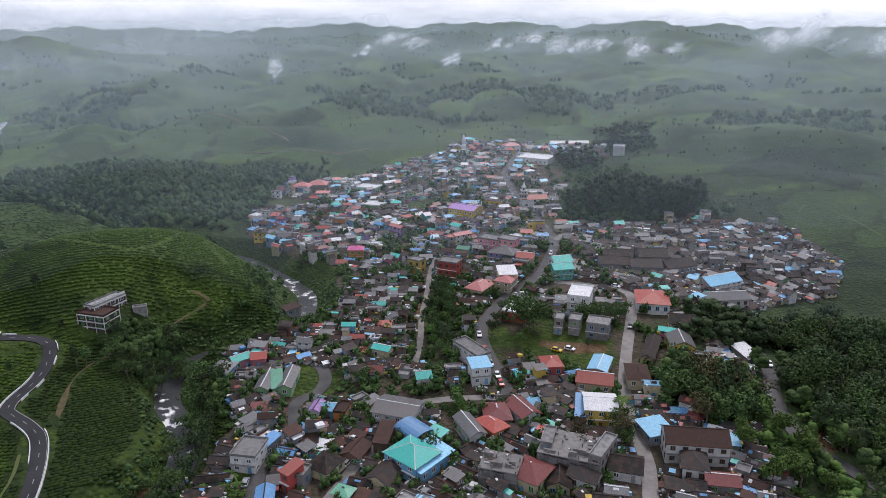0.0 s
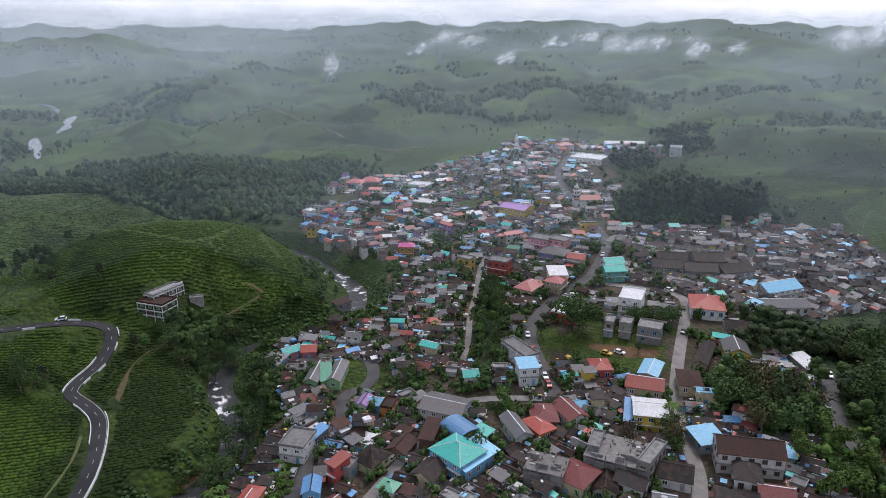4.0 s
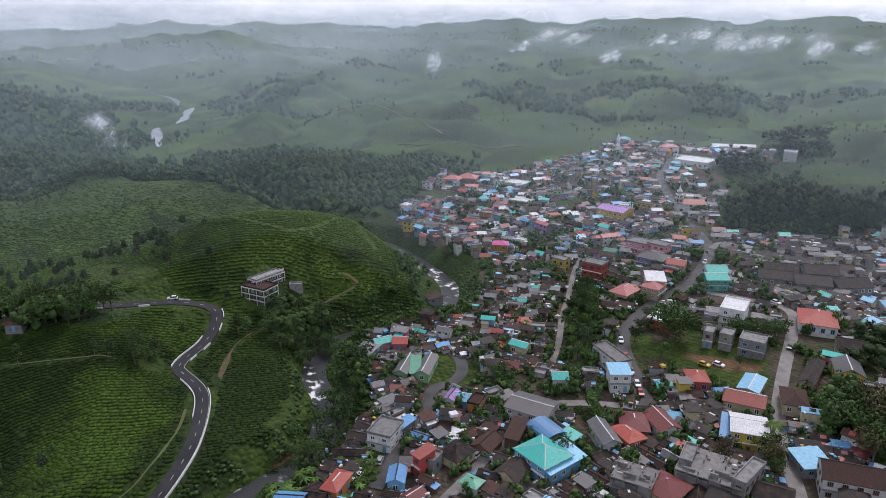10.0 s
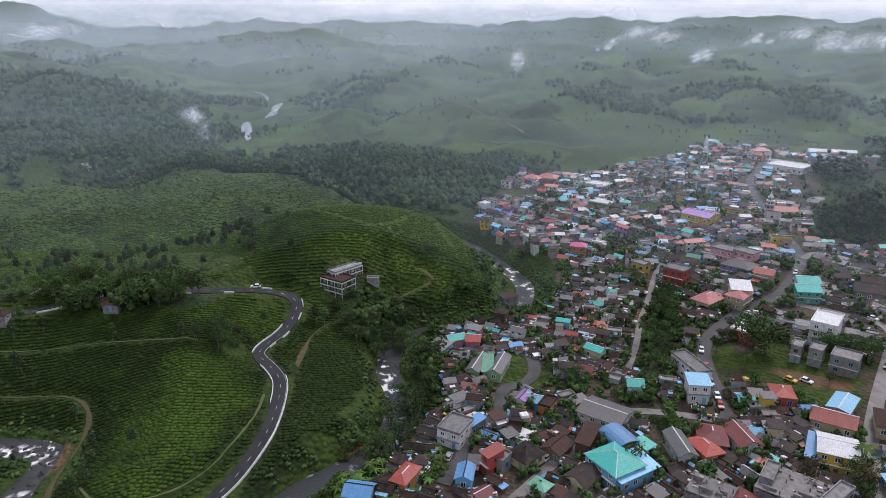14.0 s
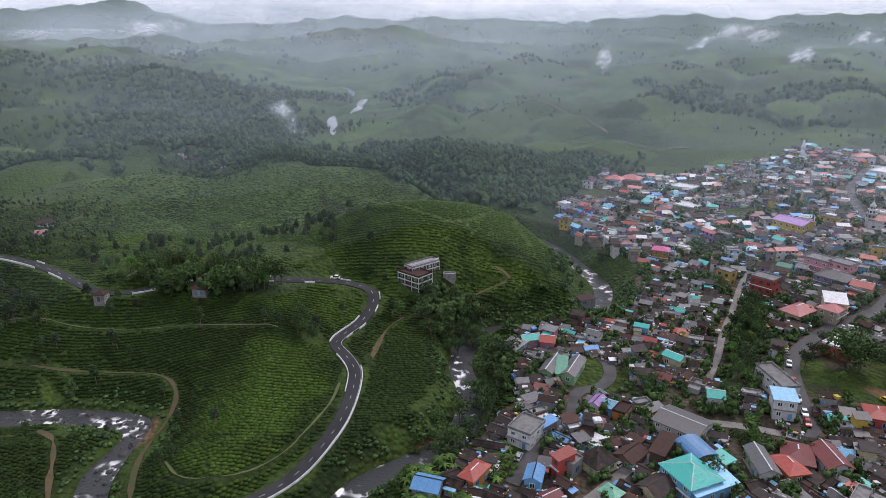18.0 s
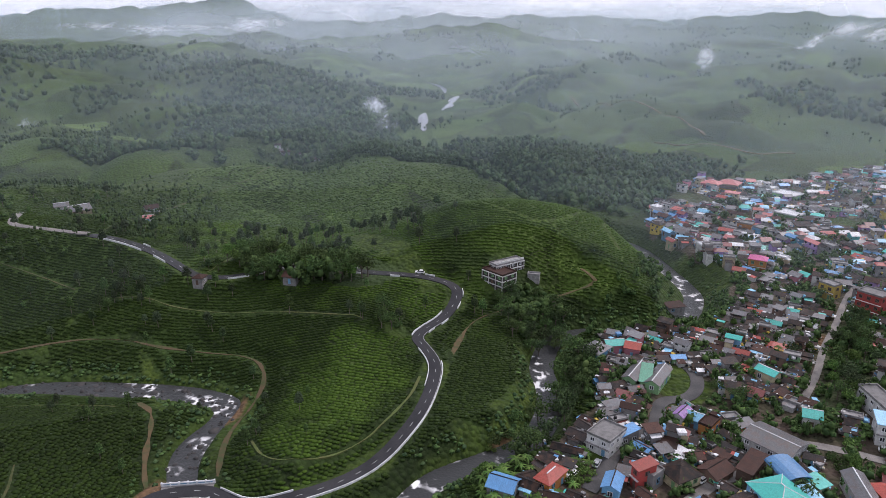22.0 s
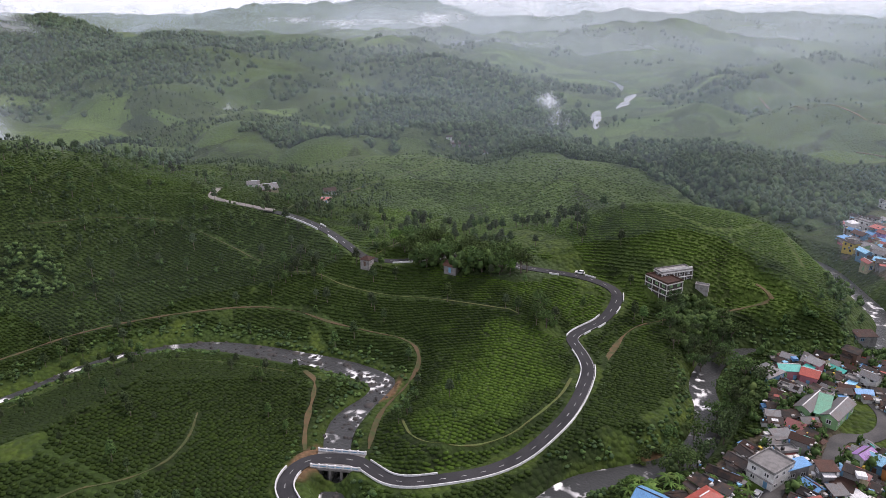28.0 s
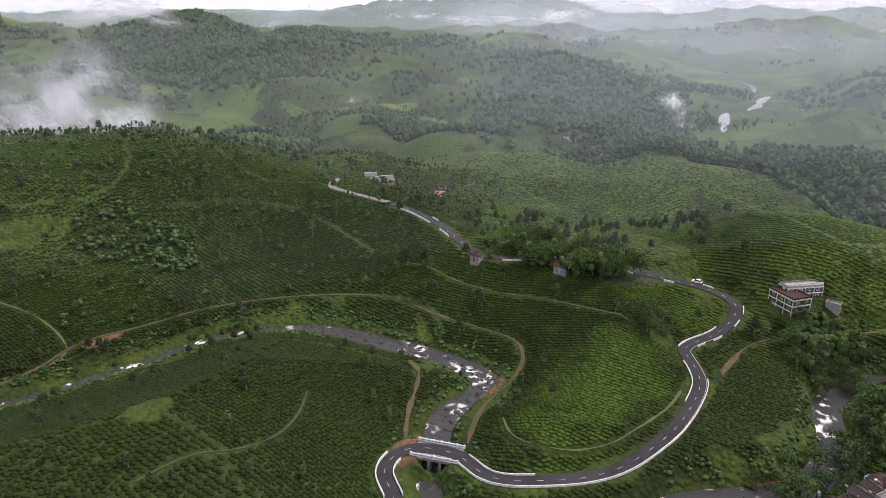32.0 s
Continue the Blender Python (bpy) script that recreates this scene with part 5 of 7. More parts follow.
for k in range(11):
    house(-438 + 6.3 * k + 2 * math.sin(k * 2.1), 398 + 1.9 * k + 3 * math.cos(k * 1.7), 5.0 + k % 3, 3.6, 0.9 + 0.2 * math.sin(k), 2.3, "gable", ("tin", "grey", "tile", "tin")[k % 4], ("white", "cream", "grey")[k % 3], detail=1, label="low estate house in a row behind the tea hill")
house(-343.7, 178.4, 9.7, 7.8, 1.36, 1.9, "gable", "grey", "cream", label="cream bungalow with grey roof in a tea valley")
house(-352.1, 174.2, 6.3, 5.0, 1.14, 1.9, "gable", "grey", "white")
house(-340.7, 216.4, 6.9, 5.5, 1.26, 1.9, "gable", "tile", "white", label="small white cottage with brown roof in the tea")
house(-322.9, 202.8, 4.8, 3.8, 0.86, 1.9, "gable", "pink", "white")

# ---- church tower, far white tower, unfinished frames, cars ----
def tapered(levels, sides=8, turn=0.0):
    """A tower of stacked rings (radius, height)."""
    v = [(r * math.cos(turn + k * math.tau / sides), r * math.sin(turn + k * math.tau / sides), z) for r, z in levels for k in range(sides)]
    n = len(levels)
    f = [tuple(range(sides - 1, -1, -1)), tuple(range((n - 1) * sides, n * sides))]
    f += [(a * sides + k, a * sides + (k + 1) % sides, (a + 1) * sides + (k + 1) % sides, (a + 1) * sides + k) for a in range(n - 1) for k in range(sides)]
    return v, f


def church(x, y):
    ob = tagged(new("church_tower"), "tiered white church tower with a pointed top", "tower")
    ob.matrix_basis = Matrix.Translation((x, y, height(x, y)))
    child("base", mesh_of("base", *box_data(4.6, 4.6, 8.0, 0, 0, -2), WALLS["white"]), ob)
    z = 6.0
    for k, (r, h) in enumerate(((2.5, 2.2), (2.0, 2.0), (1.5, 1.8))):
        child("tier", mesh_of("tier", *tapered([(r, z), (r, z + h), (r * 1.15, z + h + 0.02), (r * 1.15, z + h + 0.25)], 8), WALLS["white"]), ob)
        for a in range(8):
            spin = Matrix.Rotation(a * math.tau / 8 + math.pi / 8, 4, "Z")
            # a near-black box paints the shade of an open arch
            child("arch", mesh_of("arch", *box_data(0.12, r * 0.4, h * 0.6, r * 0.93, 0, z + h * 0.15), BLACK), ob, "dark box standing in for a shaded arch", spin)
        z += h + 0.25
    child("spire", mesh_of("spire", *tapered([(1.2, z), (0.9, z + 0.8), (0.25, z + 2.2), (0.06, z + 3.6)], 8), WALLS["white"]), ob)


church(44.8, 428.0)
house(51.5, 430.0, 16.0, 8.0, 0.1, 5.0, "gable", "red", "white", "church_hall", label="church hall with a red gabled roof", detail=1)


def white_tower(x, y):
    ob = tagged(new("tower"), "pale stepped tower at the far end of town", "tower")
    ob.matrix_basis = Matrix.Translation((x, y, height(x, y)))
    child("shaft", mesh_of("shaft", *tapered([(3.4, -2), (3.2, 6), (2.5, 6.3), (2.6, 9), (1.6, 11), (2.3, 13.5), (1.5, 16), (0.9, 18.5)], 4, math.pi / 4), WHITE), ob)
    child("cornice", mesh_of("cornice", *box_data(5.2, 5.2, 0.5, 0, 0, 4.9), WALLS["cream"]), ob)


white_tower(9.5, 603)


def frame_building(x, y, w, d, turn, storeys, label):
    """A building left as bare columns, beams and slabs."""
    ob = tagged(new("unfinished_building"), label, "building")
    ob.matrix_basis = Matrix.Translation((x, y, height(x, y))) @ Matrix.Rotation(turn, 4, "Z")
    rng = random.Random(5)
    nx, ny = max(2, round(w / 3.2)), max(2, round(d / 3.4))
    for s in range(storeys):
        child("slab", mesh_of("slab", *box_data(w - s * 0.25, d - s * 0.2, 0.28, 0, 0, s * 3.0 + 2.72, 0.05), CONCRETE), ob)
        for i in range(nx + 1):
            for j in range(ny + 1):
                if 0 < i < nx and 0 < j < ny:
                    continue
                px, py = (i / nx - 0.5) * (w - 0.7), (j / ny - 0.5) * (d - 0.7)
                child("column", mesh_of("column", *box_data(0.34, 0.34, 2.73 + (2.6 if s == 0 else 0.0), px, py, s * 3.0 - (2.6 if s == 0 else 0.0)), CONCRETE), ob)
        for i in range(nx):
            if rng.random() < 0.72:
                low = rng.choice((0.9, 2.6))
                child("infill", mesh_of("infill", *box_data(w / nx - 0.5, 0.2, low, ((i + 0.5) / nx - 0.5) * (w - 0.7), -d / 2 + 0.5, s * 3.0 + 0.001), WALLS["grey"]), ob, "rough block infill wall")
    child("core", mesh_of("core", *box_data(w - 2.4, d - 2.2, storeys * 3.0 - 0.4, 0, 0, -1.0), WALLS["grey"]), ob, "dim inner block wall")
    for k in range(5):
        px, py = rng.uniform(-0.4, 0.4) * w, rng.uniform(-0.4, 0.4) * d
        child("parapet", mesh_of("parapet", *box_data(rng.uniform(1.5, 3.5), rng.uniform(0.2, 1.6), rng.uniform(0.5, 1.5), px, py, storeys * 3.0 + 0.002), CONCRETE), ob, "broken concrete upstand")
    for i in range(nx + 1):
        for j in range(ny + 1):
            if rng.random() < 0.8:
                child("column_stub", mesh_of("column_stub", *box_data(0.3, 0.3, rng.uniform(0.4, 1.3), (i / nx - 0.5) * (w - 1.2), (j / ny - 0.5) * (d - 1.1), storeys * 3.0 + 0.003), CONCRETE), ob)
    for k in range(14):
        px, py = rng.uniform(-0.42, 0.42) * w, rng.uniform(-0.42, 0.42) * d
        child("rubble", mesh_of("rubble", *box_data(rng.uniform(0.4, 1.6), rng.uniform(0.3, 1.0), rng.uniform(0.15, 0.5), px, py, storeys * 3.0 + 0.004, 0.05), (CONCRETE, WALLS["brown"], WALLS["white"])[k % 3]), ob, "heap of building rubble")
    BUILT.append((x, y, 0.5 * math.hypot(w, d)))


def car_parts(paint):
    body = [(-2.0, 0.35), (-2.05, 0.75), (-1.6, 0.95), (1.0, 0.98), (1.9, 0.82), (2.05, 0.6), (2.0, 0.35)]
    cabin = [(-1.75, 0.94), (-1.45, 1.42), (0.2, 1.46), (0.95, 0.97)]
    top = [(-1.42, 1.425), (-1.35, 1.5), (0.1, 1.53), (0.2, 1.465)]

    def prism(points, half, inset=0.0):
        n = len(points)
        v = [(x, s * (half - inset * (z - points[0][1])), z) for s in (-1, 1) for x, z in points]
        return v, [tuple(range(n)), tuple(range(2 * n - 1, n - 1, -1))] + [(k, n + k, n + (k + 1) % n, (k + 1) % n) for k in range(n)]

    return mesh_of("body", *prism(body, 0.86), paint), mesh_of("glazing", *prism(cabin, 0.78, 0.18), GLASS), mesh_of("roof", *prism(top, 0.69), paint)


PAINT = {"white": plain("white_car_paint", (0.75, 0.75, 0.75), 0.3, vary=0.05, stain=0.1), "silver": plain("silver_car_paint", (0.42, 0.43, 0.45), 0.3, vary=0.1, stain=0.1), "red": plain("red_car_paint", (0.42, 0.05, 0.03), 0.3, vary=0.1, stain=0.1), "dark": plain("dark_car_paint", (0.05, 0.055, 0.06), 0.3, vary=0.2, stain=0.1), "yellow": plain("yellow_car_paint", (0.65, 0.42, 0.04), 0.35, vary=0.1, stain=0.1)}
WHEEL = mesh_of("wheel", [(0.32 * math.cos(k * math.tau / 10), y, 0.32 * math.sin(k * math.tau / 10)) for y in (-0.1, 0.1) for k in range(10)], [tuple(range(9, -1, -1)), tuple(range(10, 20))] + [(k, (k + 1) % 10, 10 + (k + 1) % 10, 10 + k) for k in range(10)], RUBBER)
CARS = {}
for tint, paint in PAINT.items():
    CARS[tint] = car_parts(paint)


def car(tint, x, y):
    """A parked car, in line with the nearest street."""
    best, turn, lift = 1e9, 0.7, None
    for fine, _a, level, w in GRADED[:2 + len(STREETS)]:
        d = np.hypot(fine[:, 0] - x, fine[:, 1] - y)
        k = min(int(np.argmin(d)), len(fine) - 2)
        if d[k] < best:
            best, turn = d[k], math.atan2(*(fine[k + 1] - fine[k])[::-1])
            lift = float(level[k]) + 0.16 if d[k] < w / 2 + 0.5 else None
    body, glass, roof = CARS[tint]
    ob = tagged(new("car"), f"small {tint} car parked on the wet street" if best < 6 else f"small {tint} car parked on open ground", "car", "parked cars")
    ob.matrix_basis = Matrix.Translation((x, y, lift if lift is not None else height(x, y) + 0.03)) @ Matrix.Rotation(turn if best < 8 else turn + 1.3, 4, "Z")
    child("body", body, ob)
    child("glazing", glass, ob, "dark car windows")
    child("roof", roof, ob)
    for px in (-1.25, 1.3):
        for py in (-0.8, 0.8):
            child("wheel", WHEEL, ob, "", Matrix.Translation((px, py, 0.32)))


PARKED = [
    ("white", 23.6, 156.4),
    ("silver", 20.3, 158.3),
    ("white", -29.8, 168.9),
    ("white", -53.0, 182.9),
    ("white", -55.2, 167.0),
    ("white", 10.1, 207.9),
    ("white", 113.3, 224.5),
    ("white", 112.1, 179.1),
    ("dark", 100.7, 195.6),
    ("dark", 103.8, 203.5),
    ("red", 12.3, 235.0),
    ("white", 12.9, 229.4),
    ("silver", 13.8, 224.2),
    ("white", 15.8, 216.4),
    ("red", 16.7, 211.1),
    ("white", 10.6, 247.0),
    ("white", 27.6, 282.9),
    ("white", 30.2, 284.4),
    ("silver", 27.9, 277.3),
    ("yellow", 33.5, 285.2),
    ("white", 35.4, 280.0),
    ("white", 43.6, 233.7),
    ("yellow", 38.7, 232.8),
    ("dark", 69.7, 250.0),
    ("white", 50.0, 335.1),
    ("silver", 45.0, 311.7),
    ("white", 41.5, 296.0),
    ("white", 44.5, 275.0),
    ("silver", -56.2, 159.5),
    ("white", -59.7, 152.2),
    ("white", -60.5, 149.3),
    ("white", -163.3, 223.8),
    ("white", 24.0, 298.6),
    ("white", 73.4, 291.8),
    ("white", 73.6, 238.3),
    ("white", -21.8, 163.2),
]
frame_building(33.9, 168.3, 17.7, 13.2, -0.35, 2, "long unfinished concrete building with column stubs on its roof")
frame_building(13.5, 161.5, 11.0, 9.0, -0.30, 2, "unfinished building of bare concrete columns and slabs")
for tint, x, y in PARKED:
    car(tint, x, y)

# ---- the crowd of small houses ----
def flat_pieces(pieces, name, keys, mats):
    """One mesh from pieces (points, faces, material key), with a slot for each material."""
    v, f, slot = [], [], []
    for pv, pf, key in pieces:
        n = len(v)
        v += pv
        f += [tuple(i + n for i in face) for face in pf]
        slot += [keys.index(key)] * len(pf)
    me = mesh_of(name, v, f, *[mats[k] for k in keys])
    me.polygons.foreach_set("material_index", np.array(slot, np.int32))
    return me


def moved(data, x, y, z, turn):
    c, s = math.cos(turn), math.sin(turn)
    return [(x + px * c - py * s, y + px * s + py * c, z + pz) for px, py, pz in data[0]], data[1]


TRIM = ["tin", "tin", "tile", "grey", "blue", "sky", "maroon", "tin", "red", "white", "teal", "tin"]
TANK = mesh_of("water_tank", [(r * math.cos(k * math.tau / 10), r * math.sin(k * math.tau / 10), z) for r, z in ((0.5, 0), (0.52, 0.5), (0.5, 0.95), (0.2, 1.12)) for k in range(10)], [tuple(range(9, -1, -1)), tuple(range(30, 40))] + [(a * 10 + k, a * 10 + (k + 1) % 10, a * 10 + 10 + (k + 1) % 10, a * 10 + 10 + k) for a in range(3) for k in range(10)], BLACK)


def added_to(ob, w, d, h, style, rng):
    """What has been built on to a small house: lean-tos, patches of new sheet, a tank."""
    for side in rng.sample((0, 1, 2), rng.choice((0, 1, 1, 2))):
        length, deep, low = rng.uniform(0.45, 0.85) * (w if side == 0 else d), rng.uniform(1.2, 2.2), h * rng.uniform(0.62, 0.82)
        spin = (0.0, math.pi / 2, -math.pi / 2)[side]
        off = d / 2 if side == 0 else w / 2
        at = Matrix.Rotation(spin, 4, "Z") @ Matrix.Translation((rng.uniform(-0.4, 0.4), -off - deep / 2 + 0.02, 0))
        child("annex", mesh_of("annex", *wall_data("shed", length, deep, low, 0.4), WALLS[rng.choice(("grey", "brown", "white", "cream", "blue"))]), ob, "low lean-to wall", at)
        child("annex_roof", mesh_of("annex_roof", *roof_data("shed", length, deep, 0.4, 0.25, 0.08), ROOFS[rng.choice(TRIM)]), ob, "sheet roof of a lean-to", at @ Matrix.Translation((0, 0, low + 0.01)))
    if style == "gable":
        rise = 0.24 * d
        for _ in range(rng.choice((0, 1, 1, 2))):
            long, wide, s = rng.uniform(0.8, 2.0), d / 2 * rng.uniform(0.4, 0.85), rng.choice((-1, 1, -1))
            y = s * d / 4
            at = Matrix.Translation((rng.uniform(-0.3, 0.3) * w, y, h + rise / 2 + 0.2)) @ Matrix.Rotation(-s * math.atan2(rise, d / 2), 4, "X")
            child("roof_patch", mesh_of("roof_patch", *box_data(long, wide, 0.05), ROOFS[rng.choice(TRIM)]), ob, "patch of newer roofing sheet", at)
    elif style == "flat" and rng.random() < 0.7:
        child("water_tank", TANK, ob, "black plastic water tank", Matrix.Translation((rng.uniform(-0.3, 0.3) * w, rng.uniform(-0.3, 0.3) * d, h + 0.22)))


def fill_town():
    """Small dwellings packed between the streets: the near ones stand alone, the far ones are one mass."""
    rng = random.Random(11)
    spots = []
    for _ in range(60000):
        x, y = rng.uniform(-130, 200), rng.uniform(134, 664)
        spots.append((x, y))
    xs, ys = np.array(spots).T
    m = masks(xs, ys)
    ok = inside(xs, ys, TOWN) & (m["grass"] < 0.3) & (patch(xs, ys, LAWNS[:6] + LAWNS[-10:], 0.2, 0.1) < 0.2) & (m["wood"] < 0.4) & (m["clay"] < 0.4)
    # gardens and tree-filled gullies break up the rows
    ok &= ((xs > 60) & (ys > 285) & (ys < 400)) | (ripple(xs, ys, 26, 63) + 0.4 * ripple(xs, ys, 9, 64) < np.where(np.hypot(xs, ys) > 330, 0.36, 0.56))
    xs, ys = xs[ok], ys[ok]
    taken, cell = {}, 12.0

    def near(x, y):
        i, j = int(x // cell), int(y // cell)
        for a in range(i - 1, i + 2):
            for b in range(j - 1, j + 2):
                yield from taken.get((a, b), ())

    for x, y, r in BUILT:
        for dx in (-12, 0, 12) if r > 9 else (0,):
            for dy in (-12, 0, 12) if r > 9 else (0,):
                taken.setdefault((int((x + dx) // cell), int((y + dy) // cell)), []).append((x, y, r * 0.9))
    gap, aim = np.full(len(xs), 1e9), np.zeros(len(xs))
    for fine, _a, _l, w in GRADED[2 : 2 + len(STREETS)]:
        for k in range(0, len(fine) - 3, 3):
            d = np.hypot(xs - fine[k][0], ys - fine[k][1]) - w / 2
            aim = np.where(d < gap, math.atan2(*(fine[k + 3] - fine[k])[::-1]), aim)
            gap = np.minimum(gap, d)
    zs = land(xs, ys)
    singles, mass, placed = 0, [], []
    for k in range(len(xs)):
        x, y, z = float(xs[k]), float(ys[k]), float(zs[k])
        r = math.hypot(x, y)
        far = r > 330
        w, d = (rng.uniform(3.8, 6.6), rng.uniform(3.2, 5.0)) if far else (rng.uniform(3.2, 5.4), rng.uniform(2.6, 3.9))
        if rng.random() < 0.14:
            w *= 1.6
        reach = 0.5 * math.hypot(w, d) * 0.64
        if gap[k] < reach * 1.35 + 0.9 or any(math.hypot(x - a, y - b) < reach + c for a, b, c in near(x, y)):
            continue
        turn = aim[k] if gap[k] < 14 else 0.9 * float(ripple(x, y, 38, 61)) + 0.2
        turn += rng.choice((0, math.pi / 2)) + rng.gauss(0, 0.09)
        while math.cos(turn - math.pi / 2 - math.atan2(-y, -x)) < 0.7:
            turn += math.pi / 2
        old = x > 60 and 290 < y < 400
        if far and not old:
            roof = rng.choice(["tin", "tin", "tile", "grey", "slab", "slab", "tin", "white", "sky", "tile", "red", "pink", "grey", "tile", "maroon", "grey", "white", "slab", "tin", "tin", "slab", "blue", "grey", "teal", "tin", "maroon", "grey"])
            wall = rng.choice(["white", "white", "white", "cream", "cream", "pink", "blue", "teal", "green", "grey", "violet", "white", "grey", "yellow", "white", "grey", "white"])
        elif rng.random() < 0.1:
            roof = rng.choice(["blue", "sky", "teal", "red", "maroon", "grey", "white", "red", "grey"])
            wall = rng.choice(["white", "cream", "blue", "pink", "green", "yellow"])
        else:
            roof = rng.choice(["tin", "tin", "tin", "tin", "tile", "grey", "grey", "tin", "slab", "tin"])
            wall = rng.choice(["white", "cream", "grey", "brown", "brown", "grey", "grey", "brown", "green"])
        two = rng.random() < (0.26 if far and not old else 0.08)
        style = "flat" if roof == "slab" or (roof == "white" and rng.random() < 0.5) else rng.choice(["gable", "gable", "gable", "shed", "hip"] if far else ["gable", "gable", "shed"])
        h = rng.uniform(4.4, 5.6) if two else rng.uniform(1.9, 2.5)
        if style == "flat" and far and rng.random() < 0.16:
            h = rng.uniform(5.5, 7.0)
        over = rng.uniform(0.3, 0.7)
        taken.setdefault((int(x // cell), int(y // cell)), []).append((x, y, reach))
        BUILT.append((x, y, 0.5 * math.hypot(w, d)))
        placed.append((x, y, z, w, d, h))
        if r < 232 and singles < 330:
            BUILT.pop()
            added_to(house(x, y, w, d, turn, h, style, roof, wall, detail=2 if r < 185 else 1, over=over, z=z), w, d, h, style, rng)
            singles += 1
            continue
        rise = {"gable": 0.24, "hip": 0.22, "shed": 0.16, "flat": 0.0}[style] * d + (0.5 if style == "flat" else 0)
        mass.append((*moved(wall_data(style, w, d, h, rise), x, y, z, turn), "w_" + wall))
        mass.append((*moved(roof_data(style, w, d, rise, 0.1 if style == "flat" else over), x, y, z + h + 0.01, turn), "r_" + roof))
        if rng.random() < 0.6:
            # a lower wing beside the house
            lw, ld, lh = w * rng.uniform(0.4, 0.7), rng.uniform(1.6, 2.8), h * rng.uniform(0.6, 0.85)
            c, q = math.cos(turn), math.sin(turn)
            ox, oy = rng.uniform(-0.25, 0.25) * w, -d / 2 - ld / 2 + 0.1
            wx, wy = x + ox * c - oy * q, y + ox * q + oy * c
            mass.append((*moved(wall_data("shed", lw, ld, lh, 0.4), wx, wy, z, turn), "w_" + rng.choice(("white", "grey", "cream", "brown", wall))))
            mass.append((*moved(roof_data("shed", lw, ld, 0.4, 0.25), wx, wy, z + lh + 0.01, turn), "r_" + rng.choice(TRIM)))
        for level in range(max(1, round(h / 2.8))):
            for c in range(max(1, int(w / 2.6))):
                px, py = (c + 0.5) / max(1, int(w / 2.6)) * w - w / 2, -d / 2 - 0.03
                pane = box_data(1.0, 0.08, 1.0, px, py, level * 2.7 + 0.9)
                mass.append((*moved(pane, x, y, z, turn), "glass"))
    mats = {"w_" + k: m for k, m in WALLS.items()} | {"r_" + k: m for k, m in ROOFS.items()} | {"glass": GLASS}
    tagged(new("distant_houses", flat_pieces(mass, "distant_houses", list(mats), mats)), "crowded small houses of the far town with mixed roofs", "houses", kind="stuff")
    # loose sheets, tarpaulins, tanks and laundry on roofs and in yards
    bits, colours = [], ["r_white", "r_blue", "r_sky", "r_grey", "w_white", "w_white", "r_grey", "r_sky", "w_white", "w_grey", "r_tile", "r_tin", "r_white", "w_yellow"]
    for _ in range(19000):
        x, y, z, w, d, h = rng.choice(placed)
        px, py = x + rng.uniform(-0.7, 0.7) * w, y + rng.uniform(-0.7, 0.7) * d
        up = h * rng.uniform(0.2, 1.0)
        size = rng.gammavariate(2.0, 0.36) + 0.25
        bits.append((*moved(box_data(size, size * rng.uniform(0.4, 1.2), rng.uniform(0.12, 0.9)), px, py, z + up, rng.uniform(0, 3)), rng.choice(colours)))
    close = [p for p in placed if math.hypot(p[0], p[1]) < 270]
    for _ in range(9000):
        # tubs, washing and scrap in the yards of the nearer houses
        x, y, z, w, d, h = rng.choice(close)
        a, far_out = rng.uniform(0, math.tau), rng.uniform(0.5, 0.85)
        size = rng.gammavariate(2.0, 0.22) + 0.2
        bits.append((*moved(box_data(size, size * rng.uniform(0.3, 1.0), rng.uniform(0.1, 0.8)), x + math.cos(a) * w * far_out, y + math.sin(a) * d * far_out, z + rng.choice((0, 0, 0.3, 1.5)), a), rng.choice(("w_white", "r_white", "r_grey", "w_grey", "r_blue", "r_sky", "w_white", "r_tin", "w_cream", "r_red", "w_white"))))
    tagged(new("yard_clutter", flat_pieces(bits, "yard_clutter", list(mats), mats)), "loose sheets, tubs and bundles among the houses", "clutter", kind="stuff")
    return placed


PLACED = fill_town()

# ---- trees ----
def clumps(rng, blobs, count, size, flat=0.6):
    """Leaf clumps: small bent leaves of foliage spread over and in rounded masses (x, y, z, radius, height)."""
    v, f = [], []
    weight = [b[3] ** 2 * 1.0 for b in blobs]
    for _ in range(count):
        cx, cy, cz, r, h = rng.choices(blobs, weight)[0]
        while True:
            a = np.array([rng.gauss(0, 1), rng.gauss(0, 1), rng.gauss(0, 1)])
            n = np.linalg.norm(a)
            if n > 1e-3:
                break
        a = a / n * (0.62 + 0.46 * rng.random())
        if a[2] < -0.55:
            a[2] *= 0.4
        c = np.array([cx + a[0] * r, cy + a[1] * r, cz + a[2] * h])
        up = a + np.array([rng.gauss(0, flat), rng.gauss(0, flat), rng.gauss(0.35, flat)])
        up /= np.linalg.norm(up)
        side = np.cross(up, (rng.gauss(0, 1), rng.gauss(0, 1), rng.gauss(0, 1)))
        side /= np.linalg.norm(side) + 1e-6
        other = np.cross(up, side)
        s = size * rng.uniform(0.6, 1.35)
        k = len(v)
        v += [tuple(c - side * s), tuple(c - other * s * 0.7 - up * s * 0.2), tuple(c + side * s), tuple(c + other * s * 0.7 - up * s * 0.2), tuple(c + up * s * 0.35)]
        f += [(k, k + 1, k + 4), (k + 1, k + 2, k + 4), (k + 2, k + 3, k + 4), (k + 3, k, k + 4)]
    return v, f


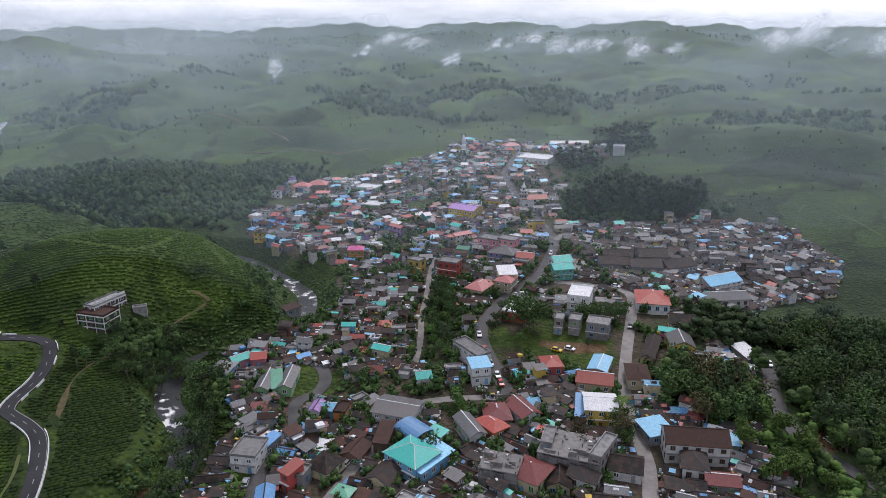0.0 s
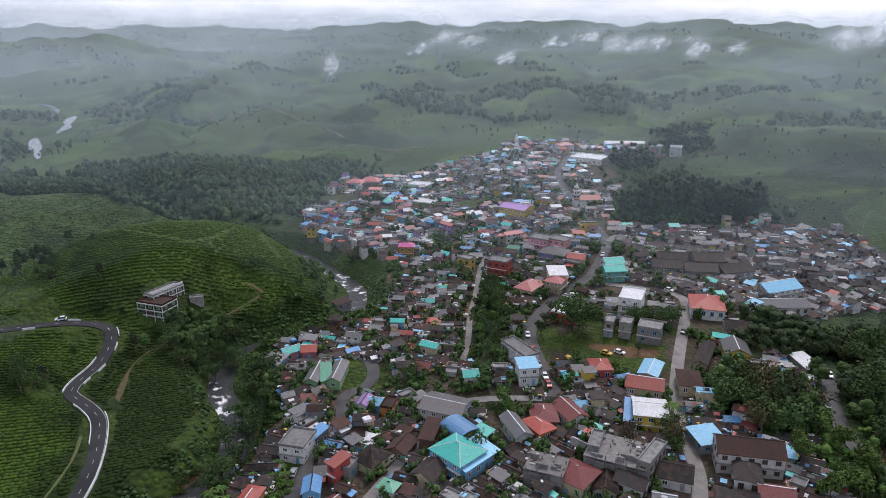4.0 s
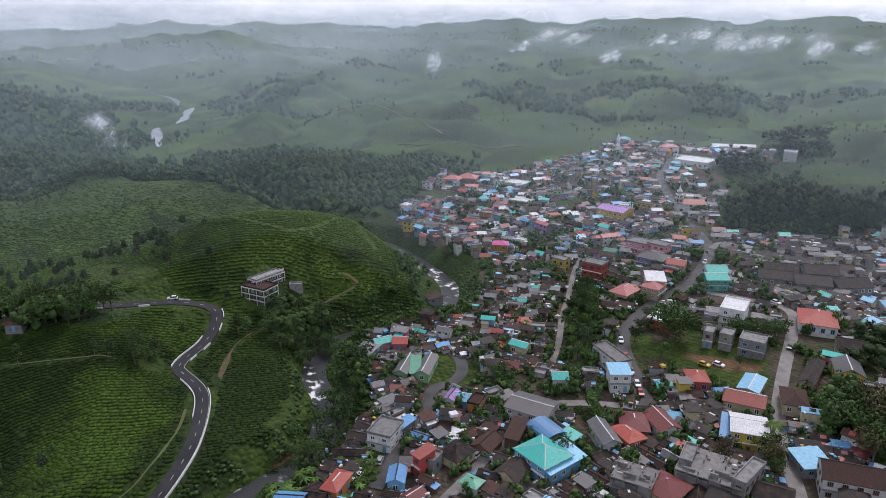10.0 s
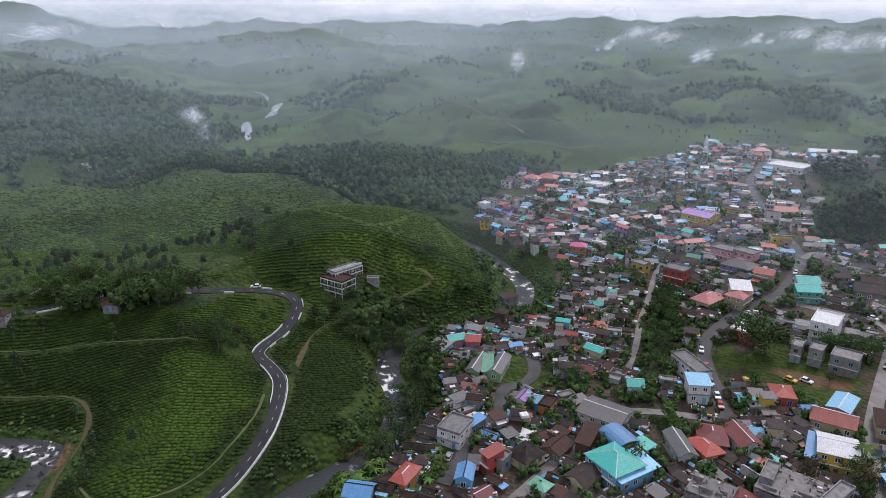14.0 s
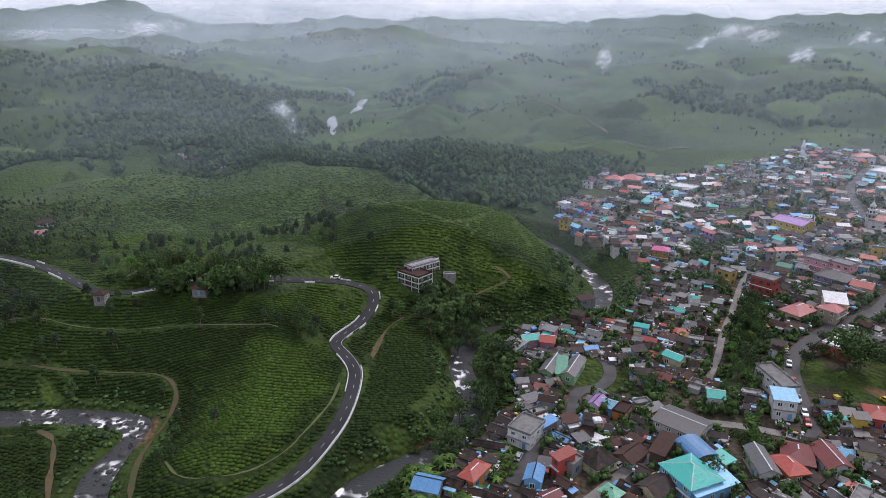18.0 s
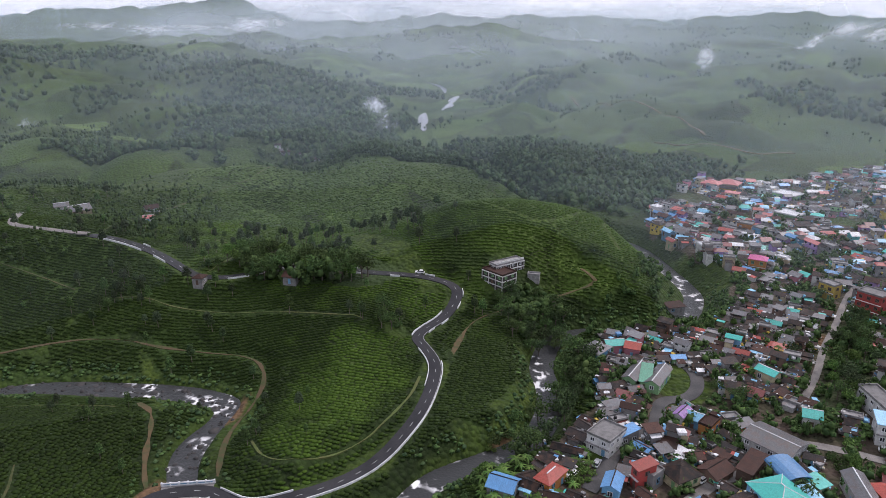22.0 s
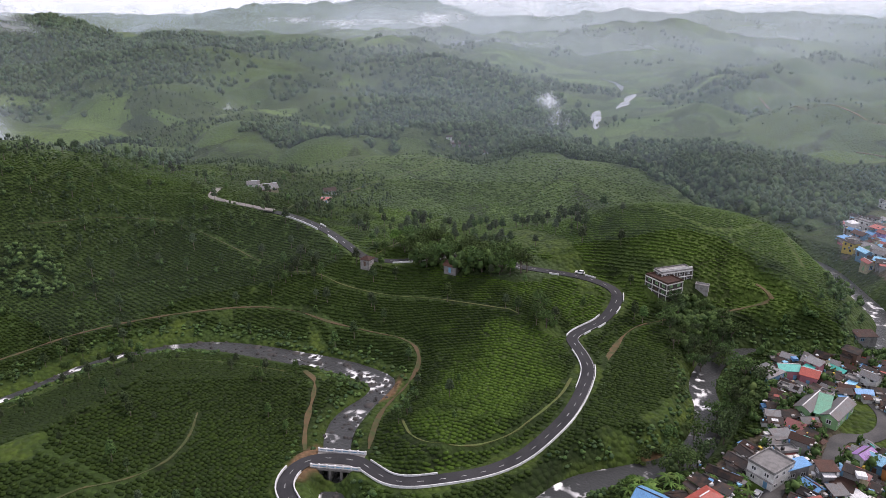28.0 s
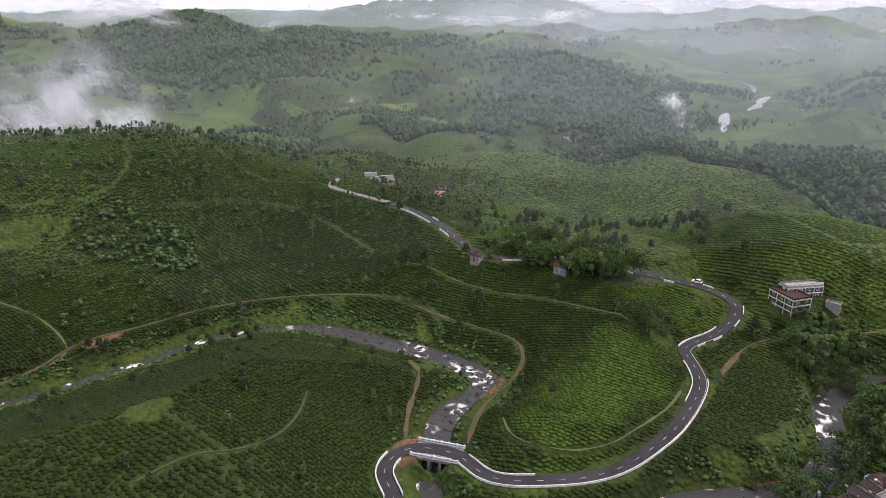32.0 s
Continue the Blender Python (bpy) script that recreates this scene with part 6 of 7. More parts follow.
def limb(a, b, ra, rb, sides=6):
    a, b = np.array(a, float), np.array(b, float)
    t = (b - a) / np.linalg.norm(b - a)
    s = np.cross(t, (0.3, 1, 0.1))
    s /= np.linalg.norm(s)
    o = np.cross(t, s)
    v = [tuple(p + (s * math.cos(k * math.tau / sides) + o * math.sin(k * math.tau / sides)) * r) for p, r in ((a, ra), (b, rb)) for k in range(sides)]
    return v, [tuple(range(sides, 2 * sides))] + [(k, (k + 1) % sides, sides + (k + 1) % sides, sides + k) for k in range(sides)]


def tree_kind(name, seed, leaf, bark, trunk_to, blobs, count, size, girth):
    rng = random.Random(seed)
    wood = [limb((0, 0, -1.0), (0.1, 0.05, trunk_to), girth, girth * 0.55)]
    for cx, cy, cz, r, h in blobs:
        wood.append(limb((0.1 * cx, 0.1 * cy, trunk_to * 0.75), (cx * 0.8, cy * 0.8, cz), girth * 0.45, girth * 0.15, 5))
    return name, mesh_of("trunk", *joined(wood), bark), mesh_of("crown", *clumps(rng, blobs, count, size), leaf)


def round_blobs(seed, n, spread, low, high, r):
    rng = random.Random(seed)
    return [(rng.gauss(0, spread), rng.gauss(0, spread), rng.uniform(low, high), r * rng.uniform(0.7, 1.2), r * rng.uniform(0.6, 0.95)) for _ in range(n)]


KINDS = {}
for k in range(3):
    KINDS[f"broad{k}"] = tree_kind("tree", 100 + k, LEAF[("broad", "dark", "broad")[k]], TRUNK, 4.2, round_blobs(k, 6 + k, 1.9, 4.8, 8.2, 2.5), 380, 0.42, 0.32)
KINDS["fresh"] = tree_kind("tree", 107, LEAF["fresh"], TRUNK, 3.2, round_blobs(7, 6, 1.6, 3.8, 6.6, 2.1), 420, 0.4, 0.26)
KINDS["brown"] = tree_kind("tree", 108, LEAF["brown"], TRUNK, 5.0, round_blobs(8, 7, 2.2, 5.5, 11.0, 2.6), 480, 0.42, 0.36)
for k in range(3):
    KINDS[f"gum{k}"] = tree_kind("tree", 120 + k, LEAF[("gum", "dark", "gum")[k]], PALE_TRUNK, 15.0, [(b[0] * (1.1 - 0.02 * b[2]), b[1] * (1.1 - 0.02 * b[2]), b[2], b[3], b[4] * 1.3) for b in round_blobs(20 + k, 9, 1.7, 9, 24, 2.0)], 400, 0.46, 0.4)
for k in range(3):
    KINDS[f"shade{k}"] = tree_kind("shade_tree", 130 + k, LEAF[("dark", "broad", "gum")[k]], TRUNK, 3.4, [(0.1, 0, 3.9 + j * 1.0, 1.5 - 0.2 * j, 1.1) for j in range(3)], 210, 0.4, 0.16)
for k in range(2):
    KINDS[f"bush{k}"] = tree_kind("bush", 140 + k, LEAF[("fresh", "broad")[k]], TRUNK, 0.8, round_blobs(40 + k, 5, 1.3, 0.7, 1.7, 1.3), 260, 0.36, 0.1)


def palm_mesh(seed, leaves, long, rise, name, mat):
    """Arching fronds from one head."""
    rng = random.Random(seed)
    v, f = [], []
    for k in range(leaves):
        a = k * math.tau / leaves + rng.uniform(-0.2, 0.2)
        droop, size = rng.uniform(0.5, 1.0), long * rng.uniform(0.8, 1.1)
        n = len(v)
        for j in range(5):
            t = j / 4
            r, z, w = size * t, rise + size * (0.55 * t - droop * t * t), 0.34 * long / 3 * math.sin(math.pi * (0.12 + 0.86 * t))
            for s in (-1, 0, 1):
                v.append((math.cos(a) * r - math.sin(a) * w * s, math.sin(a) * r + math.cos(a) * w * s, z - abs(s) * w * 0.5))
        f += [(n + 3 * j + s, n + 3 * j + s + 1, n + 3 * j + s + 4, n + 3 * j + s + 3) for j in range(4) for s in (0, 1)]
    return mesh_of(name, v, f, mat)


KINDS["palm"] = ("palm_tree", mesh_of("trunk", *limb((0, 0, -1), (0.3, 0.1, 7.6), 0.2, 0.13, 7), TRUNK), palm_mesh(1, 16, 3.2, 7.5, "crown", LEAF["fresh"]))
KINDS["banana"] = ("banana_plant", mesh_of("trunk", *limb((0, 0, -0.6), (0.05, 0, 1.9), 0.16, 0.1, 6), LEAF["fresh"]), palm_mesh(2, 9, 2.1, 1.8, "crown", LEAF["fresh"]))
TREE_LABEL = {"tree": "tall leafy tree with an uneven green crown", "shade_tree": "slender pruned shade tree among tea bushes", "bush": "low rounded green bush", "palm_tree": "palm with drooping fronds", "banana_plant": "banana plant with broad torn leaves"}
PLANTED = []


def plant(kind, x, y, scale, rng):
    name, trunk, crown = KINDS[kind]
    ob = tagged(new(name), "tall gum tree with a pale trunk and sparse crown" if kind.startswith("gum") else TREE_LABEL[name], name.replace("_", " "), {"shade_tree": "shade trees in the tea"}.get(name, "trees about the town"))
    ob.matrix_basis = Matrix.Translation((x, y, height(x, y))) @ Matrix.Rotation(rng.uniform(0, math.tau), 4, "Z") @ Matrix.Diagonal((scale * rng.uniform(0.85, 1.2), scale * rng.uniform(0.85, 1.2), scale * rng.uniform(0.9, 1.15), 1))
    child("trunk", trunk, ob)
    child("crown", crown, ob)
    PLANTED.append((x, y))


def clear_of(x, y, margin):
    if any(math.hypot(x - a, y - b) < r * 0.8 + margin for a, b, r in BUILT if abs(x - a) < 14 and abs(y - b) < 14):
        return False
    return all(np.min(np.hypot(fine[:, 0] - x, fine[:, 1] - y)) > w / 2 + margin for fine, _a, _l, w in GRADED)


def grove(seed, count, kinds, oval, low, high, spacing=2.5, margin=1.0):
    """Trees thrown over an oval (x, y, half sizes, turn)."""
    rng = random.Random(seed)
    cx, cy, a, b, turn = oval
    made = []
    for _ in range(count * 14):
        if len(made) >= count:
            break
        r, t = math.sqrt(rng.random()), rng.uniform(0, math.tau)
        u, v = a * r * math.cos(t), b * r * math.sin(t)
        x, y = cx + u * math.cos(turn) - v * math.sin(turn), cy + u * math.sin(turn) + v * math.cos(turn)
        if any(math.hypot(x - p, y - q) < spacing for p, q in made) or not clear_of(x, y, margin):
            continue
        made.append((x, y))
        plant(rng.choice(kinds), x, y, rng.uniform(low, high), rng)


BROAD, GUM, SHADE = ["broad0", "broad1", "broad2"], ["gum0", "gum1", "gum2"], ["shade0", "shade1", "shade2"]
grove(2, 30, BROAD + ["brown"], (82, 196, 10, 16, 0.2), 0.8, 1.25, 3.2)   # round the road junction
grove(3, 44, BROAD, (140, 215, 26, 46, -0.3), 0.9, 1.5, 3.5)
grove(4, 26, BROAD + ["fresh"], (128, 172, 20, 22, 0), 0.7, 1.2, 3.2)
grove(5, 22, BROAD, (-80, 188, 5, 36, 0.08), 0.6, 1.0, 2.6)  # along the town's river
grove(6, 24, BROAD, (-112, 232, 14, 18, 0.2), 0.5, 0.85, 3.0)
grove(7, 24, BROAD + ["fresh"], (-4, 268, 7, 42, 0.04), 0.6, 1.0, 2.8)
grove(8, 4, ["broad0", "broad2"], (30, 250, 4, 3, 0), 1.25, 1.45, 2.0)
grove(9, 7, BROAD + ["fresh"], (62, 258, 12, 7, 0), 0.55, 0.85, 3.0)
grove(11, 32, ["broad0", "broad2", "fresh"], (-200, 196, 26, 9, 0.5), 0.9, 1.25, 2.6)      # round the bungalow on the hill
grove(12, 16, ["broad0", "broad2", "fresh"], (-228, 192, 14, 10, 0.3), 0.8, 1.2, 3.0)
grove(13, 22, ["banana"], (-70, 138, 10, 12, 0.4), 0.9, 1.4, 1.6, 0.3)
grove(14, 16, ["banana", "bush0"], (-62, 152, 6, 12, 0.2), 0.8, 1.2, 1.6, 0.3)
grove(15, 34, ["bush0", "bush1", "fresh"], (92, 172, 13, 22, 0.3), 0.7, 1.3, 1.8, 0.3)
grove(16, 26, ["bush0", "bush1"], (10, 188, 56, 34, 0), 0.6, 1.1, 2.0, 0.2)
grove(17, 40, ["broad0", "fresh", "broad1", "palm"], (0, 250, 70, 80, 0), 0.4, 0.7, 4.0, 0.3)
grove(19, 30, SHADE + ["bush1"], (-262, 35, 8, 70, 0.06), 0.6, 1.0, 2.4, 0.2)
grove(22, 7, ["brown", "palm", "broad2"], (47, 181, 12, 10, 0.2), 0.7, 1.0, 3.0)
grove(23, 6, ["broad0", "bush1"], (-150, 187, 9, 6, 0.5), 0.5, 0.8, 3.0, 0.4)
grove(24, 14, ["bush0", "bush1"], (-84, 150, 5, 24, 0.2), 0.6, 1.0, 2.0, 0.2)


def lump(rng, cx, cy, cz, r, h):
    """One uneven leafy mass: a twenty-sided body, each face broken into four and pushed in and out."""
    g = (1 + 5**0.5) / 2
    v = [Vector(c).normalized() for c in ((-1, g, 0), (1, g, 0), (-1, -g, 0), (1, -g, 0), (0, -1, g), (0, 1, g), (0, -1, -g), (0, 1, -g), (g, 0, -1), (g, 0, 1), (-g, 0, -1), (-g, 0, 1))]
    f = [(0, 11, 5), (0, 5, 1), (0, 1, 7), (0, 7, 10), (0, 10, 11), (1, 5, 9), (5, 11, 4), (11, 10, 2), (10, 7, 6), (7, 1, 8), (3, 9, 4), (3, 4, 2), (3, 2, 6), (3, 6, 8), (3, 8, 9), (4, 9, 5), (2, 4, 11), (6, 2, 10), (8, 6, 7), (9, 8, 1)]
    mid, split = {}, []
    for a, b, c in f:
        m = []
        for p, q in ((a, b), (b, c), (c, a)):
            key = (min(p, q), max(p, q))
            if key not in mid:
                mid[key] = len(v)
                v.append((v[p] + v[q]).normalized())
            m.append(mid[key])
        split += [(a, m[0], m[2]), (b, m[1], m[0]), (c, m[2], m[1]), (m[0], m[1], m[2])]
    out = []
    for p in v:
        k = rng.uniform(0.72, 1.2)
        out.append((cx + p.x * r * k, cy + p.y * r * k, cz + p.z * h * k))
    return out, split


def crown_of(rng, lumps, flakes, size):
    """A far tree's crown: uneven masses with loose leaf clumps standing out of them."""
    parts = [lump(rng, *b) for b in lumps]
    t = clumps(rng, [(b[0], b[1], b[2], b[3] * 1.12, b[4] * 1.12) for b in lumps], flakes, size)
    parts.append((t[0], [f for k in range(0, len(t[0]), 5) for f in ((k, k + 1, k + 2), (k, k + 2, k + 3))]))
    return joined(parts)


def thicket(seed, count, leaf, oval, low, high, tall, name, label, margin=1.0, clump=40, size=0.75):
    """A wood too dense to count, as one mass."""
    rng = np.random.default_rng(seed)
    rnd = random.Random(seed)
    cx, cy, a, b, turn = oval
    r, t = np.sqrt(rng.random(count * 3)), rng.uniform(0, math.tau, count * 3)
    u, v = a * r * np.cos(t), b * r * np.sin(t)
    x, y = cx + u * math.cos(turn) - v * math.sin(turn), cy + u * math.sin(turn) + v * math.cos(turn)
    free = np.ones(len(x), bool)
    for hx, hy, hr in BUILT:
        if abs(hx - cx) < max(a, b) + 15 and abs(hy - cy) < max(a, b) + 15:
            free &= np.hypot(x - hx, y - hy) > hr * 0.75 + margin
    for fine, _a, _l, w in GRADED:
        d, _ = line_distance(x, y, fine[::3].tolist())
        free &= d > w / 2 + max(margin, 1.0)
    if name == "yard_trees":
        free &= patch(x, y, LAWNS, 0.2, 0.1) < 0.3
    for points, *_ in RIVERS[:2]:
        d, _ = line_distance(x, y, points)
        free &= d > 8.5
    x, y = x[free][:count], y[free][:count]
    if not len(x):
        return
    top = 9.0 * tall
    blobs = [(rnd.gauss(0, 1.3), rnd.gauss(0, 1.3), rnd.uniform(0.3, 1.0) * top, rnd.uniform(1.5, 2.4), rnd.uniform(1.3, 2.2)) for _ in range(6 + int(2 * tall))]
    leaves = clumps(rnd, blobs, clump, size)
    t = joined([leaves, *[lump(rnd, bx, by, bz, br * 0.85, bh * 0.85) for bx, by, bz, br, bh in blobs[:4]]])
    spots = np.column_stack([x, y, land(x, y) - 0.4, rng.uniform(0, 6.28, len(x)), rng.uniform(low, high, len(x)), rng.uniform(low, high, len(x))])
    tagged(new(name, stuff_mesh(name, t, spots, LEAF[leaf])), label, "woodland", kind="stuff")


def in_tea(x, y):
    m = masks(x, y)
    return (m["grass"] < 0.3) & (m["wood"] < 0.3) & (m["town"] < 0.3) & (m["clay"] < 0.3) & ~inside(x, y, TOWN)


def tea_shade():
    """Shade trees dotted over the tea, thicker along the hill road."""
    rng = random.Random(31)
    for count, (b0, b1), (r0, r1) in ((60, (46, 92), (150, 240)), (70, (30, 92), (240, 330)), (120, (36, 62), (285, 360)), (60, (60, 92), (330, 430))):
        b, r = np.array([rng.uniform(b0, b1) for _ in range(count * 3)]), np.array([rng.uniform(r0, r1) for _ in range(count * 3)])
        x, y = -np.sin(np.radians(b)) * r, np.cos(np.radians(b)) * r
        ok, made = in_tea(x, y), 0
        for k in np.nonzero(ok)[0]:
            if made < count and clear_of(float(x[k]), float(y[k]), 0.6):
                plant(rng.choice(SHADE), float(x[k]), float(y[k]), rng.uniform(0.45, 0.85) if r1 < 260 else rng.uniform(0.7, 1.15), rng)
                made += 1


tea_shade()



def stuff_mesh(name, template, spots, mat):
    """Many copies of one template (points, triangles) in a single mesh; spots: x, y, z, turn, width, height."""
    tv, tf = np.array(template[0], float), np.array(template[1])
    s = np.array(spots)
    c, n = np.cos(s[:, 3]), np.sin(s[:, 3])
    x = (tv[None, :, 0] * c[:, None] - tv[None, :, 1] * n[:, None]) * s[:, 4:5] + s[:, 0:1]
    y = (tv[None, :, 0] * n[:, None] + tv[None, :, 1] * c[:, None]) * s[:, 4:5] + s[:, 1:2]
    z = tv[None, :, 2] * s[:, 5:6] + s[:, 2:3]
    v = np.stack([x, y, z], -1).reshape(-1, 3)
    f = (tf[None] + (np.arange(len(s)) * len(tv))[:, None, None]).reshape(-1, tf.shape[1])
    me = bpy.data.meshes.new(name)
    me.vertices.add(len(v))
    me.vertices.foreach_set("co", v.astype(np.float32).ravel())
    me.loops.add(f.size)
    me.loops.foreach_set("vertex_index", f.astype(np.int32).ravel())
    me.polygons.add(len(f))
    me.polygons.foreach_set("loop_start", np.arange(0, f.size, f.shape[1], dtype=np.int32))
    me.materials.append(mat)
    me.update(calc_edges=True)
    return me


def far_woods():
    rng = np.random.default_rng(5)
    n = 120000
    b, r = np.radians(rng.uniform(-40, 97, n)), rng.uniform(330**0.5, 2600**0.5, n) ** 2
    x, y = -np.sin(b) * r, np.cos(b) * r
    # the woods on the tall hill stand closer
    bx, by = polar(75, 1250)
    x, y = np.r_[bx + rng.normal(0, 170, 16000), x], np.r_[by + rng.normal(0, 170, 16000), y]
    r = np.hypot(x, y)
    m = masks(x, y)
    keep = (m["wood"] > 0.45) & ~inside(x, y, TOWN) & (rng.random(len(x)) < np.where(np.arange(len(x)) < 16000, 0.35, np.clip(800 / r, 0.14, 0.95)))
    x, y = x[keep], y[keep]
    sight = np.hypot(x, y)
    open_water = np.zeros(len(x), bool)
    for points in REACHES:
        for px, py in refine(points, 6.0)[0]:
            # the banks stay bare on the side towards the town
            back = math.hypot(px, py) - sight
            aside = np.abs(x * py - y * px) / math.hypot(px, py)
            open_water |= (back > -9) & (back < 75) & (aside < 9)
    x, y, sight = x[~open_water], y[~open_water], sight[~open_water]
    z = land(x, y)
    kind = rng.integers(0, 3, len(x))
    for k in range(3):
        rnd = random.Random(200 + k)
        near = crown_of(rnd, [(rnd.gauss(0, 0.5), rnd.gauss(0, 0.5), 3.4, 2.1, 2.3), (rnd.gauss(0, 1.4), rnd.gauss(0, 1.4), 4.7 + 0.4 * k, 1.7, 1.5)], 40, 0.5)
        far = joined([lump(rnd, 0, 0, 3.6, 2.7, 3.2)])
        for t, chosen, high in ((near, np.nonzero((kind == k) & (sight < 760))[0][:2300], 1.0), (far, np.nonzero((kind == k) & (sight >= 760))[0][:4200], 1.1)):
            c = len(chosen)
            spots = np.column_stack([x[chosen], y[chosen], z[chosen] - 0.6, rng.uniform(0, 6.28, c), rng.uniform(0.7, 1.3, c), rng.uniform(0.7, 1.4, c) * high])
            tagged(new("woodland", stuff_mesh("woodland", t, spots, LEAF["far"])), "dense dark woodland on misty slopes", "woodland", kind="stuff")
    # shade trees too far to count
    n = 30000
    b, r = np.radians(rng.uniform(-40, 97, n)), rng.uniform(330**0.5, 1300**0.5, n) ** 2
    x, y = -np.sin(b) * r, np.cos(b) * r
    keep = in_tea(x, y) & (ripple(x, y, 70, 71) > -0.1) & (rng.random(n) < np.where(np.degrees(b) > 34, np.where((np.degrees(b) > 62) & (r < 520), 0.7, 1.0), 0.12)) & (r < np.where(np.degrees(b) > 52, 1250, 900))
    x, y = x[keep][:4600], y[keep][:4600]
    rnd = random.Random(210)
    t = crown_of(rnd, [(0, 0, 4.6, 0.95, 1.5)], 8, 0.4)
    trunk = limb((0, 0, -0.5), (0, 0, 3.6), 0.16, 0.1, 4)
    t = joined([t, (trunk[0], [(a, b, c) for a, b, c, d in trunk[1]] + [(a, c, d) for a, b, c, d in trunk[1]])])
    near = np.where(np.hypot(x, y) < 560, 0.68, 1.0)
    spots = np.column_stack([x, y, land(x, y), rng.uniform(0, 6.28, len(x)), rng.uniform(0.7, 1.2, len(x)) * near, rng.uniform(0.6, 1.2, len(x)) * near])
    tagged(new("shade_trees", stuff_mesh("shade_trees", t, spots, LEAF["far"])), "far shade trees dotted over tea slopes", "trees", kind="stuff")


far_woods()
thicket(301, 120, "gum", (109, 408, 44, 16, 0.05), 0.65, 1.1, 2.3, "gum_wood", "tall dense wood of gum trees beyond the market", clump=190, size=0.6)
thicket(302, 60, "dark", (109, 408, 45, 18, 0.05), 0.6, 0.95, 2.0, "gum_wood", "tall dense wood of gum trees beyond the market", clump=120, size=0.8)
thicket(303, 150, "dark", (146, 210, 40, 62, -0.2), 0.8, 1.4, 0.95, "ravine_wood", "dark leafy wood filling the ravine", clump=90, size=0.6)
thicket(304, 130, "broad", (140, 200, 44, 66, -0.2), 0.6, 1.2, 0.8, "ravine_wood", "leafy wood filling the ravine", clump=90, size=0.55)
thicket(305, 70, "fresh", (110, 180, 24, 34, 0.2), 0.4, 0.8, 0.6, "thicket", "bright green scrub on the bank", clump=70, size=0.6)
thicket(306, 50, "broad", (-80, 186, 5, 36, 0.08), 0.5, 0.9, 0.7, "riverside_trees", "leafy riverside trees", clump=80, size=0.55, margin=2.0)
thicket(307, 80, "broad", (-112, 236, 14, 14, 0.2), 0.4, 0.7, 0.6, "thicket", "dark trees on the tea slope", clump=80, size=0.55)
thicket(319, 26, "gum", (140, 594, 30, 12, 0.3), 0.8, 1.2, 2.2, "gum_wood", "tall gum trees behind the far houses", clump=120, size=0.7)
thicket(308, 22, "gum", (96, 545, 14, 30, 0.1), 0.6, 1.0, 2.0, "gum_wood", "tall gum trees by the school", clump=120, size=0.8)
thicket(316, 22, "broad", (-202, 195, 30, 10, 0.5), 0.7, 1.2, 0.95, "thicket", "dark trees round a bungalow on the hill road", clump=90, size=0.55)
thicket(318, 45, "broad", (84, 202, 14, 19, 0.1), 0.8, 1.25, 0.95, "ravine_wood", "dark leafy trees beside the lane", clump=110, size=0.5)
thicket(317, 60, "dark", (102, 246, 18, 14, 0), 0.7, 1.2, 0.9, "ravine_wood", "dark leafy wood beside the market", clump=90, size=0.6)
thicket(309, 190, "broad", (-345, 60, 75, 120, 0), 0.25, 0.6, 0.8, "thicket", "dark trees scattered on a tea hillside", clump=60, size=0.6)
thicket(320, 90, "broad", (-322, 42, 26, 16, 0.9), 0.35, 0.7, 0.8, "thicket", "dark trees clustered on a tea hillside", clump=60, size=0.55)
thicket(310, 700, "broad", (0, 270, 95, 125, 0), 0.35, 0.8, 0.75, "yard_trees", "small trees and garden shrubs between houses", clump=60, size=0.8, margin=-0.6)
thicket(311, 300, "broad", (-5, 245, 80, 105, 0), 0.25, 0.6, 0.6, "yard_trees", "banana plants and garden shrubs between houses", clump=50, size=0.9, margin=-0.6)
thicket(312, 300, "broad", (20, 450, 120, 160, 0), 0.5, 1.0, 0.8, "yard_trees", "dark trees standing between far houses", clump=70, size=0.8, margin=-0.3)
thicket(313, 160, "far", (-250, 440, 130, 36, 0.5), 0.7, 1.2, 0.95, "woodland", "dark wood in the valley behind the tea hill", clump=80, size=0.8)
thicket(315, 60, "fresh", (6, 152, 14, 5, 0.1), 0.3, 0.5, 0.5, "thicket", "bright green bushes on a bank", clump=90, size=0.5)


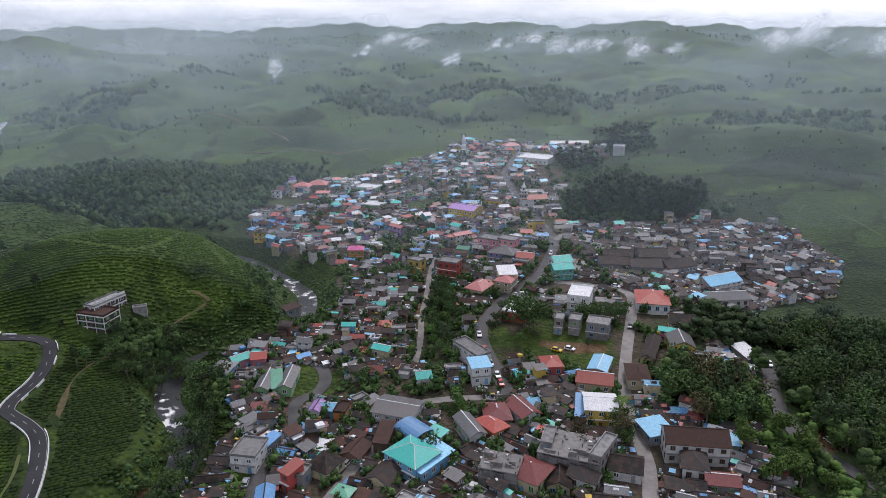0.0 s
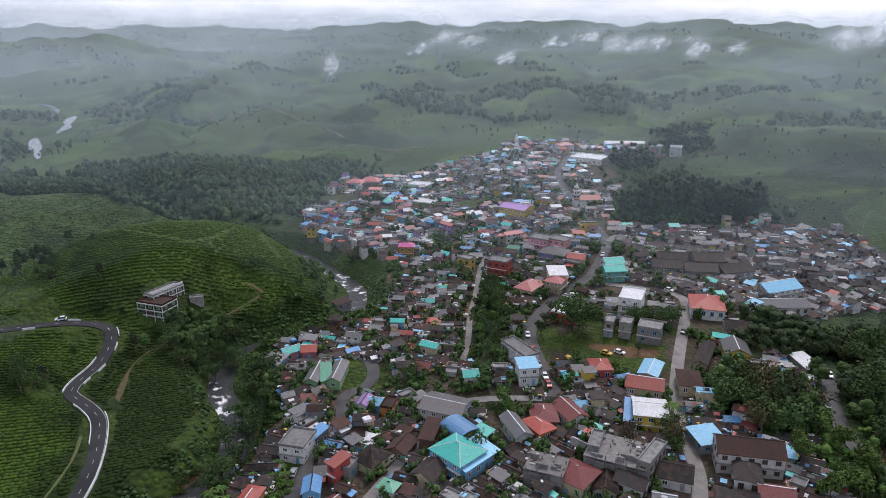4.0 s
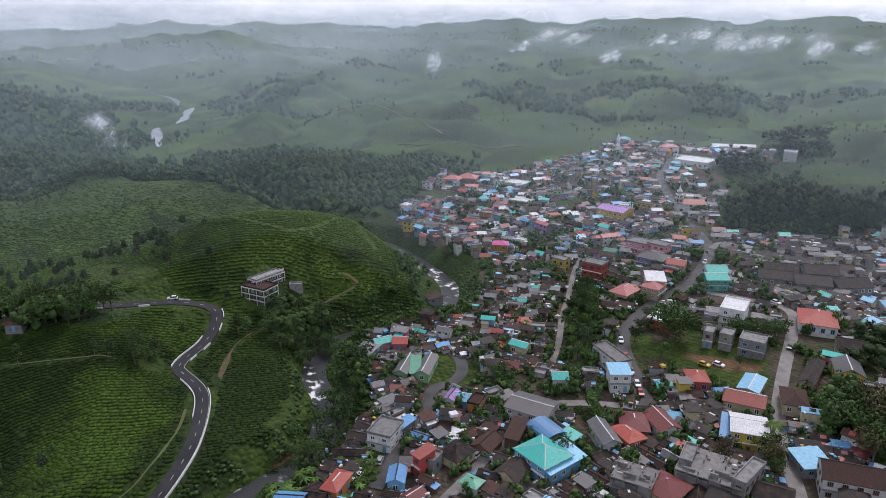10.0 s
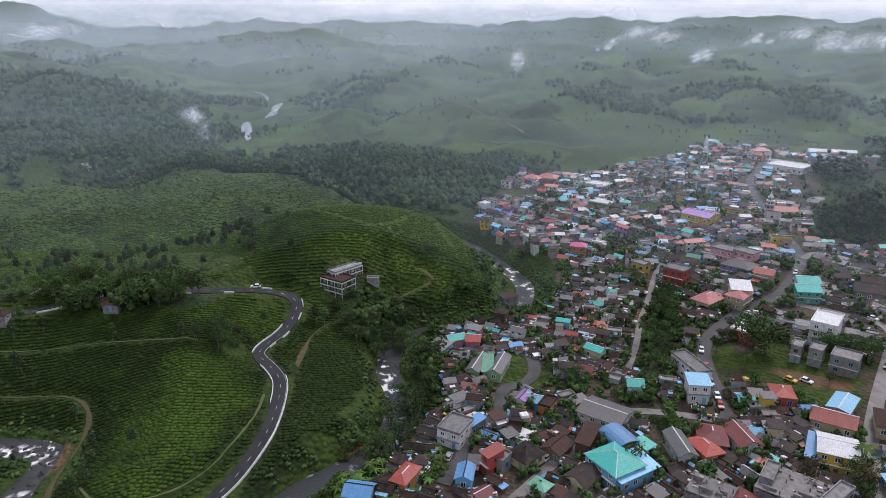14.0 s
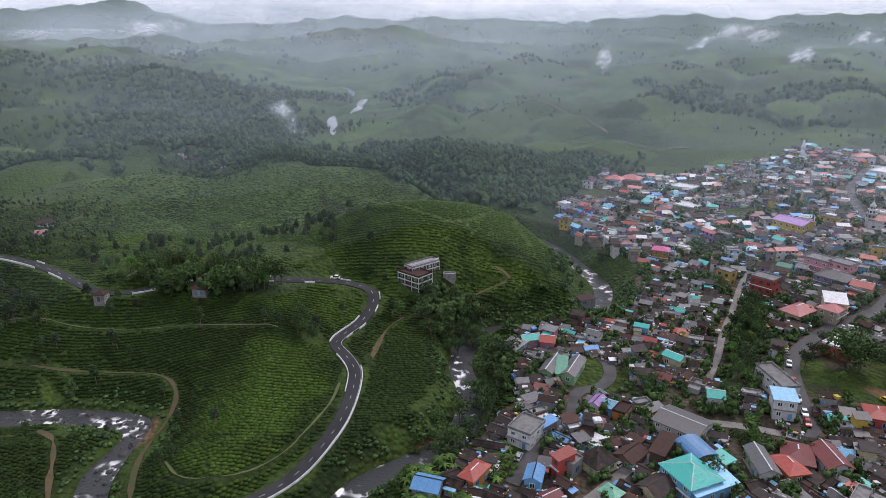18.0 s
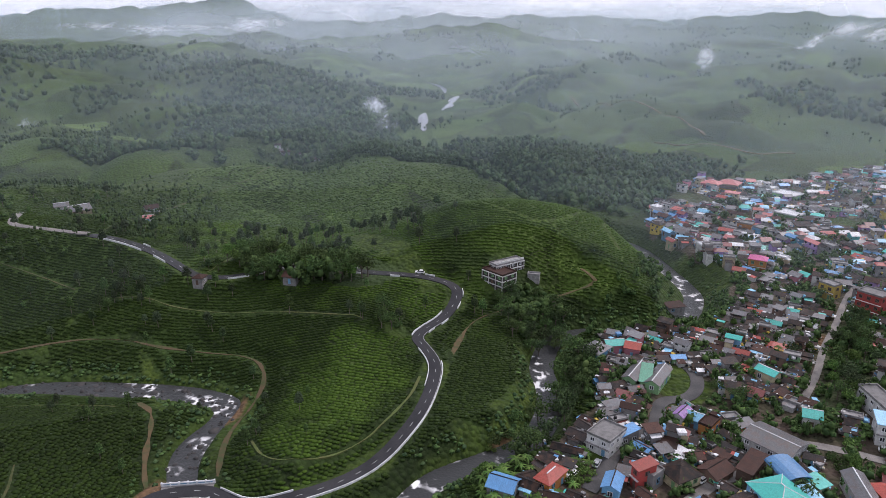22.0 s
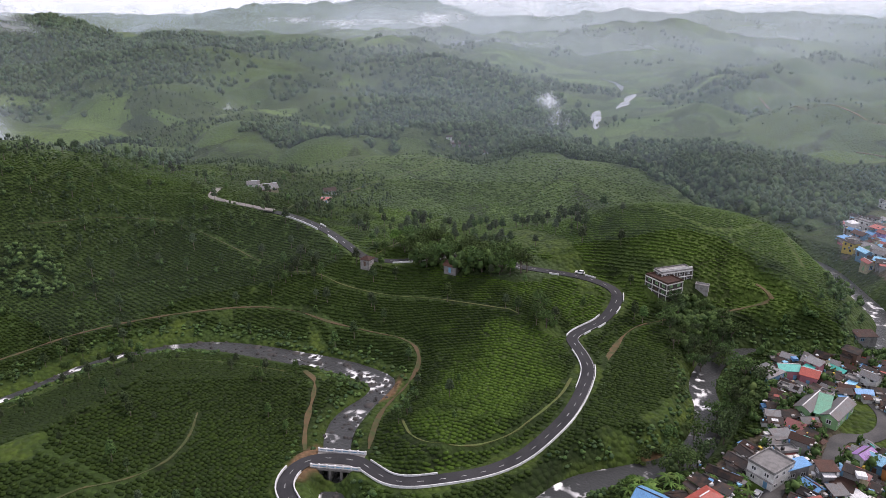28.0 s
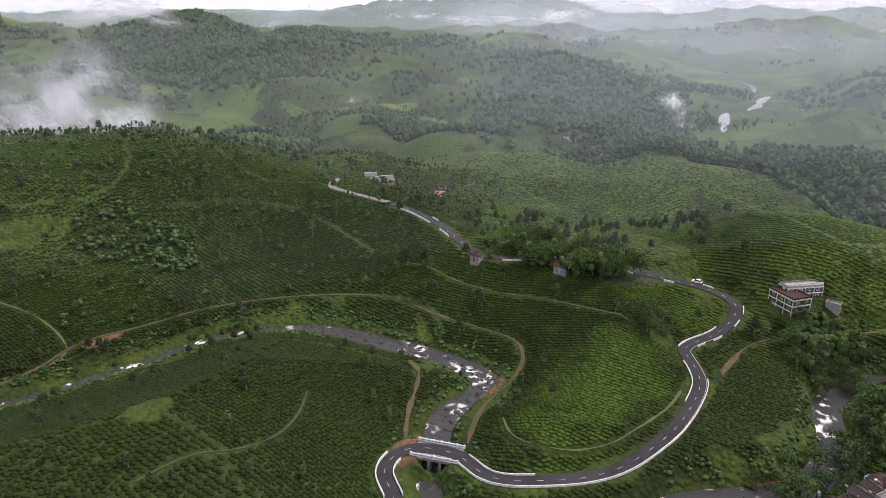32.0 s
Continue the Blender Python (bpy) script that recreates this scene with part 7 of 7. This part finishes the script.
def tea_bushes():
    """Clipped tea in wavering rows on the near slopes."""
    rng = np.random.default_rng(9)
    a, b = np.meshgrid(np.arange(-480, 60, 1.3), np.arange(-80, 480, 1.45))
    a, b = a.ravel() + rng.uniform(-0.5, 0.5, a.size), b.ravel() + rng.uniform(-0.22, 0.22, a.size)
    turn = 0.5
    x = a * math.cos(turn) - b * math.sin(turn) + 7 * ripple(a, b, 60, 81)
    y = a * math.sin(turn) + b * math.cos(turn) + 7 * ripple(a, b, 60, 82)
    r, bearing = np.hypot(x, y), np.degrees(np.arctan2(-x, y))
    keep = (r > 138) & (r < 520) & (bearing > 8) & (bearing < 96) & (rng.random(x.size) < 0.97 * (1 - ramp(r, 320, 510)))
    x, y = x[keep], y[keep]
    keep = in_tea(x, y)
    x, y = x[keep], y[keep]
    for fine, _a, _l, w in GRADED[:2] + GRADED[-len(TRACKS):]:
        d, _ = line_distance(x, y, fine[::3].tolist())
        x, y = x[d > w / 2 + 0.9], y[d > w / 2 + 0.9]
    for points, _f, _l, half, *_ in RIVERS[:2]:
        d, _ = line_distance(x, y, points)
        x, y = x[d > half + 4.5], y[d > half + 4.5]
    for points in FOOTPATHS:
        d, _ = line_distance(x, y, points)
        x, y = x[d > 1.3], y[d > 1.3]
    # foot paths between the fields
    gapline = np.abs(ripple(x, y, 75, 83)) > 0.018
    x, y = x[gapline], y[gapline]
    free = np.ones(len(x), bool)
    for hx, hy, hr in BUILT:
        if hx < -90:
            free &= np.hypot(x - hx, y - hy) > hr + 1
    x, y = x[free], y[free]
    ring = [(math.cos(k * math.tau / 6), math.sin(k * math.tau / 6)) for k in range(6)]
    tv = [(0.72 * c, 0.55 * s, 0.0) for c, s in ring] + [(0.8 * c, 0.62 * s, 0.62) for c, s in ring] + [(0.1, 0.05, 0.86)]
    tf = [t for k in range(6) for t in ((k, (k + 1) % 6, 6 + (k + 1) % 6), (k, 6 + (k + 1) % 6, 6 + k), (6 + k, 6 + (k + 1) % 6, 12))]
    spots = np.column_stack([x, y, land(x, y) - 0.05, turn + rng.normal(0, 0.25, len(x)), rng.uniform(1.0, 1.4, len(x)), rng.uniform(0.34, 0.55, len(x))])
    me = stuff_mesh("tea_bushes", (tv, tf), spots, TEA)
    # the bushes carry the same painted brightness as the ground
    me.attributes.new("lightened", "FLOAT", "POINT").data.foreach_set("value", np.repeat(masks(x, y)["lightened"], len(tv)).astype(np.float32))
    tagged(new("tea_bushes", me), "clipped green tea bushes in close rows on the slopes", "tea bushes", kind="stuff")


tea_bushes()


def bank_scrub():
    """Low bushes and tall weeds along the rivers."""
    rng = np.random.default_rng(14)
    x, y = [], []
    for points, low, high, count in ((RIVER_WEST, 5.5, 13, 1500), (RIVER_TOWN[-60:], 5.5, 11, 700)):
        fine, at = refine(points, 1.0)
        t = np.gradient(fine, axis=0)
        t /= np.maximum(np.hypot(t[:, 0], t[:, 1]), 1e-6)[:, None]
        k = rng.integers(0, len(fine), count)
        off = rng.uniform(low, high, count) * rng.choice((-1, 1), count)
        x.append(fine[k, 0] + t[k, 1] * off)
        y.append(fine[k, 1] - t[k, 0] * off)
    x, y = np.concatenate(x), np.concatenate(y)
    keep = ripple(x, y, 12, 92) > -0.25
    for fine, _a, _l, w in GRADED:
        d, _ = line_distance(x, y, fine[::3].tolist())
        keep &= d > w / 2 + 1.2
    for points, _f, _l, half, *_ in RIVERS[:2]:
        d, _ = line_distance(x, y, points)
        keep &= d > half + 1.0
    for hx, hy, hr in BUILT:
        keep &= np.hypot(x - hx, y - hy) > hr + 0.6
    x, y = x[keep], y[keep]
    kind = rng.integers(0, 2, len(x))
    for k, leaf in enumerate(("broad", "dark")):
        rnd = random.Random(260 + k)
        t = crown_of(rnd, [(0, 0, 0.35, 0.7, 0.5)], 16, 0.3)
        c = kind == k
        spots = np.column_stack([x[c], y[c], land(x[c], y[c]), rng.uniform(0, 6.28, c.sum()), rng.uniform(0.5, 1.3, c.sum()), rng.uniform(0.5, 1.3, c.sum())])
        tagged(new("bank_scrub", stuff_mesh("bank_scrub", t, spots, LEAF[leaf])), "low scrub and weeds along river banks", "scrub", kind="stuff")


bank_scrub()


def river_rocks():
    """Boulders in and beside the shallow river."""
    rng = np.random.default_rng(4)
    fine, at = refine(RIVER_WEST, 1.0)
    k = rng.integers(20, len(fine) - 20, 520)
    off = rng.normal(0, 3.4, (520, 2))
    x, y = fine[k, 0] + off[:, 0], fine[k, 1] + off[:, 1]
    rnd = random.Random(8)
    tv = [(c * rnd.uniform(0.7, 1.1), s * rnd.uniform(0.7, 1.1), z) for z, q in ((-0.3, 1.0), (0.35, 0.85)) for c, s in [(q * math.cos(a * math.tau / 6), q * math.sin(a * math.tau / 6)) for a in range(6)]] + [(0.1, 0, 0.6)]
    tf = [t for a in range(6) for t in ((a, (a + 1) % 6, 6 + (a + 1) % 6), (a, 6 + (a + 1) % 6, 6 + a), (6 + a, 6 + (a + 1) % 6, 12))]
    spots = np.column_stack([x, y, np.full(520, -7.05), rng.uniform(0, 6.28, 520), rng.gamma(2.0, 0.3, 520) + 0.2, rng.gamma(2.0, 0.25, 520) + 0.2])
    tagged(new("river_rocks", stuff_mesh("river_rocks", (tv, tf), spots, ROCK)), "grey boulders in a shallow river", "rocks", kind="stuff")


river_rocks()

# ---- valley mist and haze, put into tinted translucent sheets ----
def haze_sheet_material(name, strength, top, bottom, scale, ragged, tint):
    """Haze put into a thin pale sheet, thickest low down and uneven along the valley."""
    m = bpy.data.materials.new(name)
    m.use_nodes = True
    n, l = m.node_tree.nodes, m.node_tree.links
    n.clear()
    out, mix, add = n.new("ShaderNodeOutputMaterial"), n.new("ShaderNodeMixShader"), n.new("ShaderNodeMixShader")
    clear, white, through_light = n.new("ShaderNodeBsdfTransparent"), n.new("ShaderNodeBsdfDiffuse"), n.new("ShaderNodeBsdfTranslucent")
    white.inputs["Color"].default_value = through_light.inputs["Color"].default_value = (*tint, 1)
    where = n.new("ShaderNodeNewGeometry").outputs["Position"]
    xyz = n.new("ShaderNodeSeparateXYZ")
    l.new(where, xyz.inputs["Vector"])
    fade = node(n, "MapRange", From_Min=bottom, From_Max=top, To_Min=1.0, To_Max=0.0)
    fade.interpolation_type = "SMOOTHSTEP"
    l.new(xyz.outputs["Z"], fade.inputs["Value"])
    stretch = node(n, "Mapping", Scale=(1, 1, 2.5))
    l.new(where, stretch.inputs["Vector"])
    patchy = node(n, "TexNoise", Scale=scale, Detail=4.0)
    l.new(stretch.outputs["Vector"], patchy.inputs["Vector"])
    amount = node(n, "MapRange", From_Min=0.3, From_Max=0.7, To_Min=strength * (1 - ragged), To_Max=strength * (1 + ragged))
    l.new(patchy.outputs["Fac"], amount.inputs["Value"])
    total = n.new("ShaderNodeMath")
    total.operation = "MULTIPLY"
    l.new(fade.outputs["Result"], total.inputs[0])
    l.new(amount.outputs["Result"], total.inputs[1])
    thick = n.new("ShaderNodeAttribute")
    thick.attribute_name = "thickness"
    whole = n.new("ShaderNodeMath")
    whole.operation = "MULTIPLY"
    l.new(total.outputs["Value"], whole.inputs[0])
    l.new(thick.outputs["Fac"], whole.inputs[1])
    l.new(whole.outputs["Value"], mix.inputs["Fac"])
    l.new(white.outputs["BSDF"], add.inputs[1])
    l.new(through_light.outputs["BSDF"], add.inputs[2])
    l.new(clear.outputs["BSDF"], mix.inputs[1])
    l.new(add.outputs["Shader"], mix.inputs[2])
    l.new(mix.outputs["Shader"], out.inputs["Surface"])
    return m


# one curved sheet whose pale tint imitates the haze of distant air
def haze_layer(distance, strength, top, first=-44, last=101, tint=(0.75, 0.895, 1.0)):
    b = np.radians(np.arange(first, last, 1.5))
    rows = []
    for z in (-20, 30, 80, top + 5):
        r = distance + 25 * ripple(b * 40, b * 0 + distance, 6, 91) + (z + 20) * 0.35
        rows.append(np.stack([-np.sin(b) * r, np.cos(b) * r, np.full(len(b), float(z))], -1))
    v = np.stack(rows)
    ob = new("mist", grid_mesh("mist", len(rows), len(b), v.reshape(-1, 3), haze_sheet_material("haze_veil", strength, top, 55.0, 0.004, 0.5, tint)))
    # the sheet is thinned by bearing to set how bright its haze looks
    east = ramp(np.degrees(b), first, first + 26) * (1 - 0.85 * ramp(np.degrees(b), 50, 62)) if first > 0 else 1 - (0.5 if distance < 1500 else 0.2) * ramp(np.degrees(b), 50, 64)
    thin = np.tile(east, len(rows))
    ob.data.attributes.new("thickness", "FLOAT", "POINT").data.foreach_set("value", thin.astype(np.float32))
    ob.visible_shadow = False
    tagged(ob, "thin translucent sheet standing in for pale valley haze", "mist", kind="stuff")


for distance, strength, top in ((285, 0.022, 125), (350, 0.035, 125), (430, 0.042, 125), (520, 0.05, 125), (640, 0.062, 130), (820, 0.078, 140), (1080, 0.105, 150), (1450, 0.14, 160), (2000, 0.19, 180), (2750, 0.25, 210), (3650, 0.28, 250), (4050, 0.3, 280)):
    haze_layer(distance, strength, top)


# extra whiter sheets added to brighten the far hills left of north
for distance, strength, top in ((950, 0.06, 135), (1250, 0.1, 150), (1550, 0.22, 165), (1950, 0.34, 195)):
    haze_layer(distance, strength, top, 6, 101, (0.9, 0.95, 1.0))


def cloud_material():
    m = bpy.data.materials.new("low_cloud")
    m.use_nodes = True
    n, l = m.node_tree.nodes, m.node_tree.links
    n.clear()
    out, mix, half = n.new("ShaderNodeOutputMaterial"), n.new("ShaderNodeMixShader"), n.new("ShaderNodeMixShader")
    clear, white, lit = n.new("ShaderNodeBsdfTransparent"), n.new("ShaderNodeBsdfDiffuse"), n.new("ShaderNodeBsdfTranslucent")
    white.inputs["Color"].default_value = lit.inputs["Color"].default_value = (0.90, 0.95, 1.0, 1)
    co = n.new("ShaderNodeTexCoord").outputs["Object"]
    ball = n.new("ShaderNodeVectorMath")
    ball.operation = "LENGTH"
    l.new(co, ball.inputs[0])
    soft = node(n, "MapRange", From_Min=0.05, From_Max=0.98, To_Min=1.0, To_Max=0.0)
    soft.interpolation_type = "SMOOTHSTEP"
    l.new(ball.outputs["Value"], soft.inputs["Value"])
    drift = node(n, "Mapping", Scale=(1.0, 1.0, 0.8))
    l.new(co, drift.inputs["Vector"])
    aside = n.new("ShaderNodeMath")
    aside.operation = "MULTIPLY"
    aside.inputs[1].default_value = 90.0
    l.new(n.new("ShaderNodeObjectInfo").outputs["Random"], aside.inputs[0])
    l.new(aside.outputs["Value"], drift.inputs["Location"])
    torn = node(n, "TexNoise", Scale=1.25, Detail=3.0, Roughness=0.5, Distortion=0.3)
    l.new(drift.outputs["Vector"], torn.inputs["Vector"])
    rag = node(n, "MapRange", From_Min=0.4, From_Max=0.66)
    l.new(torn.outputs["Fac"], rag.inputs["Value"])
    both = n.new("ShaderNodeMath")
    both.operation = "MULTIPLY"
    l.new(soft.outputs["Result"], both.inputs[0])
    l.new(rag.outputs["Result"], both.inputs[1])
    less = n.new("ShaderNodeMath")
    less.operation = "MULTIPLY"
    less.inputs[1].default_value = 0.72
    l.new(both.outputs["Value"], less.inputs[0])
    l.new(less.outputs["Value"], mix.inputs["Fac"])
    l.new(white.outputs["BSDF"], half.inputs[1])
    l.new(lit.outputs["BSDF"], half.inputs[2])
    l.new(clear.outputs["BSDF"], mix.inputs[1])
    l.new(half.outputs["Shader"], mix.inputs[2])
    l.new(mix.outputs["Shader"], out.inputs["Surface"])
    return m


CLOUD = cloud_material()


def billow():
    """A softly bulging sheet of cloud, two metres across before it is scaled."""
    g = np.linspace(-1, 1, 9)
    x, z = np.meshgrid(g, g)
    y = 0.25 * (1 - x**2) * (1 - z**2)
    return grid_mesh("billow", 9, 9, np.stack([x, y, z], -1).reshape(-1, 3), CLOUD)


BILLOW = billow()


def low_cloud(bearing, distance, z, wide, tall, lean, layers=5, seed=0):
    """A torn wisp of cloud: several soft sheets one behind the other."""
    rng = random.Random(seed)
    x, y = polar(bearing, distance)
    ob = tagged(new("low_cloud"), "torn white wisp of low cloud above the hills", "cloud", "wisps of low cloud")
    ob.matrix_basis = Matrix.Translation((x, y, z)) @ Matrix.Rotation(radians(bearing), 4, "Z")
    for k in range(layers):
        at = Matrix.Translation((rng.uniform(-0.35, 0.35) * wide, (k - layers / 2) * 0.1 * wide, rng.uniform(-0.25, 0.25) * tall)) @ Matrix.Rotation(lean + rng.uniform(-0.3, 0.3), 4, "Y")
        sheet = child("billow", BILLOW, ob, "", at @ Matrix.Diagonal((wide * rng.uniform(0.35, 0.6), wide * 0.4, tall * rng.uniform(0.35, 0.65), 1)))
        sheet.visible_shadow = False


low_cloud(3.9, 1150, 88, 86, 35, -0.50, 5, 1)
low_cloud(7.2, 1150, 75, 32, 17, -0.50, 5, 2)
low_cloud(-9.0, 1150, 84, 66, 30, -0.50, 5, 3)
low_cloud(-11.6, 1150, 84, 46, 28, -0.50, 5, 4)
low_cloud(-13.7, 1150, 83, 62, 30, -0.50, 5, 5)
low_cloud(-5.9, 1150, 92, 54, 25, -0.50, 5, 6)
low_cloud(-3.7, 1150, 88, 39, 21, -0.50, 5, 7)
low_cloud(13.7, 1150, 50, 40, 28, -0.90, 5, 8)
low_cloud(-25.5, 1150, 98, 108, 41, -0.50, 5, 9)
low_cloud(-29.9, 1150, 92, 97, 41, -0.50, 5, 10)
low_cloud(-27.2, 1150, 109, 86, 46, -0.50, 5, 11)
low_cloud(-17.0, 1150, 79, 43, 23, -0.50, 5, 12)
low_cloud(0.1, 1150, 62, 39, 21, -0.50, 5, 13)
low_cloud(39.4, 720, 26, 26, 20, 0.70, 5, 14)
low_cloud(38.6, 700, 12, 13, 26, 0.30, 4, 15)
low_cloud(85.6, 620, 53, 96, 61, 0.30, 8, 16)
low_cloud(83.0, 560, 36, 55, 32, 0.50, 6, 17)
low_cloud(89.4, 560, 42, 51, 28, 0.20, 5, 18)
low_cloud(65.6, 900, -7, 44, 30, -0.60, 4, 19)
low_cloud(49.0, 1150, 96, 75, 18, 0.00, 4, 20)
low_cloud(54.4, 1150, 91, 129, 16, 0.00, 4, 21)
low_cloud(60.2, 1150, 97, 65, 15, 0.00, 3, 22)
low_cloud(48.3, 1150, 96, 86, 21, 0.00, 4, 23)
low_cloud(49.2, 1150, 95, 86, 16, 0.00, 4, 24)
low_cloud(80.7, 1150, 112, 215, 41, 0.00, 5, 25)
